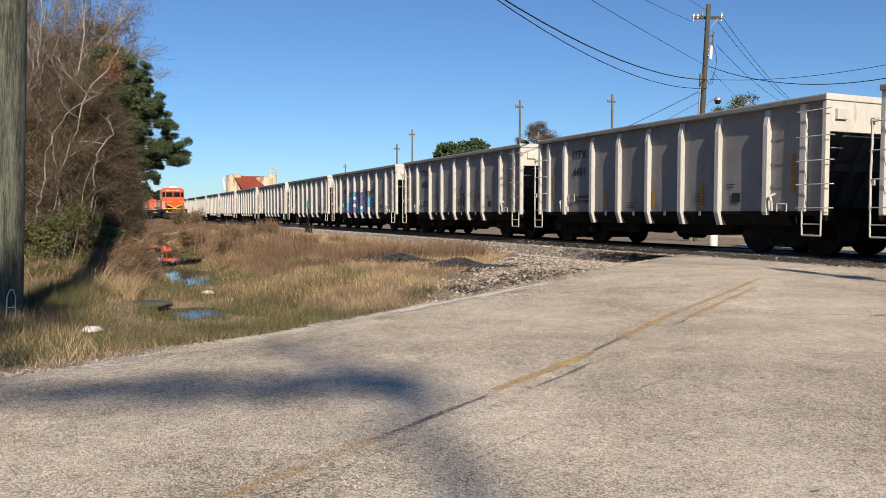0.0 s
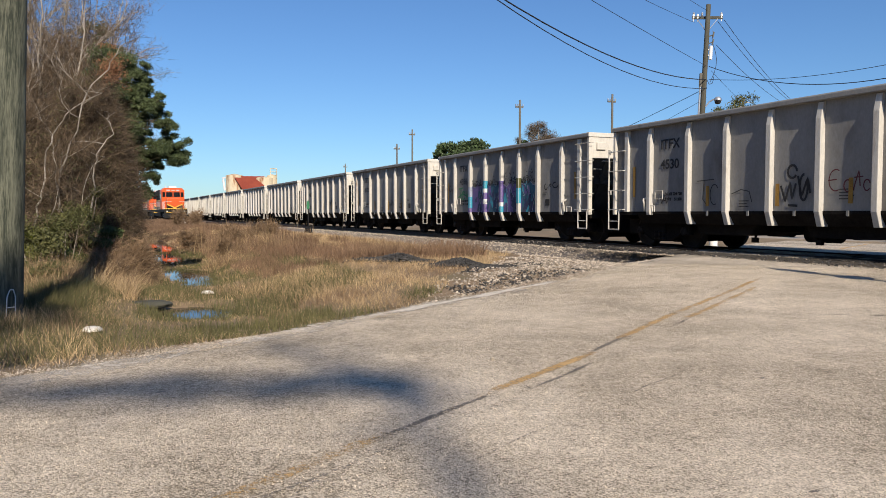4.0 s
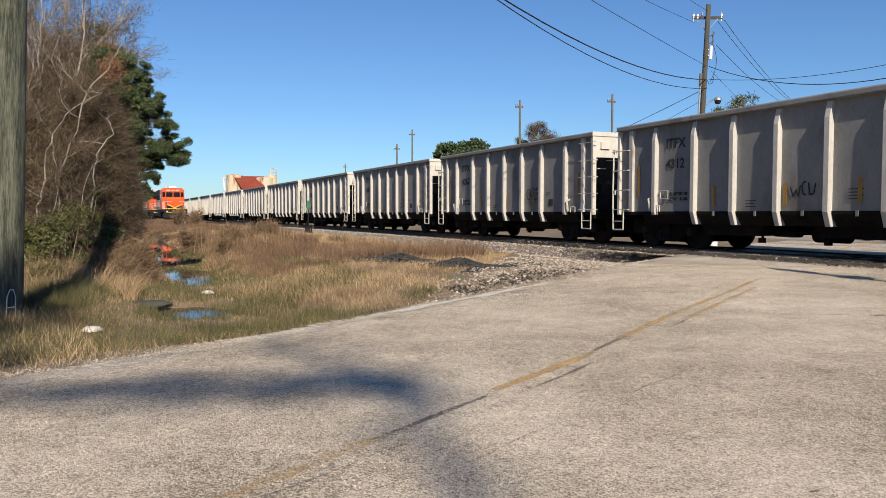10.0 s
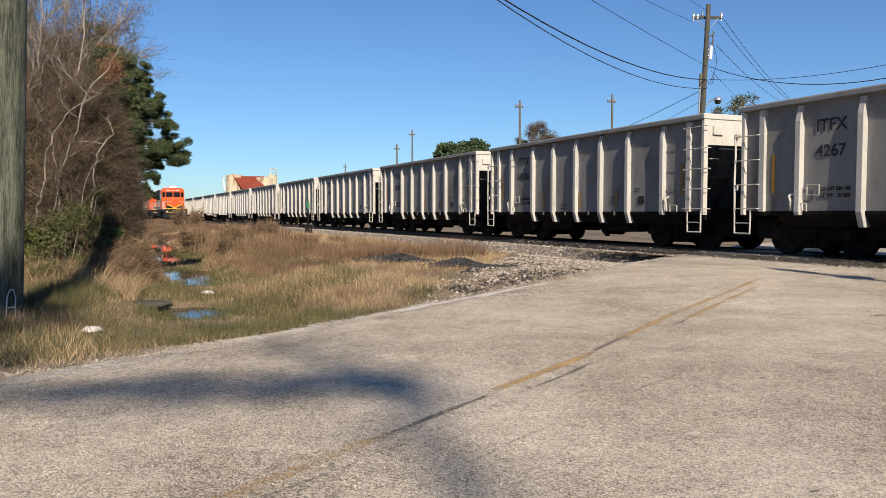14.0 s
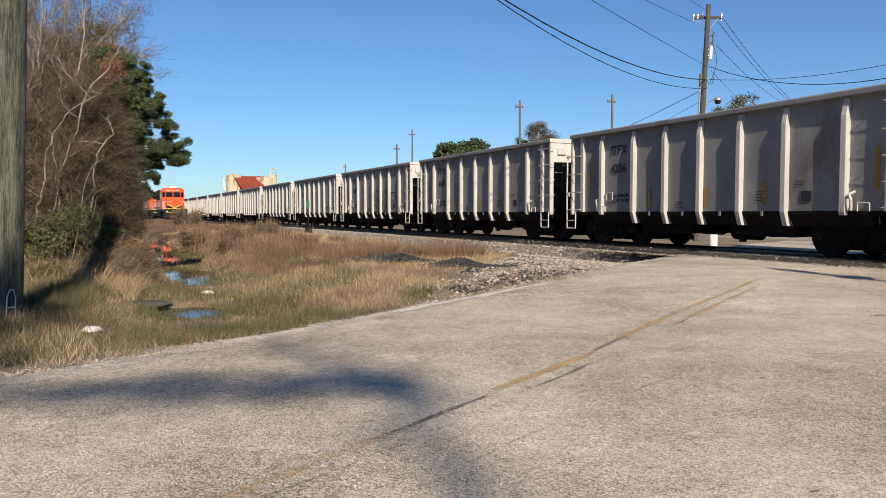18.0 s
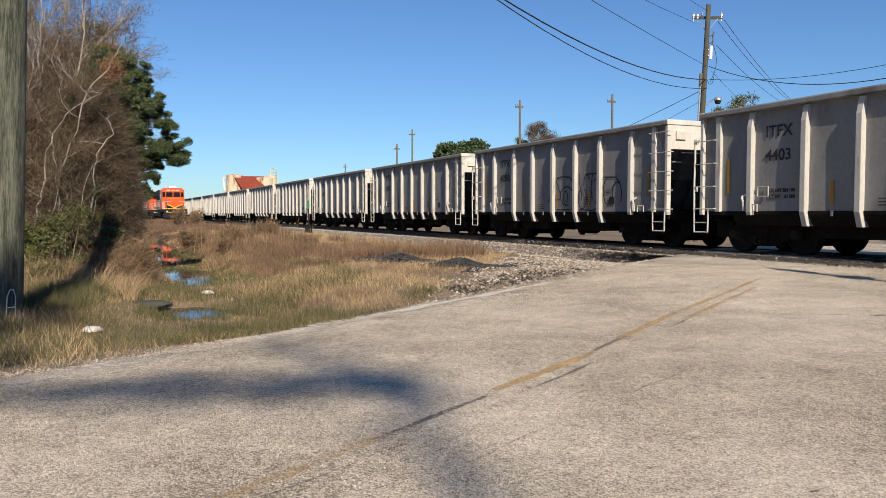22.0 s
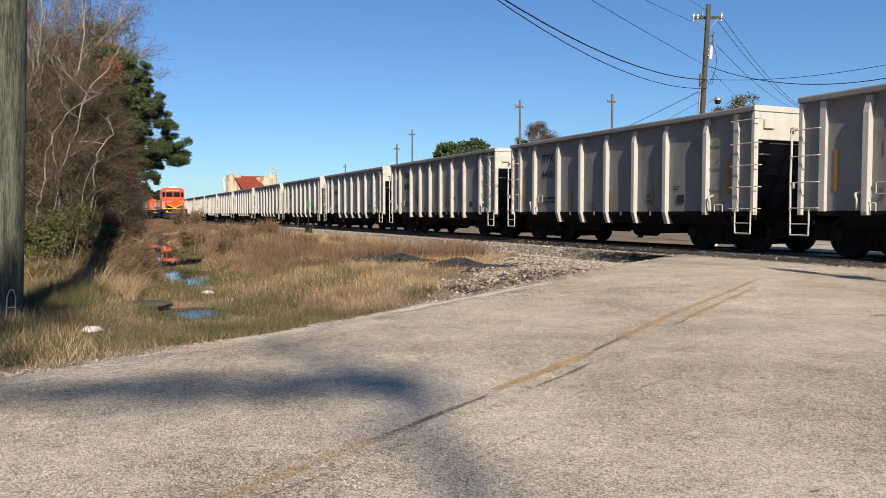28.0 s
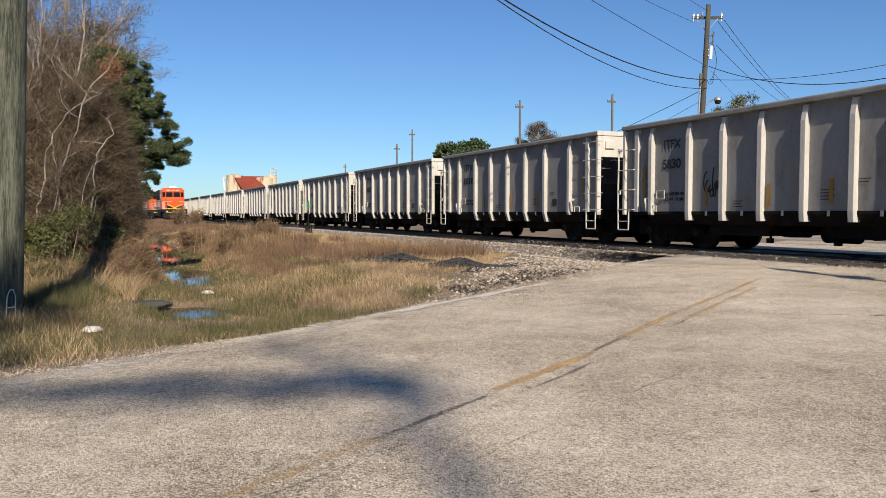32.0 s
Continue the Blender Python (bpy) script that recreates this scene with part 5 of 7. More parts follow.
part("sign_plate", Shape().box(-0.12, 0.12, -0.08, -0.06, 3.75, 4.35), M_white, sig, bevel=0.005)

# ---- far plant with stained tanks ----
plant = tagged(new("storage_plant"), "rust-stained cream storage tanks with a dark red roof", "industrial building")
PD = 240.0
plant.matrix_basis = pose((443 - 784) / 1343 * PD, PD, 0, 0, 0, 14)


def plant_h(y):
    return (378 - y) / 1343 * PD + EYE


for x, r, yt in ((-4.6, 2.6, 312), (4.6, 3.0, 316), (6.9, 1.6, 312)):
    h = plant_h(yt)
    part("tank", Shape().lathe([(r, 0), (r, h), (r * 0.9, h + 0.15), (0.01, h + 0.6)], 28, pose(x, 0, 0)), M_tank, plant, smooth_faces=False)
part("shed", Shape().box(-5.0, 4.5, -1.5, 6, 0, plant_h(313)), M_rustred, plant)
part("roof", Shape().prism([(-4.5, plant_h(316)), (1.5, plant_h(316)), (4.6, plant_h(330)), (4.6, plant_h(336)), (-2.2, plant_h(336))], -3.2, -1.6), M_rustred, plant)
part("conveyor", Shape().box(-1.7, 1.7, -0.4, 0.4, 0, 0.5, pose(-6.6, 0, plant_h(316), 0, -14, 0)), M_galv, plant)
part("chute", Shape().tube((-8.0, 0, plant_h(319)), (-7.5, 0, plant_h(338)), 0.35, n=8), M_white, plant)
tower = Shape()
for x in (6.4, 8.4):
    for y in (-1, 1):
        tower.tube((x, y, 0), (x, y, plant_h(299)), 0.12, n=4)
for k in range(6):
    z = plant_h(299) - k * 1.0
    tower.box(6.3, 8.5, -1.1, 1.1, z - 0.06, z + 0.06)
part("lattice_tower", tower, M_tank, plant)

# ---- things beyond the crossing, seen under the cars ----
post = tagged(new("marker_post"), "white bollard with a grey cap beyond the track", "bollard")
pxy = ((1262 - 784) / 1343 * 26.0, 26.0)
post.matrix_basis = pose(*pxy, float(ground_z(*pxy)))
part("pipe", Shape().lathe([(0.14, 0), (0.14, 0.72), (0.001, 0.73)], 16), M_white, post, smooth_faces=True)
part("cap", Shape().lathe([(0.17, 0.73), (0.17, 0.9), (0.1, 0.95), (0.001, 0.96)], 16), M_galv, post, "grey metal cap", smooth_faces=True)
apron = Shape().box(-9, 9, -3, 3, -0.3, 0.0)
pad = single("concrete_apron", apron, M_tanconcrete, pose(19.5, 28, 0.17, 0, 0, -56), bevel=0.02)
tagged(pad, "pale concrete driveway beyond the railway", "pavement", kind="structure")

# ---- switch stand with a green target where the siding leaves the main line ----
swx, swy = ((546 - 784) / 1343 * 50.6, 50.6)
stand = tagged(new("switch_stand"), "dark railway switch stand with a green target", "switch stand")
stand.matrix_basis = pose(swx, swy, float(ground_z(swx, swy)), 0, 0, 0)
part("mast", Shape().tube((0, 0, 0), (0, 0, 2.4), 0.045, n=8), M_locoblack, stand)
part("stand_base", Shape().prism([(-0.3, 0), (-0.2, 0.6), (0.2, 0.6), (0.3, 0)], -0.15, 0.15), M_locoblack, stand, bevel=0.02)
part("target", Shape().prism([(-0.08, 1.85), (-0.1, 2.05), (-0.08, 2.35), (0.08, 2.35), (0.1, 2.05), (0.08, 1.85)], -0.06, -0.045), M_greenspray, stand, "green painted steel target")

# ---- plants ----
def blades(name, xs, ys, hs, wd, mat, lean=0.35, seed=3, label="", zs=None):
    """Many thin grass blades joined into one sheet."""
    rng = np.random.default_rng(seed)
    n = len(xs)
    z0 = (ground_z(xs, ys) if zs is None else zs) - 0.02
    ang, out = rng.uniform(0, math.tau, n), rng.uniform(0, math.tau, n)
    ln = rng.uniform(0.05, lean, n) * hs
    dx, dy = np.cos(ang) * wd / 2, np.sin(ang) * wd / 2
    v = np.zeros((n, 3, 3))
    v[:, 0] = np.stack([xs - dx, ys - dy, z0], -1)
    v[:, 1] = np.stack([xs + dx, ys + dy, z0], -1)
    v[:, 2] = np.stack([xs + np.cos(out) * ln, ys + np.sin(out) * ln, z0 + hs], -1)
    ob = new(name, sheet(name, v.reshape(-1, 3), np.arange(3 * n).reshape(-1, 3), mat, False))
    return tagged(ob, label, "grass", kind="stuff")


rng = np.random.default_rng(7)


def scatter(n, a0, a1, w0, w1, power=1.8):
    """Random places in a strip of the track frame, denser near the camera."""
    a = a0 + (a1 - a0) * rng.random(n) ** power
    w = w0 + (w1 - w0) * rng.random(n)
    x, y = xy(a, w)
    return x, y, a, w


def short_by_pools(a, w):
    """How much the grass keeps of its height: little on the near side of open water."""
    f = np.ones(np.shape(a))
    for a0, w0, la, lw, deep in POOLS:
        f *= 1 - 0.63 * smooth(a0 - la - 4.5, a0 - la - 1.5, a) * smooth(a0 + la + 1.0, a0 + la, a) * smooth(lw + 0.9, lw + 0.3, np.abs(w - w0))
    return f


def road_q(x, y):
    return (x - ROAD_X0) * ROAD_DY - y * ROAD_DX


def keep(mask, *arrays):
    return [v[mask] for v in arrays]


def patch(x, y, s, seed):
    """Smooth random field over the plan, about -1 to 1."""
    return (np.sin(x * s * 1.7 + seed) * np.cos(y * s * 1.3 - seed) + 0.7 * np.sin(x * s * 3.1 - y * s * 2.3 + 2 * seed) + 0.5 * np.cos(x * s * 5.9 + y * s * 4.7 - seed)) / 2.2


def stones(name, x, y, z, size, mat, label, seed=1, parent=None):
    """Loose angular stones: squashed octahedra joined into one sheet."""
    rg = np.random.default_rng(seed)
    n = len(x)
    o = np.array([(1, 0, 0), (-1, 0, 0), (0, 1, 0), (0, -1, 0), (0, 0, 1), (0, 0, -1)], float)
    v = o[None] * rg.uniform(0.55, 1.25, (n, 6, 1)) * np.stack([size, size * rg.uniform(0.6, 1, n), size * rg.uniform(0.45, 0.8, n)], -1)[:, None, :]
    g = rg.uniform(0, math.tau, n)
    c, s = np.cos(g)[:, None], np.sin(g)[:, None]
    v = np.stack([v[..., 0] * c - v[..., 1] * s, v[..., 0] * s + v[..., 1] * c, v[..., 2] + 0.25 * v[..., 0]], -1)
    v += np.stack([x, y, z + 0.2 * size], -1)[:, None, :]
    f = np.array([(0, 2, 4), (2, 1, 4), (1, 3, 4), (3, 0, 4), (2, 0, 5), (1, 2, 5), (3, 1, 5), (0, 3, 5)])
    ob = new(name, sheet(name, v.reshape(-1, 3), (f[None] + 6 * np.arange(n)[:, None, None]).reshape(-1, 3), mat, False))
    return tagged(ob, label, "gravel", kind="stuff")


# stones of the ballast slope and of the gravel beside the crossing
x, y, a, w = scatter(26000, 9.0, 75, 11.3, 14.2, 1.7)
q = road_q(x, y)
dens = smooth(10.9, 12.6, w + 0.7 * patch(x, y, 0.8, 2.0) + 1.6 * smooth(15, 10, a))
ok = (q < -3.0) & (rng.random(len(x)) < dens)
x, y, a, w = keep(ok, x, y, a, w)
z = np.maximum(ground_z(x, y), np.interp(w - MAIN_W, [-3.1, -1.75, -0.9], [RAIL - 0.62, RAIL - 0.2, RAIL - 0.17]))
stones("ballast_stones", x, y, z, rng.uniform(0.02, 0.05, len(x)), M_stone, "loose pale ballast stones on the railway bank", 5)
# a spill of pale stones between the road and the line, with heaps of dark asphalt rubble behind it
x, y, a, w = scatter(26000, 7.5, 17.5, 3.8, 13.8, 1.0)
q = road_q(x, y)
lim = -4.0 - 0.67 * (w - 4.8)
ok = (q < -3.1) & (q > lim + rng.normal(0, 0.35, len(x))) & (rng.random(len(x)) < 0.55 + 0.5 * patch(x, y, 1.1, 4.0) + 0.3 * smooth(8, 10, w))
x, y, w = keep(ok, x, y, w)
stones("gravel_spill", x, y, ground_z(x, y), rng.uniform(0.014, 0.045, len(x)), M_stone, "spilled pale gravel beside the crossing", 6)
x, y, a, w = scatter(5000, 9.0, 15.0, 5.0, 9.0, 1.0)
q = road_q(x, y)
ok = (q < -3.5) & (q > -4.2 - 0.67 * (w - 4.8)) & (patch(x, y, 1.0, 1.4) > 0.0)
x, y = keep(ok, x, y)
stones("asphalt_rubble", x, y, ground_z(x, y), rng.uniform(0.014, 0.045, len(x)), M_darkstone, "dark broken asphalt rubble among the gravel", 7)
HEAPS = ((-1.15, 17.6, 1.0, 0.5), (0.45, 15.7, 0.75, 0.45))
for k, (hx, hy, lx, ly) in enumerate(HEAPS):
    n = 2600
    gx_, gy_ = rng.normal(0, 0.45, n), rng.normal(0, 0.45, n)
    x, y = hx + gx_ * lx, hy + gy_ * ly
    heap = (0.12 + 0.05 * np.sin(5 * x)) * np.exp(-(gx_ ** 2 + gy_ ** 2) * 1.5)
    stones("rubble_heap", x, y, ground_z(x, y) + heap * rng.random(n) ** 0.5, rng.uniform(0.02, 0.05, n), M_darkstone, "low heap of dark asphalt rubble in the grass", 8 + k)
# gravel along the road's edge
n = 34000
s_, q_ = 1 + 19 * rng.random(n) ** 1.3, ROAD_L - np.abs(rng.normal(0, 0.36, n)) + 0.1
x, y = road_point(s_, q_)
stones("edge_gravel", x, y, ground_z(x, y) + 0.012, rng.uniform(0.005, 0.012, n), M_stone, "fine pale gravel along the edge of the road", 10)

# dry tan grass over the verge and the low mound
x, y, a, w = scatter(900000, 3.0, 75, -6, 11.6, 2.0)
z = ground_z(x, y)
q = road_q(x, y)
pn = patch(x, y, 0.55, 1.0)
ok = (q < -3.3) & (z > WATER + 0.01) & (rng.random(len(x)) < smooth(0.1, 1.0, -q - 3.5 + 0.35 * pn) * (0.8 + 0.5 * pn)) & (w + 0.6 * pn < 11.2 - 1.2 * rng.random(len(x)))
ok &= ~((w < 3.4) & (a < 16.5) & (rng.random(len(x)) > 0.5 + 0.3 * pn))
ok &= ~((w > 4.2) & (q > -4.0 - 0.67 * (w - 4.8) + 0.5 * pn))
for hx, hy, lx, ly in HEAPS:
    ok &= ((x - hx) / lx) ** 2 + ((y - hy) / ly) ** 2 > 1
x, y, a, w, q, pn = keep(ok, x, y, a, w, q, pn)
far = np.hypot(x, y)
hs = rng.uniform(0.03, 0.15, len(x)) * (1 + 0.6 * pn) * (0.35 + 0.65 * smooth(3.4, 5.0, -q)) * (1 + 0.5 * smooth(5, 3, w) + 0.4 * smooth(20, 30, a)) * short_by_pools(a, w)
pm2 = patch(x, y, 0.9, 5.0) + 0.5 * patch(x, y, 2.3, 8.0) + rng.normal(0, 0.25, len(x))
for nm, mk, mt, lb in (("dry_grass", pm2 > -0.4, M_grass, "dry tan winter grass on the verge"), ("brown_grass", pm2 <= -0.4, M_brown, "brown dead grass among the tan grass")):
    blades(nm, x[mk], y[mk], hs[mk], 0.003 + 0.00045 * far[mk], mt, 1.4, 3, lb)

# greener grass near the pole and the ditch
x, y, a, w = scatter(220000, 3.0, 34, -6, 4.8, 1.6)
q, z = road_q(x, y), ground_z(x, y)
pn = patch(x, y, 0.4, 9.0)
ok = (q < -4.0) & (z > WATER - 0.03) & (pn > -0.25 - 0.5 * smooth(17, 14, a) * smooth(4.0, 3.0, w) + 0.35 * rng.random(len(x)))
x, y, pn, z, a, w = keep(ok, x, y, pn, z, a, w)
far = np.hypot(x, y)
blades("green_grass", x, y, rng.uniform(0.06, 0.22, len(x)) * short_by_pools(a, w), 0.003 + 0.0006 * far, M_green, 0.8, 4, "olive green grass round the ditch")

# sedges standing in the shallow water and round its edge
x, y, a, w = scatter(40000, 9.0, 34, 0.0, 3.6, 1.5)
z = ground_z(x, y)
ok = (z < WATER + 0.16) & (z > WATER - 0.1) & (patch(x, y, 1.3, 12.0) > -0.1)
x, y, z = keep(ok, x, y, z)
blades("sedge", x, y, rng.uniform(0.05, 0.2, len(x)), 0.005 + 0.0006 * np.hypot(x, y), M_green, 0.5, 24, "green sedge growing in the shallow ditch water", zs=np.maximum(z, WATER - 0.03))
# arching tussocks at the foot of the thicket
TUFTS = ((28, 10.1, 0.5, 0.36), (50, 10.4, 0.5, 0.4), (72, 10.7, 0.5, 0.42), (92, 11.2, 0.5, 0.46), (110, 11.8, 0.5, 0.5), (126, 12.4, 0.45, 0.5), (150, 12.9, 0.5, 0.4), (70, 12.0, 0.5, 0.5), (176, 13.4, 0.5, 0.3), (200, 13.8, 0.5, 0.28))
TUSSOCKS = ((66, 13.2, 0.5, 0.8), (96, 13.4, 0.5, 0.8), (120, 13.9, 0.4, 0.8), (200, 14.9, 0.4, 0.7), (222, 15.3, 0.4, 0.65), (245, 15.9, 0.35, 0.5), (208, 15.8, 0.5, 0.85),
            (52, 13.2, 0.3, 0.55), (78, 13.8, 0.35, 0.7), (104, 13.9, 0.35, 0.75), (92, 14.6, 0.4, 0.9), (60, 14.8, 0.4, 0.95), (126, 14.7, 0.35, 0.9), (110, 15.0, 0.4, 1.0), (205, 15.3, 0.5, 0.32), (226, 16.2, 0.5, 0.36), (196, 16.6, 0.5, 0.5), (240, 17.2, 0.5, 0.36), (214, 17.8, 0.5, 0.5),
            (262, 18.5, 0.4, 0.45), (246, 20, 0.5, 0.6), (60, 11.9, 0.45, 0.36), (84, 12.3, 0.45, 0.4), (106, 12.8, 0.4, 0.42), (395, 22, 0.5, 0.55), (420, 24, 0.5, 0.75), (450, 26, 0.6, 0.9), (478, 25, 0.5, 0.7), (505, 24, 0.5, 0.5))
trnd = random.Random(61)
for kind, mt, lb in ((0, M_grass, "arching tan tussock grass at the foot of the thicket"), (1, M_brown, "brown dead tussock grass at the foot of the thicket"), (2, M_reed, "red-brown tussock grass beside the ditch"), (3, M_green, "olive green grass tufts round the utility pole")):
    tx, ty, th = [], [], []
    for px, dist, r, h in TUFTS if kind == 3 else TUSSOCKS:
        cx, cy = (px - 784) / 1343 * dist, dist
        for _ in range((520, 420, 220, 1300)[kind]):
            g, rr = trnd.uniform(0, math.tau), r * 1.25 * math.sqrt(trnd.random())
            tx.append(cx + rr * math.cos(g))
            ty.append(cy + rr * math.sin(g))
            th.append(h * trnd.uniform(0.25, 1.0) * (1.1 - 0.5 * rr / r))
    tx, ty, th = np.array(tx), np.array(ty), np.array(th)
    blades("tussock_grass", tx, ty, th, np.full(len(tx), 0.011), mt, 1.2, 25 + kind, lb, zs=np.maximum(ground_z(tx, ty), WATER))

# red-brown reeds along the bank of the ditch
x, y, a, w = scatter(200000, 17, 110, 3.2, 10.0, 1.25)
pn = patch(x, y, 0.35, 21.0)
ok = (pn > -0.1 + 0.16 * (w - 5.0)) & (ground_z(x, y) > WATER)
x, y, a, w, pn = keep(ok, x, y, a, w, pn)
far = np.hypot(x, y)
blades("reeds", x, y, rng.uniform(0.12, 0.5, len(x)) * (0.75 + 0.6 * pn) * short_by_pools(a, w), 0.003 + 0.0006 * far, M_reed, 1.0, 5, "red-brown dry reeds beside the ditch")
# a few taller pale stalks
n = 280
x, y = xy(rng.normal(27, 2.5, n), rng.normal(4.9, 0.9, n))
blades("pale_stalks", x, y, rng.uniform(0.4, 1.15, n), np.full(n, 0.011), M_grass, 0.3, 15, "tall pale dry stalks among the reeds")
x, y, a, w = scatter(150000, 12.5, 60, -3.0, 0.6, 1.5)
far = np.hypot(x, y)
hs = rng.uniform(0.06, 0.36, len(x)) * (1 + 0.7 * patch(x, y, 1.3, 3.0)) * (1 + 0.4 * smooth(19, 15, a))
ok = y > 13.0 + 0.4 * patch(x, y, 0.8, 2.0)
x, y, far, hs = keep(ok, x, y, far, hs)
mk = patch(x, y, 1.1, 6.0) + rng.normal(0, 0.3, len(x)) > -0.2
for nm, m2, mt in (("tan_reeds", mk, M_grass), ("brown_reeds", ~mk, M_brown)):
    blades(nm, x[m2], y[m2], hs[m2], 0.003 + 0.0005 * far[m2], mt, 1.2, 6, "tall dry grass at the foot of the thicket", zs=np.maximum(ground_z(x[m2], y[m2]), WATER))


def limb(shape, tips, p, d, length, r, level, rnd, spread, last):
    """A branch that bends, tapers and splits; the ends are gathered for twigs."""
    n = 5 if level == 0 else 3
    for k in range(n):
        d = (d + Vector((rnd.gauss(0, 0.2 + 0.06 * level), rnd.gauss(0, 0.2 + 0.06 * level), rnd.gauss(0.02, 0.12)))).normalized()
        q = p + d * (length / n)
        r2 = r * (1 - 0.45 * (k + 1) / n)
        shape.tube(p, q, r * (1 - 0.45 * k / n), r2, n=6 if level < 2 else 4, caps=False)
        p = q
        if level < last and (k > 0 or level > 0):
            for _ in range(2):
                side = Vector((rnd.gauss(0, 1), rnd.gauss(0, 1), rnd.gauss(0.3, 0.4))).normalized()
                limb(shape, tips, p, (d * 0.75 + side * spread).normalized(), length * rnd.uniform(0.32, 0.46), r2 * 0.62, level + 1, rnd, spread, last)
        if level >= 1:
            tips.append((p.copy(), d.copy()))
    if level < last:
        limb(shape, tips, p, d, length * 0.55, r * 0.5, level + 1, rnd, spread, last)


def twig_cloud(tips, per, length, wd, rng2, spread=0.7):
    """Thin slivers round the ends of the branches."""
    base = np.array([t[0] for t in tips], float)
    way = np.array([t[1] for t in tips], float)
    idx = np.repeat(np.arange(len(base)), per)
    n = len(idx)
    p = base[idx] + rng2.normal(0, length * 0.25, (n, 3))
    d = way[idx] + rng2.normal(0, spread, (n, 3))
    d /= np.linalg.norm(d, axis=1)[:, None]
    s = np.cross(d, rng2.normal(0, 1, (n, 3)))
    s /= np.linalg.norm(s, axis=1)[:, None] + 1e-6
    ln = rng2.uniform(0.4, 1.0, n)[:, None] * length
    v = np.stack([p - s * wd / 2, p + s * wd / 2, p + d * ln], 1).reshape(-1, 3)
    return v, np.arange(3 * n).reshape(-1, 3)


def leaf_cloud(centres, radii, per, size, rng2, flat=0.75, thin=0.45):
    """Small leaf quads round a set of clump centres."""
    c = np.repeat(np.asarray(centres, float), per, 0)
    r = np.repeat(np.asarray(radii, float), per)
    n = len(c)
    o = rng2.normal(0, 1, (n, 3))
    o /= np.linalg.norm(o, axis=1)[:, None]
    o *= (r * rng2.random(n) ** 0.55 * rng2.uniform(0.75, 1.15, n))[:, None]
    o[:, 2] *= flat
    p = c + o
    d = rng2.normal(0, 1, (n, 3))
    d /= np.linalg.norm(d, axis=1)[:, None]
    s = np.cross(d, rng2.normal(0, 1, (n, 3)))
    s /= np.linalg.norm(s, axis=1)[:, None] + 1e-6
    sz = size * rng2.uniform(0.6, 1.3, n)[:, None]
    v = np.stack([p - d * sz, p + s * sz * thin, p + d * sz, p - s * sz * thin], 1).reshape(-1, 3)
    return v, np.arange(4 * n).reshape(-1, 4)


def bare_tree(x, y, h, seed, label, twigs=None, per=8, lean=(0, 0), wd=0.012, spread=0.5, last=3):
    rnd = random.Random(seed)
    t = tagged(new("bare_tree"), label, "tree", group="trees of the thicket")
    t.matrix_basis = pose(x, y, float(ground_z(x, y)) - 0.05)
    s, tips = Shape(), []
    limb(s, tips, Vector((0, 0, 0)), Vector((lean[0], lean[1], 1)).normalized(), h * 0.6, h * 0.009, 0, rnd, spread, last)
    part("trunk", s, M_bark, t, smooth_faces=True)
    v, f = twig_cloud(tips, per, 0.42, wd, np.random.default_rng(seed))
    ob = new("crown", sheet("crown", v, f, twigs or M_twig, False))
    ob.parent = t
    return t


def crown_tree(x, y, h, width, seed, label, mat, clumps=26, per=160, leaf=0.12, low=0.3, name="tree", extra=(), size=(0.09, 0.19), bark=None, reach=(0.16, 0.3), thin=0.45):
    """A leafy tree: trunk, limbs to the clumps, and clumps of small leaves."""
    rnd = random.Random(seed)
    t = tagged(new(name), label, "tree")
    t.matrix_basis = pose(x, y, float(ground_z(x, y)) - 0.05)
    s = Shape()
    s.tube((0, 0, 0), (0.1, 0, h * 0.5), h * 0.02, h * 0.013, n=8).tube((0.1, 0, h * 0.5), (0.0, 0.1, h * 0.93), h * 0.013, h * 0.004, n=8)
    cs, rs = [], []
    for k in range(clumps):
        v = rnd.random()
        z = h * (low + (0.96 - low) * v)
        out = width / 2 * math.sqrt(max(0.05, 1 - (2 * v - 0.85) ** 2 / 1.4)) * rnd.uniform(0.35, 1.0)
        ang = rnd.uniform(0, math.tau)
        cs.append(Vector((out * math.cos(ang), out * math.sin(ang), z)))
        rs.append(width * rnd.uniform(*size))
    for ex, ez, er, count in extra:
        for _ in range(count):
            cs.append(Vector((ex + rnd.gauss(0, er * 0.55), rnd.gauss(0, er), ez + rnd.gauss(0, er * 0.5))))
            rs.append(rnd.uniform(*reach))
    hubs = [Vector((ex, 0, ez)) for ex, ez, er, count in extra]
    for c in cs[:clumps:3] + hubs:
        out = math.hypot(c.x, c.y)
        s.tube((0, 0, min(h * 0.9, max(0.3, c.z - 0.1 * out + 0.1))), c, h * 0.004, h * 0.0015, n=5)
    k = clumps
    for hub, (ex, ez, er, count) in zip(hubs, extra):
        for c in cs[k:k + count]:
            s.tube(hub, c, 0.012, 0.005, n=4)
        k += count
    part("trunk", s, bark or M_bark, t, smooth_faces=True)
    v, f = leaf_cloud(cs, rs, per, leaf, np.random.default_rng(seed), 0.75, thin)
    ob = new("crown", sheet("crown", v, f, mat, False))
    ob.parent = t
    return t


def bearing(px, dist):
    return ((px - 784.0) / 1343.0 * dist, dist)


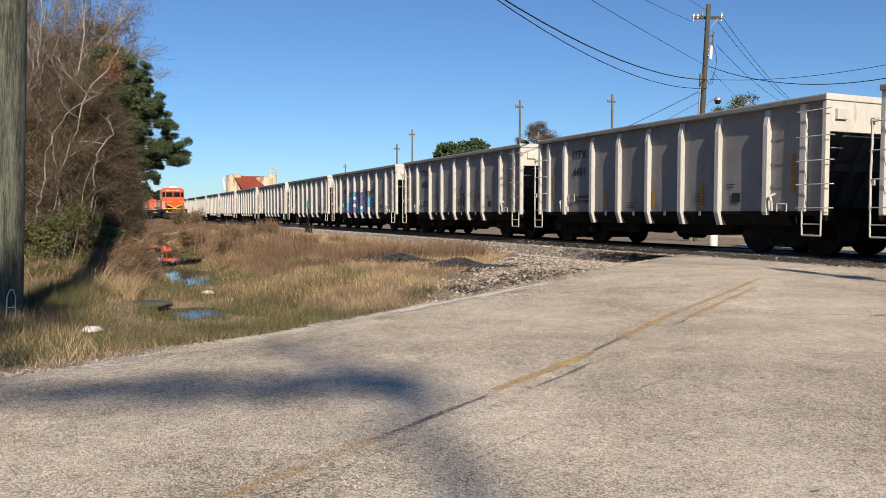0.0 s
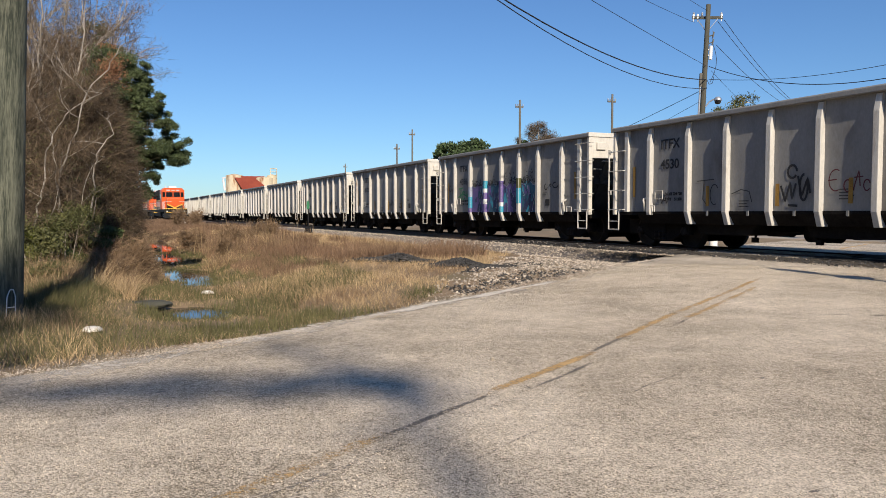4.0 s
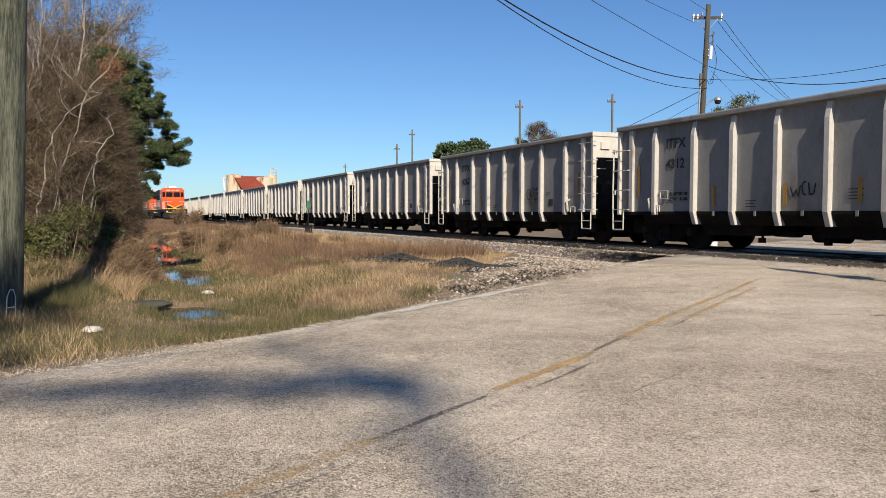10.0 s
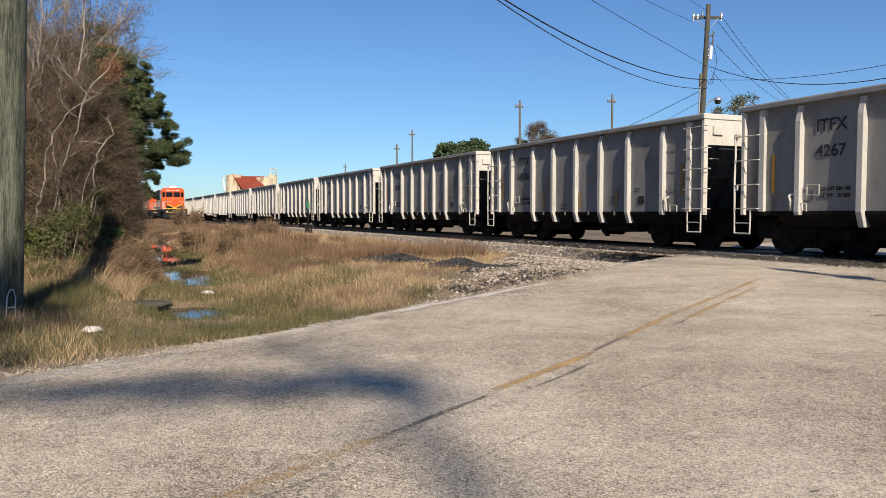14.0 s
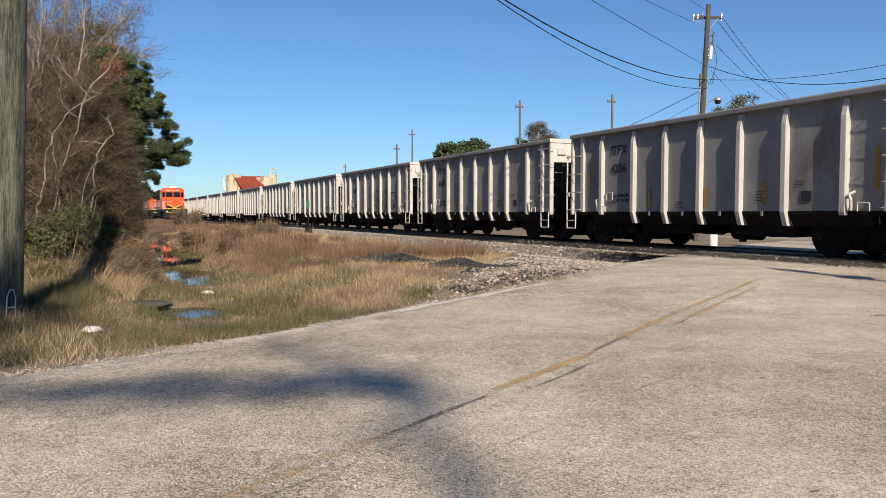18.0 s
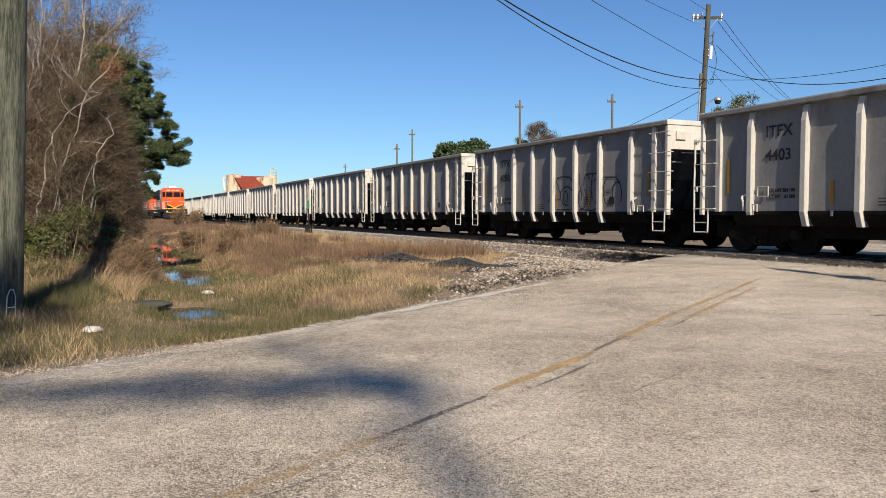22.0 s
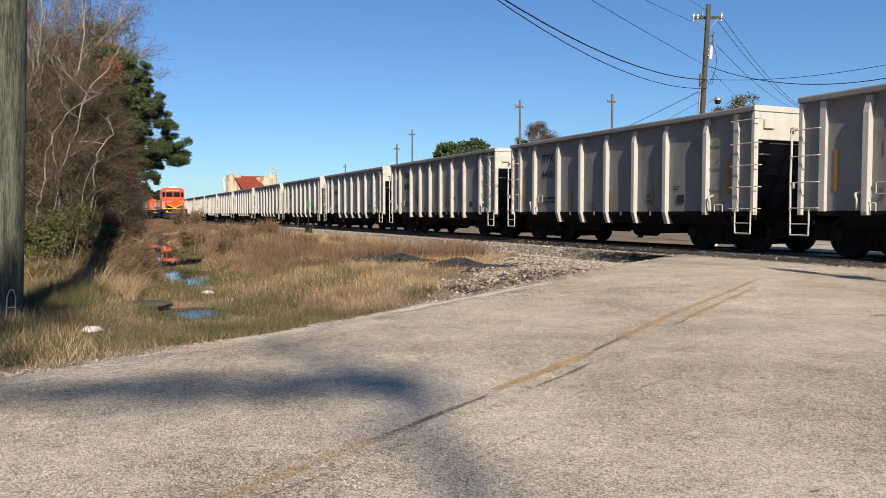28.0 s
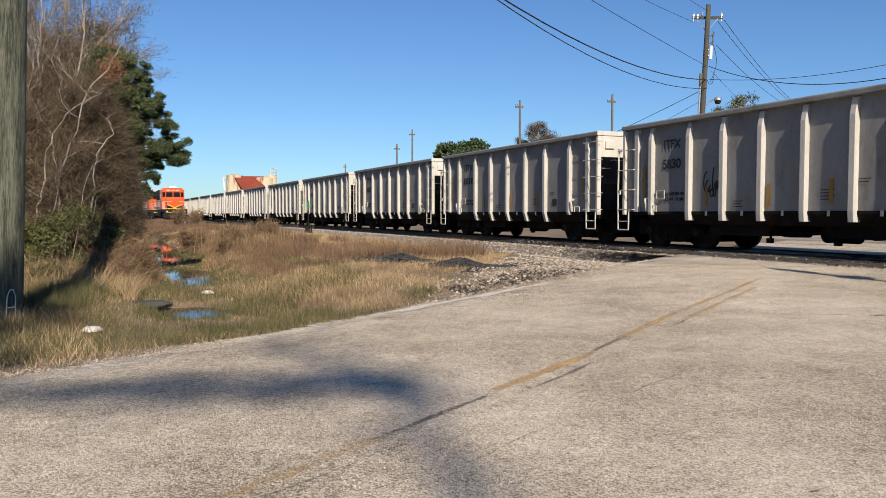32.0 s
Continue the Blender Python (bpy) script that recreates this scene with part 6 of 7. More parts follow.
# bare trees of the thicket along the ditch
BARE = "leafless brown tree with pale tangled branches in the thicket"
for px, dist, h, seed, per, sp, ln in ((62, 20, 8.5, 1, 6, 0.34, -0.03), (15, 24, 8.5, 2, 4, 0.32, -0.1), (5, 19, 7.0, 3, 6, 0.4, -0.04), (88, 28, 8.0, 4, 7, 0.3, -0.02), (105, 34, 9.0, 5, 7, 0.3, 0.0),
                                       (75, 30, 12, 6, 6, 0.34, -0.03), (-25, 26, 11, 8, 4, 0.4, -0.03), (0, 30, 12, 9, 6, 0.4, 0), (82, 19.5, 3.6, 10, 9, 0.45, 0.0), (112, 29, 4.6, 11, 9, 0.4, 0.0),
                                       (105, 22, 3.2, 12, 9, 0.45, 0.0), (55, 24, 6.0, 13, 9, 0.42, 0), (92, 34, 8.5, 14, 8, 0.3, 0), (36, 18.5, 5.0, 16, 8, 0.42, 0),
                                       (70, 22, 5.2, 17, 8, 0.4, 0.0), (125, 25, 3.0, 18, 9, 0.45, 0.0), (92, 26, 5.2, 19, 8, 0.32, 0.0), (112, 36, 9.5, 20, 7, 0.2, 0.0), (124, 37, 8.5, 21, 7, 0.18, 0.02)):
    bare_tree(*bearing(px, dist), h, seed, BARE, per=per, lean=(ln, 0), wd=0.005 + 0.00025 * dist, spread=sp)
for px, dist, h, seed in ((105, 28, 5.4, 31), (142, 25.5, 3.9, 32), (95, 27, 5.0, 33)):
    bare_tree(*bearing(px, dist), h, seed, "slender tree with rust-brown dead leaves in the thicket", twigs=M_deadleaf, per=9, wd=0.022, spread=0.34)
PINE = "dark green pine with dense needle clumps beside bare trees"
crown_tree(*bearing(206, 19.5), 5.9, 1.9, 41, PINE, M_needle, 130, 330, 0.05, 0.42, "pine_tree", bark=M_darkbark, reach=(0.08, 0.17), thin=0.16,
           extra=((1.45, 3.2, 0.26, 26), (1.62, 2.86, 0.18, 16), (0.95, 2.4, 0.14, 8), (1.15, 3.05, 0.22, 22), (0.85, 2.85, 0.25, 22), (1.3, 3.7, 0.2, 14), (1.02, 4.2, 0.28, 26), (0.72, 4.95, 0.26, 18), (0.45, 3.4, 0.36, 34), (0.6, 4.4, 0.32, 26), (0.35, 2.5, 0.25, 16), (-0.1, 5.5, 0.22, 12), (-0.4, 4.3, 0.35, 22), (0.75, 2.05, 0.16, 12), (0.5, 1.7, 0.2, 14)), size=(0.07, 0.14))
crown_tree(*bearing(176, 31), 9.3, 3.0, 42, PINE, M_needle, 150, 260, 0.07, 0.2, "pine_tree", size=(0.06, 0.11), bark=M_darkbark, thin=0.2)
crown_tree(*bearing(120, 38), 7.5, 6.0, 43, "dark evergreen tree deep in the thicket", M_leaf, 60, 300, 0.08, 0.1, "evergreen_tree", size=(0.08, 0.16))
crown_tree(*bearing(60, 30), 5.0, 6.0, 44, "dark evergreen tree deep in the thicket", M_leaf, 60, 300, 0.07, 0.1, "evergreen_tree", size=(0.08, 0.16))

# undergrowth of the thicket
rng3 = np.random.default_rng(17)
n = 1500
a = 12.5 + 45 * rng3.random(n) ** 1.4
w = rng3.uniform(-6, 0.2, n)
ux, uy = xy(a, w)
ux, uy = keep(uy > 14.0, ux, uy)
n = len(ux)
uz = ground_z(ux, uy) + rng3.random(n) ** 1.5 * 2.6
tips = [((float(p), float(q), float(h)), (rng3.normal(0, 0.3), rng3.normal(0, 0.3), 0.8)) for p, q, h in zip(ux, uy, uz)]
v, f = twig_cloud(tips, 80, 0.45, 0.008, rng3, 0.9)
tagged(new("undergrowth", sheet("undergrowth", v, f, M_twig, False)), "tangled brown undergrowth between the trees", "brush", kind="stuff")
# dense fine twigs and vines that fill the thicket to half the height of the trees
n = 5200
dist = rng3.uniform(15.4, 31, n)
px = rng3.uniform(-40, 212, n)
roof = np.interp(px, [-40, 40, 120, 175, 212], [4.7, 4.6, 4.6, 3.9, 2.6]) * (0.75 + 0.35 * rng3.random(n)) * np.clip(0.45 + 0.13 * (dist - 15.4), 0, 1)
hz = roof * rng3.random(n) ** 0.8
bx, by = (px - 784) / 1343 * dist, dist
tips = [((float(p), float(q), float(h)), (rng3.normal(0, 0.4), rng3.normal(0, 0.4), 0.35)) for p, q, h in zip(bx, by, hz)]
v, f = twig_cloud(tips, 60, 0.36, 0.0095, rng3, 1.0)
tagged(new("twig_tangle", sheet("twig_tangle", v, f, M_twig, False)), "dense tangle of fine brown twigs and vines", "brush", kind="stuff")
pick = rng3.random(n) < 0.34
v, f = leaf_cloud(np.stack([bx, by, hz], -1)[pick], np.full(pick.sum(), 0.4), 42, 0.026, rng3)
tagged(new("vine_leaves", sheet("vine_leaves", v, f, M_shrub, False)), "olive vine leaves scattered through the thicket", "vines", kind="stuff")
# a brown tangle that stands before the pines and sweeps down to the ditch
n = 1500
px = rng3.uniform(115, 232, n)
dist = rng3.uniform(15.9, 18.6, n)
roof = np.interp(px, [115, 150, 185, 205, 222, 232], [3.7, 4.0, 4.1, 3.4, 2.5, 1.5])
hz = -0.2 + (roof + 0.2) * rng3.random(n) ** 0.75 * (0.85 + 0.2 * rng3.random(n))
bx, by = (px - 784) / 1343 * dist, dist
tips = [((float(p), float(q), float(h)), (0.3 + rng3.normal(0, 0.3), rng3.normal(0, 0.4), rng3.normal(0.1, 0.4))) for p, q, h in zip(bx, by, hz)]
v, f = twig_cloud(tips, 64, 0.5, 0.008, rng3, 0.6)
tagged(new("twig_tangle", sheet("twig_tangle", v, f, M_twig, False)), "drooping red-brown twigs before the pines", "brush", kind="stuff")
v, f = leaf_cloud(np.stack([bx, by, hz], -1)[::4], np.full(len(bx[::4]), 0.35), 46, 0.022, rng3)
tagged(new("vine_leaves", sheet("vine_leaves", v, f, M_shrub, False)), "olive vine leaves in the brown tangle", "vines", kind="stuff")
# rust-brown leaves that hang on before the pine
n = 46
px, yy, dist = rng3.normal(200, 13, n), rng3.normal(128, 17, n), rng3.uniform(16.6, 17.6, n)
cs = np.stack([(px - 784) / 1343 * dist, dist, (378 - yy) / 1343 * dist + EYE], -1)
v, f = leaf_cloud(cs, rng3.uniform(0.1, 0.22, n), 80, 0.02, rng3)
rusty = bare_tree(*bearing(196, 17.1), 3.4, 95, "slender tree with rust-brown dead leaves in the thicket", per=3, wd=0.008, spread=0.4, last=2)
ob = new("foliage", sheet("foliage", v - np.array(rusty.matrix_basis.translation), f, M_deadleaf, False))
ob.parent = rusty


def crooked_sapling(x, y, points, r, seed):
    """A pale-barked stem that bends from point to point (offset to the side, height), with short side twigs."""
    rnd = random.Random(seed)
    t = tagged(new("bare_tree"), "crooked pale-barked sapling in front of the thicket", "tree", group="trees of the thicket")
    t.matrix_basis = pose(x, y, float(ground_z(x, y)) - 0.05)
    s, tips = Shape(), []
    r *= 0.75
    way = [Vector((0, 0, 0))] + [Vector((dx, rnd.gauss(0, 0.08), z)) for dx, z in points]
    total = len(way) - 1
    for k in range(total):
        p, q = way[k], way[k + 1]
        for j in range(3):
            u0, u1 = (k + j / 3) / total, (k + (j + 1) / 3) / total
            a_ = p.lerp(q, j / 3) + Vector((0.03 * math.sin(7 * u0 * total + seed), 0, 0))
            b_ = p.lerp(q, (j + 1) / 3) + Vector((0.03 * math.sin(7 * u1 * total + seed), 0, 0))
            s.tube(a_, b_, r * (1 - 0.75 * u0), r * (1 - 0.75 * u1), n=7, caps=False)
            if u0 > 0.25 and rnd.random() < 0.42:
                d = Vector((rnd.gauss(0, 0.8), rnd.gauss(0, 0.6), rnd.uniform(0.1, 0.9))).normalized()
                limb(s, tips, b_, d, rnd.uniform(0.4, 0.9), r * 0.3, 1, rnd, 0.45, 2)
    part("trunk", s, M_palebark, t, smooth_faces=True)
    v, f = twig_cloud(tips, 5, 0.3, 0.006, np.random.default_rng(seed))
    ob = new("crown", sheet("crown", v, f, M_twig, False))
    ob.parent = t
    return t


for px, dist, pts, r, seed in ((52, 15.3, ((0.05, 0.9), (0.18, 1.5), (0.3, 1.75), (0.42, 2.6), (0.55, 3.1), (0.95, 3.45), (1.5, 3.75)), 0.034, 91), (146, 15.3, ((0.05, 0.9), (0.22, 1.7), (0.32, 2.4), (0.4, 2.75), (0.62, 3.05)), 0.036, 92),
                               (64, 15.4, ((0.4, 1.2), (0.55, 2.2), (0.9, 3.0), (1.1, 3.8), (1.5, 4.25), (1.75, 4.7), (2.2, 4.9)), 0.03, 93), (118, 15.2, ((0.1, 0.8), (0.3, 1.6), (0.5, 2.3), (0.75, 2.55)), 0.022, 94), (90, 15.2, ((-0.05, 0.9), (0.1, 1.8), (0.12, 2.6)), 0.02, 96),
                               (78, 19.5, ((0.02, 1.5), (-0.08, 3.0), (0.05, 4.3), (-0.08, 5.4), (0.1, 6.4), (0.0, 7.4)), 0.075, 97), (112, 20.5, ((0.1, 1.6), (0.02, 3.2), (0.16, 4.5), (0.12, 5.6), (0.3, 6.8), (0.2, 7.8)), 0.065, 98), (132, 22, ((0.1, 2.0), (0.35, 3.8), (0.3, 5.2), (0.65, 6.2), (0.8, 7.5)), 0.055, 99)):
    crooked_sapling(*bearing(px, dist), pts, r, seed)
# open crowns over the pines
for px, dist, h, seed, ln in ((146, 24, 8.6, 71, 0.0), (160, 26, 8.8, 74, -0.03), (128, 22, 8.6, 73, 0.0)):
    bare_tree(*bearing(px, dist), h, seed, BARE, per=4, lean=(ln, 0), wd=0.008, spread=0.36)


def shrub(x, y, h, wd, seed, mat, label, per=220, leaf=0.05, z0=None):
    """A low bush: stems from the ground and clumps of leaves on them."""
    rnd = random.Random(seed)
    t = tagged(new("shrub"), label, "shrub", group="shrubs at the foot of the thicket")
    t.matrix_basis = pose(x, y, float(ground_z(x, y)) - 0.03)
    s, cs, rs = Shape(), [], []
    for _ in range(14):
        g, r, z = rnd.uniform(0, math.tau), wd / 2 * rnd.random() ** 0.6, h * rnd.uniform(0.3, 1.0)
        c = Vector((r * math.cos(g), r * math.sin(g), z))
        s.tube((r * 0.2 * math.cos(g), r * 0.2 * math.sin(g), 0), c, 0.02, 0.006, n=5)
        cs.append(c)
        rs.append(wd * rnd.uniform(0.12, 0.22))
    part("stem", s, M_bark, t)
    v, f = leaf_cloud(cs, rs, per, leaf, np.random.default_rng(seed))
    ob = new("foliage", sheet("foliage", v, f, mat, False))
    ob.parent = t
    return t


for px, dist, h, wd, sd, mat, lb in ((150, 15.2, 1.5, 1.0, 21, M_shrub, "olive green leafy shrub at the foot of the thicket"), (164, 15.0, 0.9, 0.8, 22, M_leaf, "dark green bushy shrub at the foot of the thicket"), (140, 15.6, 2.0, 1.2, 23, M_shrub, "tall olive green shrub at the foot of the thicket"), (70, 14.4, 1.35, 1.7, 1, M_shrub, "olive green leafy shrub at the foot of the thicket"), (112, 14.8, 1.5, 1.5, 2, M_shrub, "olive green leafy shrub at the foot of the thicket"),
                                     (180, 15.6, 1.45, 1.1, 3, M_leaf, "dark green bushy shrub beside the ditch"), (66, 13.4, 0.4, 1.0, 4, M_shrub, "low green shrub behind the utility pole"),
                                     (205, 28, 1.9, 1.7, 7, M_leaf, "dark green bushy shrub at the foot of the pine"), (188, 25, 1.8, 1.6, 8, M_shrub, "olive green leafy shrub at the foot of the thicket"), (222, 33, 1.6, 1.6, 9, M_leaf, "dark green bushy shrub at the foot of the pine"), (172, 21, 1.0, 1.0, 5, M_leaf, "dark green bushy shrub beside the ditch"), (100, 14.3, 0.5, 1.2, 6, M_shrub, "low green shrub in tan grass")):
    shrub(*bearing(px, dist), h, wd, sd, mat, lb, 520, 0.026)

# palmetto with fan leaves behind the pole
pal = tagged(new("palmetto"), "yellow-green palmetto with fan leaves behind the utility pole", "palmetto")
ppx, ppy = bearing(54, 14.6)
pal.matrix_basis = pose(ppx, ppy, float(ground_z(ppx, ppy)) - 0.05)
prnd = random.Random(4)
for k in range(9):
    g, up = prnd.uniform(3.4, 6.0), prnd.uniform(0.4, 0.95)
    tip = Vector((0.35 * math.cos(g), 0.35 * math.sin(g), up))
    lf = Shape().tube((0, 0, 0), tip, 0.012, 0.008, n=4)
    side = Vector((-math.sin(g), math.cos(g), 0))
    outw = Vector((math.cos(g), math.sin(g), 0.5)).normalized()
    for j in range(11):
        b = math.radians(-75 + 15 * j)
        d = outw * math.cos(b) + side * math.sin(b)
        d = (d + Vector((0, 0, 0.45))).normalized()
        n2 = d.cross(outw.cross(side)).normalized() * 0.016
        lf.add([tip - n2, tip + n2, tip + d * 0.28 + n2, tip + d * 0.5, tip + d * 0.28 - n2], [(0, 1, 2, 3, 4)])
    part("fan_leaf", lf, M_palm, pal)

# trees beyond the railway
for px, yt, dist, wd, sd, mat, lb, cl in ((794, 254, 120, 6.2, 51, M_leaf, "round dark green tree far beyond the train", 40), (838, 246, 122, 7.4, 52, M_leaf, "round dark green tree far beyond the train", 52), (1270, 182, 60, 2.8, 53, M_shrub, "small sparse green tree beyond the utility pole", 40),
                                          (1312, 158, 62, 4.0, 54, M_shrub, "small sparse green tree beyond the utility pole", 80), (1352, 178, 64, 1.6, 55, M_shrub, "small sparse green tree beyond the utility pole", 14), (925, 245, 92, 3.0, 57, M_leaf, "green bush beyond the train", 18)):
    crown_tree(*bearing(px, dist), (378 - yt) / 1343 * dist + EYE, wd, sd, lb, mat, cl, 170 if dist > 70 else 44, 0.0024 * dist, 0.45, size=(0.1, 0.18), thin=0.45 if dist > 70 else 0.2)
crown_tree(*bearing(952, 92), 12.4, 6.2, 56, "rounded leafless reddish-brown tree beyond the railway", M_twig, 90, 190, 0.26, 0.4, "bare_tree", size=(0.08, 0.15), thin=0.045)
for px, dist, h, sd in ((196, 15.2, 1.0, 101), (214, 15.6, 0.95, 102), (232, 16.4, 0.9, 103), (250, 17.4, 0.8, 104), (206, 14.6, 0.7, 105), (318, 60, 1.5, 106), (328, 58, 1.7, 107), (340, 61, 1.6, 108), (350, 57, 1.3, 109), (340, 30, 0.95, 61), (350, 31, 0.8, 62), (425, 26, 0.85, 63), (440, 27, 0.95, 64), (410, 28, 0.8, 65), (395, 24, 0.6, 66), (470, 30, 0.8, 67)):
    bare_tree(*bearing(px, dist), h, sd, "small leafless bush among the reeds", twigs=M_brown, per=9 if px < 300 else 4, wd=0.007 + 0.0004 * dist, spread=0.6, last=2)

# far woods along the horizon
n = 5200
g = rng3.uniform(-0.75, 0.8, n)
dist = rng3.uniform(420, 700, n)
cx, cy = dist * np.sin(g), dist * np.cos(g)
cz = rng3.random(n) ** 1.3 * 7.5
v, f = leaf_cloud(np.stack([cx, cy, cz], -1), np.full(n, 3.2), 10, 1.3, rng3)
tagged(new("far_woods", sheet("far_woods", v, f, M_scrub, False)), "low far woods along the horizon", "woods", kind="stuff")

# unseen woods added to close the place behind the camera, on both sides of the road, and cut the sky light
n = 2600
g = rng3.uniform(1.75, 5.35, n)
dist = rng3.uniform(34, 52, n)
cx, cy = dist * np.sin(g), dist * np.cos(g)
ok = np.abs(road_q(cx, cy) - 0.6) > 6.5
cx, cy = keep(ok, cx, cy)
cz = rng3.random(len(cx)) ** 0.9 * 12.5
v, f = leaf_cloud(np.stack([cx, cy, cz], -1), np.full(len(cx), 2.2), 14, 0.8, rng3)
tagged(new("roadside_woods", sheet("roadside_woods", v, f, M_leaf, False)), "unseen dark woods added on both sides of the road to cut the sky light", "woods", kind="stuff")

# ---- tree behind the camera; its crown shades the road ----
shade = tagged(new("shade_tree"), "tall leaning tree beside the road, its crown shading the asphalt", "tree")
SH = 20.0
run = SH / math.tan(SUN_ELEV)
ox, oy = SUN_X * run, SUN_Y * run
shade.matrix_basis = pose(0.1 + ox, 5.1 + oy, float(ground_z(0.1 + ox, 5.1 + oy)))
COT = 1 / math.tan(SUN_ELEV)


def above(gx, gy, z):
    """Place in the tree, at height z, whose shadow falls on the ground at gx, gy."""
    return Vector((gx - 0.1 - SUN_X * (SH - z) * COT, gy - 5.1 - SUN_Y * (SH - z) * COT, z))


bend = [above(0.08, 2.6, 18.5), above(0.05, 3.1, 18.8), above(0.0, 3.7, 19.1), above(-0.1, 4.35, 19.45), above(-0.24, 4.8, 19.75), above(-0.5, 5.2, SH)]
st = Shape().tube((bend[0].x, bend[0].y, 0), (bend[0].x, bend[0].y, 12), 0.26, 0.17, n=10).tube((bend[0].x, bend[0].y, 12), bend[0], 0.17, 0.05, n=10)
for k in range(5):
    st.tube(bend[k], bend[k + 1], 0.05 - 0.004 * k, 0.046 - 0.004 * k, n=8)
rnds = random.Random(77)
cs, rs = [], []
for k in range(86):
    u = rnds.random() ** 2.4
    gx_, gy_ = -0.35 - 2.9 * u, 5.28 - 0.55 * u ** 1.2
    cs.append(above(gx_ + rnds.gauss(0, 0.1), gy_ + rnds.gauss(0, 0.17 + 0.08 * u), SH + rnds.gauss(0, 0.1)))
    rs.append(rnds.uniform(0.26, 0.44) * (1 - 0.2 * u))
for k in range(9):
    u = rnds.random()
    cs.append(above(-0.75 - 0.9 * u + rnds.gauss(0, 0.3), 6.0 + 1.1 * u + rnds.gauss(0, 0.25), SH + rnds.gauss(0, 0.15)))
    rs.append(rnds.uniform(0.25, 0.4))
    st.tube(bend[5], cs[-1], 0.02, 0.008, n=4)
for k in range(9):
    u = k / 9
    cs.append(above(-0.2 + 0.35 * u + rnds.gauss(0, 0.12), 4.9 - 2.0 * u, 19.6 - 0.9 * u))
    rs.append(rnds.uniform(0.2, 0.32))
st.tube(bend[5], above(-1.6, 5.05, SH), 0.045, 0.03, n=6).tube(above(-1.6, 5.05, SH), above(-3.3, 4.7, SH), 0.03, 0.015, n=6)
part("trunk", st, M_bark, shade, smooth_faces=True)
v, f = leaf_cloud(cs, rs, 11, 0.075, np.random.default_rng(5), 0.6)
ob = new("crown", sheet("crown", v, f, M_needle, False))
ob.parent = shade

# ---- small things on the verge ----
def lump(name, x, y, lx, ly, lz, mat, label, category, seed, turn=0.0, z=None):
    """An irregular stone or piece of rubble."""
    rnd = random.Random(seed)
    sh = Shape()
    n, vs = 9, []
    for h, f in ((0.0, 1.0), (0.55, 0.95), (1.0, 0.6)):
        vs += [(lx * f * rnd.uniform(0.8, 1.1) * math.cos(k * math.tau / n), ly * f * rnd.uniform(0.8, 1.1) * math.sin(k * math.tau / n), lz * (h + rnd.uniform(-0.06, 0.06))) for k in range(n)]
    fs = [(i * n + k, i * n + (k + 1) % n, (i + 1) * n + (k + 1) % n, (i + 1) * n + k) for i in range(2) for k in range(n)] + [tuple(range(n))[::-1], tuple(range(2 * n, 3 * n))]
    ob = single(name, sh.add(vs, fs), mat, pose(x, y, float(ground_z(x, y) if z is None else z) - 0.02, 0, 0, turn), bevel=0.015)
    return tagged(ob, label, category)


lump("limestone_block", (160 - 784) / 1343 * 8.6, 8.6, 0.14, 0.12, 0.05, M_lime, "pale limestone block lying in the grass", "stone", 1, 0, float(ground_z((160 - 784) / 1343 * 8.6, 8.6)) + 0.05)
lump("limestone_block", (366 - 784) / 1343 * 14.6, 14.6, 0.13, 0.1, 0.06, M_lime, "pale limestone block at the edge of the ditch", "stone", 2, 10, WATER + 0.12)
slab = lump("concrete_slab", (260 - 784) / 1343 * 12.7, 12.7, 0.46, 0.3, 0.1, M_moss, "dark mossy slab lying beside the water", "slab", 3, 5, WATER + 0.1)
for k, (px, dist, r) in enumerate(((1125, 12.2, 0.02), (960, 11.0, 0.03), (1000, 13.5, 0.03), (980, 10.2, 0.02), (1170, 9.0, 0.015), (872, 6.0, 0.012))):
    bx, by = (px - 784) / 1343 * dist, dist
    lump("loose_stone", bx, by, r, r * 0.8, r, M_stone, "small loose stone lying on the road", "stone", 20 + k, 0, float(road_z(aw(bx, by)[1])) + 0.05)

# loose stones where the road meets the rails
n = 420
s_ = rng.uniform(13.5, 17.6, n)
q_ = rng.uniform(ROAD_L, ROAD_R - 0.5, n)
x, y = road_point(s_, q_)
w = aw(x, y)[1]
ok = (w > 11.9) & (w < 13.2)
x, y, w = keep(ok, x, y, w)
stones("crossing_gravel", x, y, road_z(w) + 0.035, rng.uniform(0.008, 0.022, len(x)), M_stone, "loose gravel strewn along the crossing", 31)

# proud stone chips of the road surface
crng = np.random.default_rng(88)
n = 260000
s_ = 2.0 + 15.0 * crng.random(n) ** 2.3
s_ = np.where(s_ < 3.2, s_ - np.abs(crng.normal(0, 0.9, n)), s_)
q_ = crng.uniform(ROAD_L + 0.1, ROAD_R - 0.05, n)
x, y = road_point(s_, q_)
z = road_z(aw(x, y)[1]) + 0.012 * wob(x, y, 0.8) + 0.029
r_ = crng.uniform(0.0018, 0.0046, n) * (0.75 + 0.09 * s_)
g0 = crng.uniform(0, math.tau, n)
v = np.zeros((n, 4, 3))
for k in range(3):
    v[:, k] = np.stack([x + r_ * np.cos(g0 + k * 2.1), y + r_ * np.sin(g0 + k * 2.1), z], -1)
v[:, 3] = np.stack([x + crng.normal(0, 0.3, n) * r_, y + crng.normal(0, 0.3, n) * r_, z + r_ * crng.uniform(0.7, 1.7, n)], -1)
f = (np.arange(n)[:, None, None] * 4 + np.array([(0, 1, 3), (1, 2, 3), (2, 0, 3)])[None]).reshape(-1, 3)
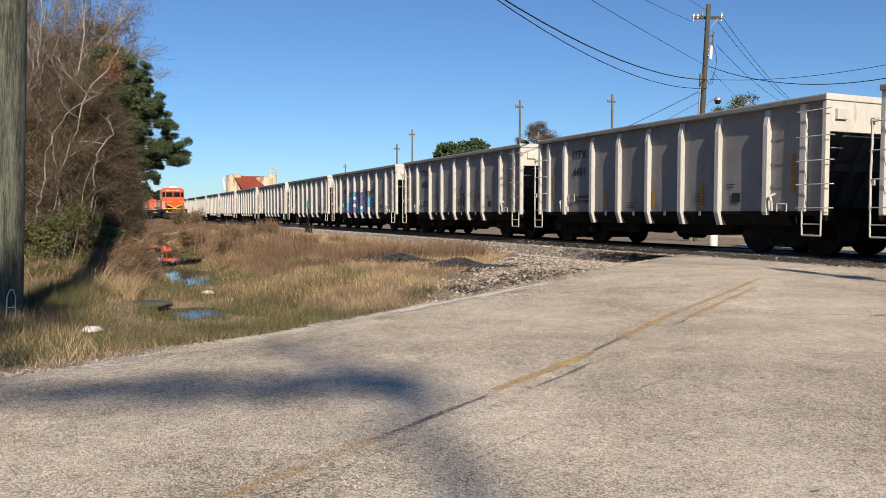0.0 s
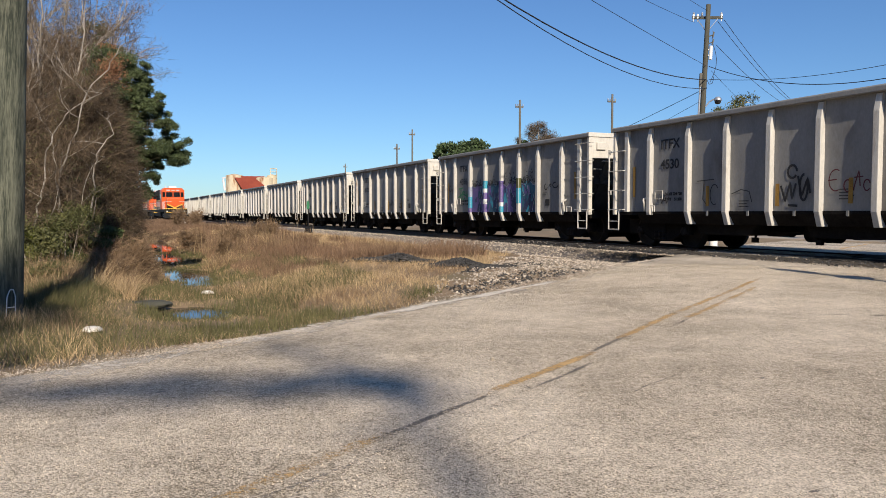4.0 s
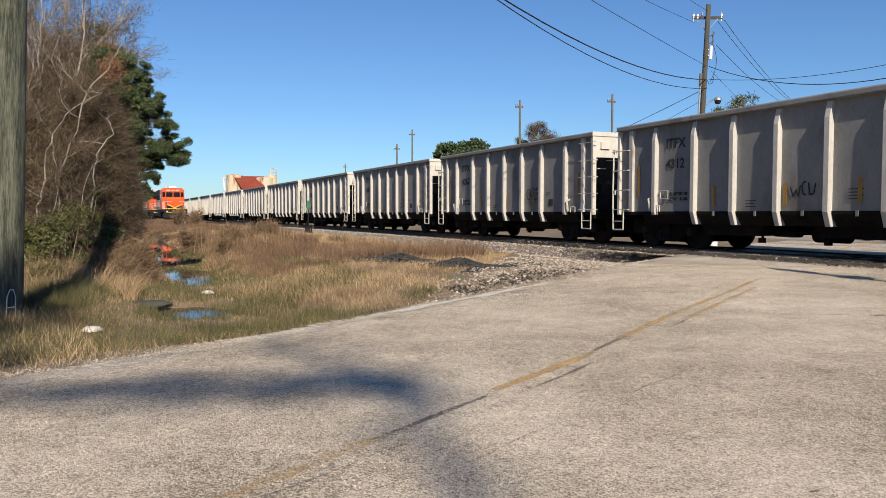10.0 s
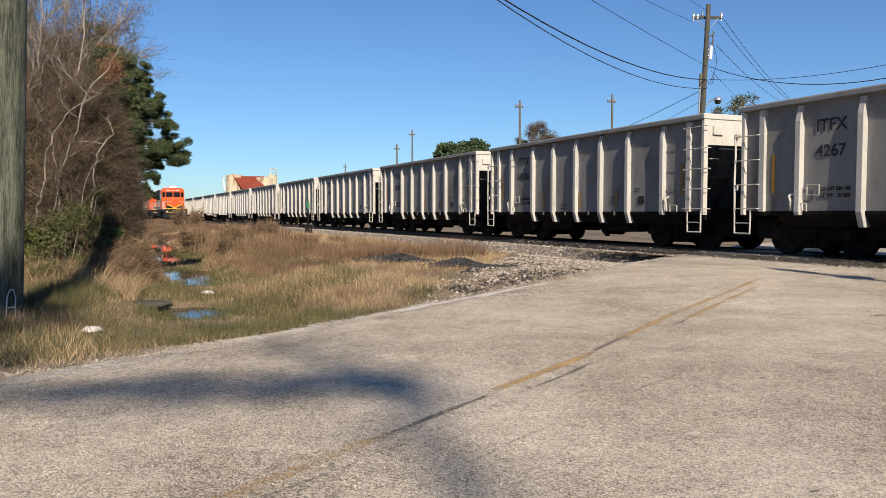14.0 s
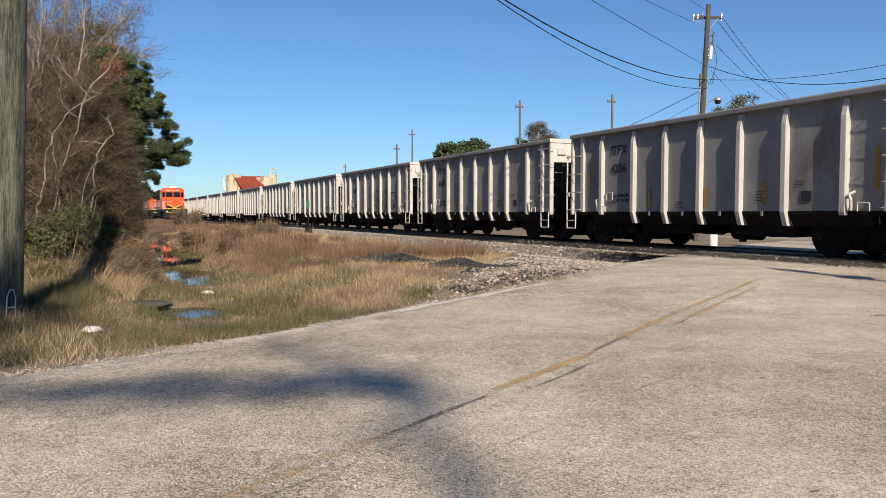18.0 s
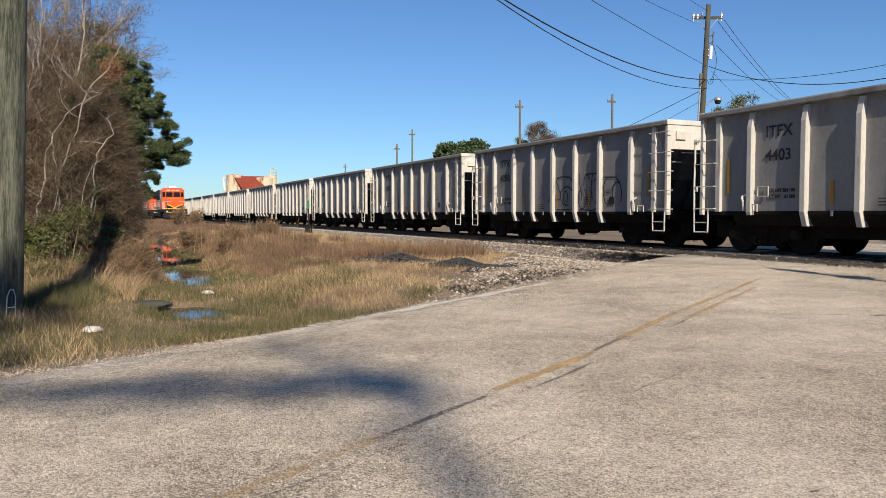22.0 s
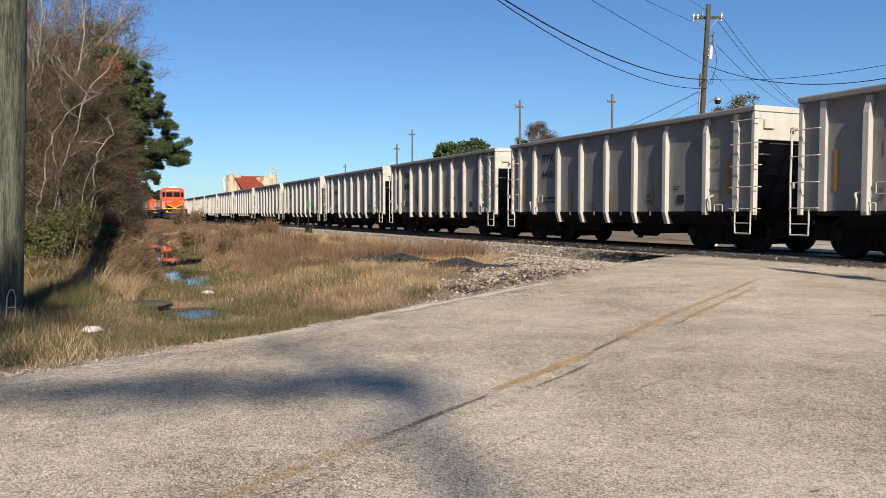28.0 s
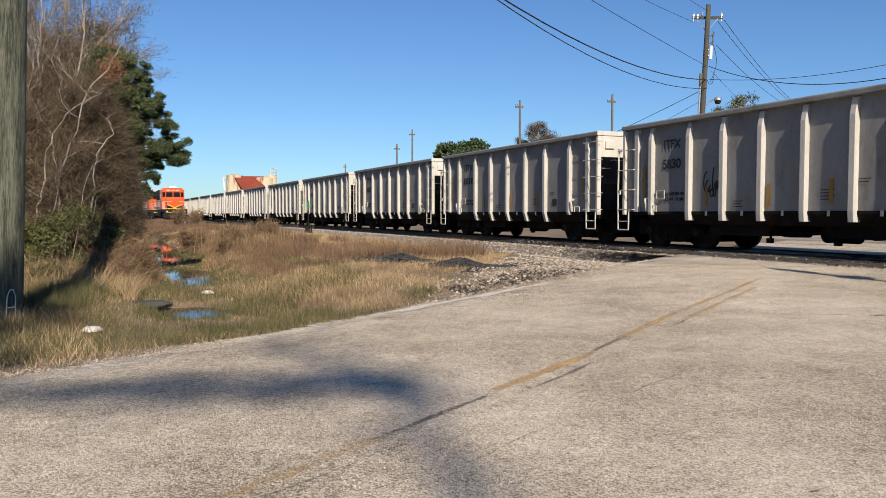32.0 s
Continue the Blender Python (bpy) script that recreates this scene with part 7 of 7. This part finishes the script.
tagged(new("road_chips", sheet("road_chips", v.reshape(-1, 3), f, M_chip, False)), "pale stone chips standing proud of the road surface", "gravel", kind="stuff")

# dark gravel and dirt along the near rail
n = 3600
a_, o_ = rng.uniform(2.5, 24, n), rng.uniform(-2.95, -1.4, n)
x, y = xy(a_, MAIN_W + o_)
zz = np.maximum(road_z(MAIN_W + o_) + 0.04, ground_z(x, y) + 0.02)
for k, mt in enumerate((M_darkstone, M_darkstone, M_stone)):
    mk = np.arange(n) % 3 == k
    if k == 2:
        mk &= np.arange(n) % 4 == 0
    stones("rail_gravel", x[mk], y[mk], zz[mk], rng.uniform(0.012, 0.035, mk.sum()), mt, "dark dirty gravel along the near rail" if k < 2 else "pale gravel bits along the near rail", 40 + k)

# a second tree beside the first; its open crown dapples the verge with shade
shade2 = tagged(new("shade_tree"), "tree beside the road, its open crown dappling the verge", "tree")
SH2 = 15.0
run2 = SH2 / math.tan(SUN_ELEV)
sx, sy = -5.6 + SUN_X * run2, 6.6 + SUN_Y * run2
shade2.matrix_basis = pose(sx, sy, float(ground_z(sx, sy)))
st = Shape().tube((0, 0, 0), (0, 0, SH2 * 0.6), 0.2, 0.14, n=10).tube((0, 0, SH2 * 0.6), (0.2, 0.1, SH2 + 0.3), 0.14, 0.04, n=8)
cs, rs = [], []
for k in range(46):
    c = Vector((rnds.uniform(-1.6, 2.0), rnds.gauss(0.5, 0.55), SH2 + rnds.gauss(0, 0.25)))
    cs.append(c)
    rs.append(rnds.uniform(0.2, 0.36))
    st.tube((0, 0, SH2 * 0.85), c, 0.03, 0.01, n=4)
for k in range(44):
    c = Vector((rnds.gauss(0.1, 0.42), rnds.gauss(2.4, 0.65), SH2 + rnds.gauss(0, 0.25)))
    cs.append(c)
    rs.append(rnds.uniform(0.2, 0.36))
    st.tube((0, 0, SH2 * 0.85), c, 0.03, 0.01, n=4)
part("trunk", st, M_bark, shade2, smooth_faces=True)
v, f = leaf_cloud(cs, rs, 60, 0.06, np.random.default_rng(6), 0.7)
ob = new("crown", sheet("crown", v, f, M_needle, False))
ob.parent = shade2


# ---- what moves ----
def motions():
    times = [0.5 * k for k in range(65)]
    for n, car in zip(range(FIRST, LAST + 1), cars):
        walk(car, [(t, car_pose(n, t)) for t in times])
    # the wheels roll on the rail, less than a quarter turn from row to row
    turn, t, rows = 0.0, 0.0, []
    marks = []
    while t < 32.0:
        marks.append(t)
        t += 0.1333333
    marks.append(32.0)
    for truck in [o for car in cars for o in car.children if o.name.startswith("truck")]:
        for ws in [o for o in truck.children if o.name.startswith("wheelset")]:
            x, z = ws.matrix_basis.translation.x, 0.457
            walk(ws, [(t, pose(x, 0, z) @ Matrix.Rotation(travelled(t) * PITCH / 0.457, 4, "Y")) for t in marks])


motions()
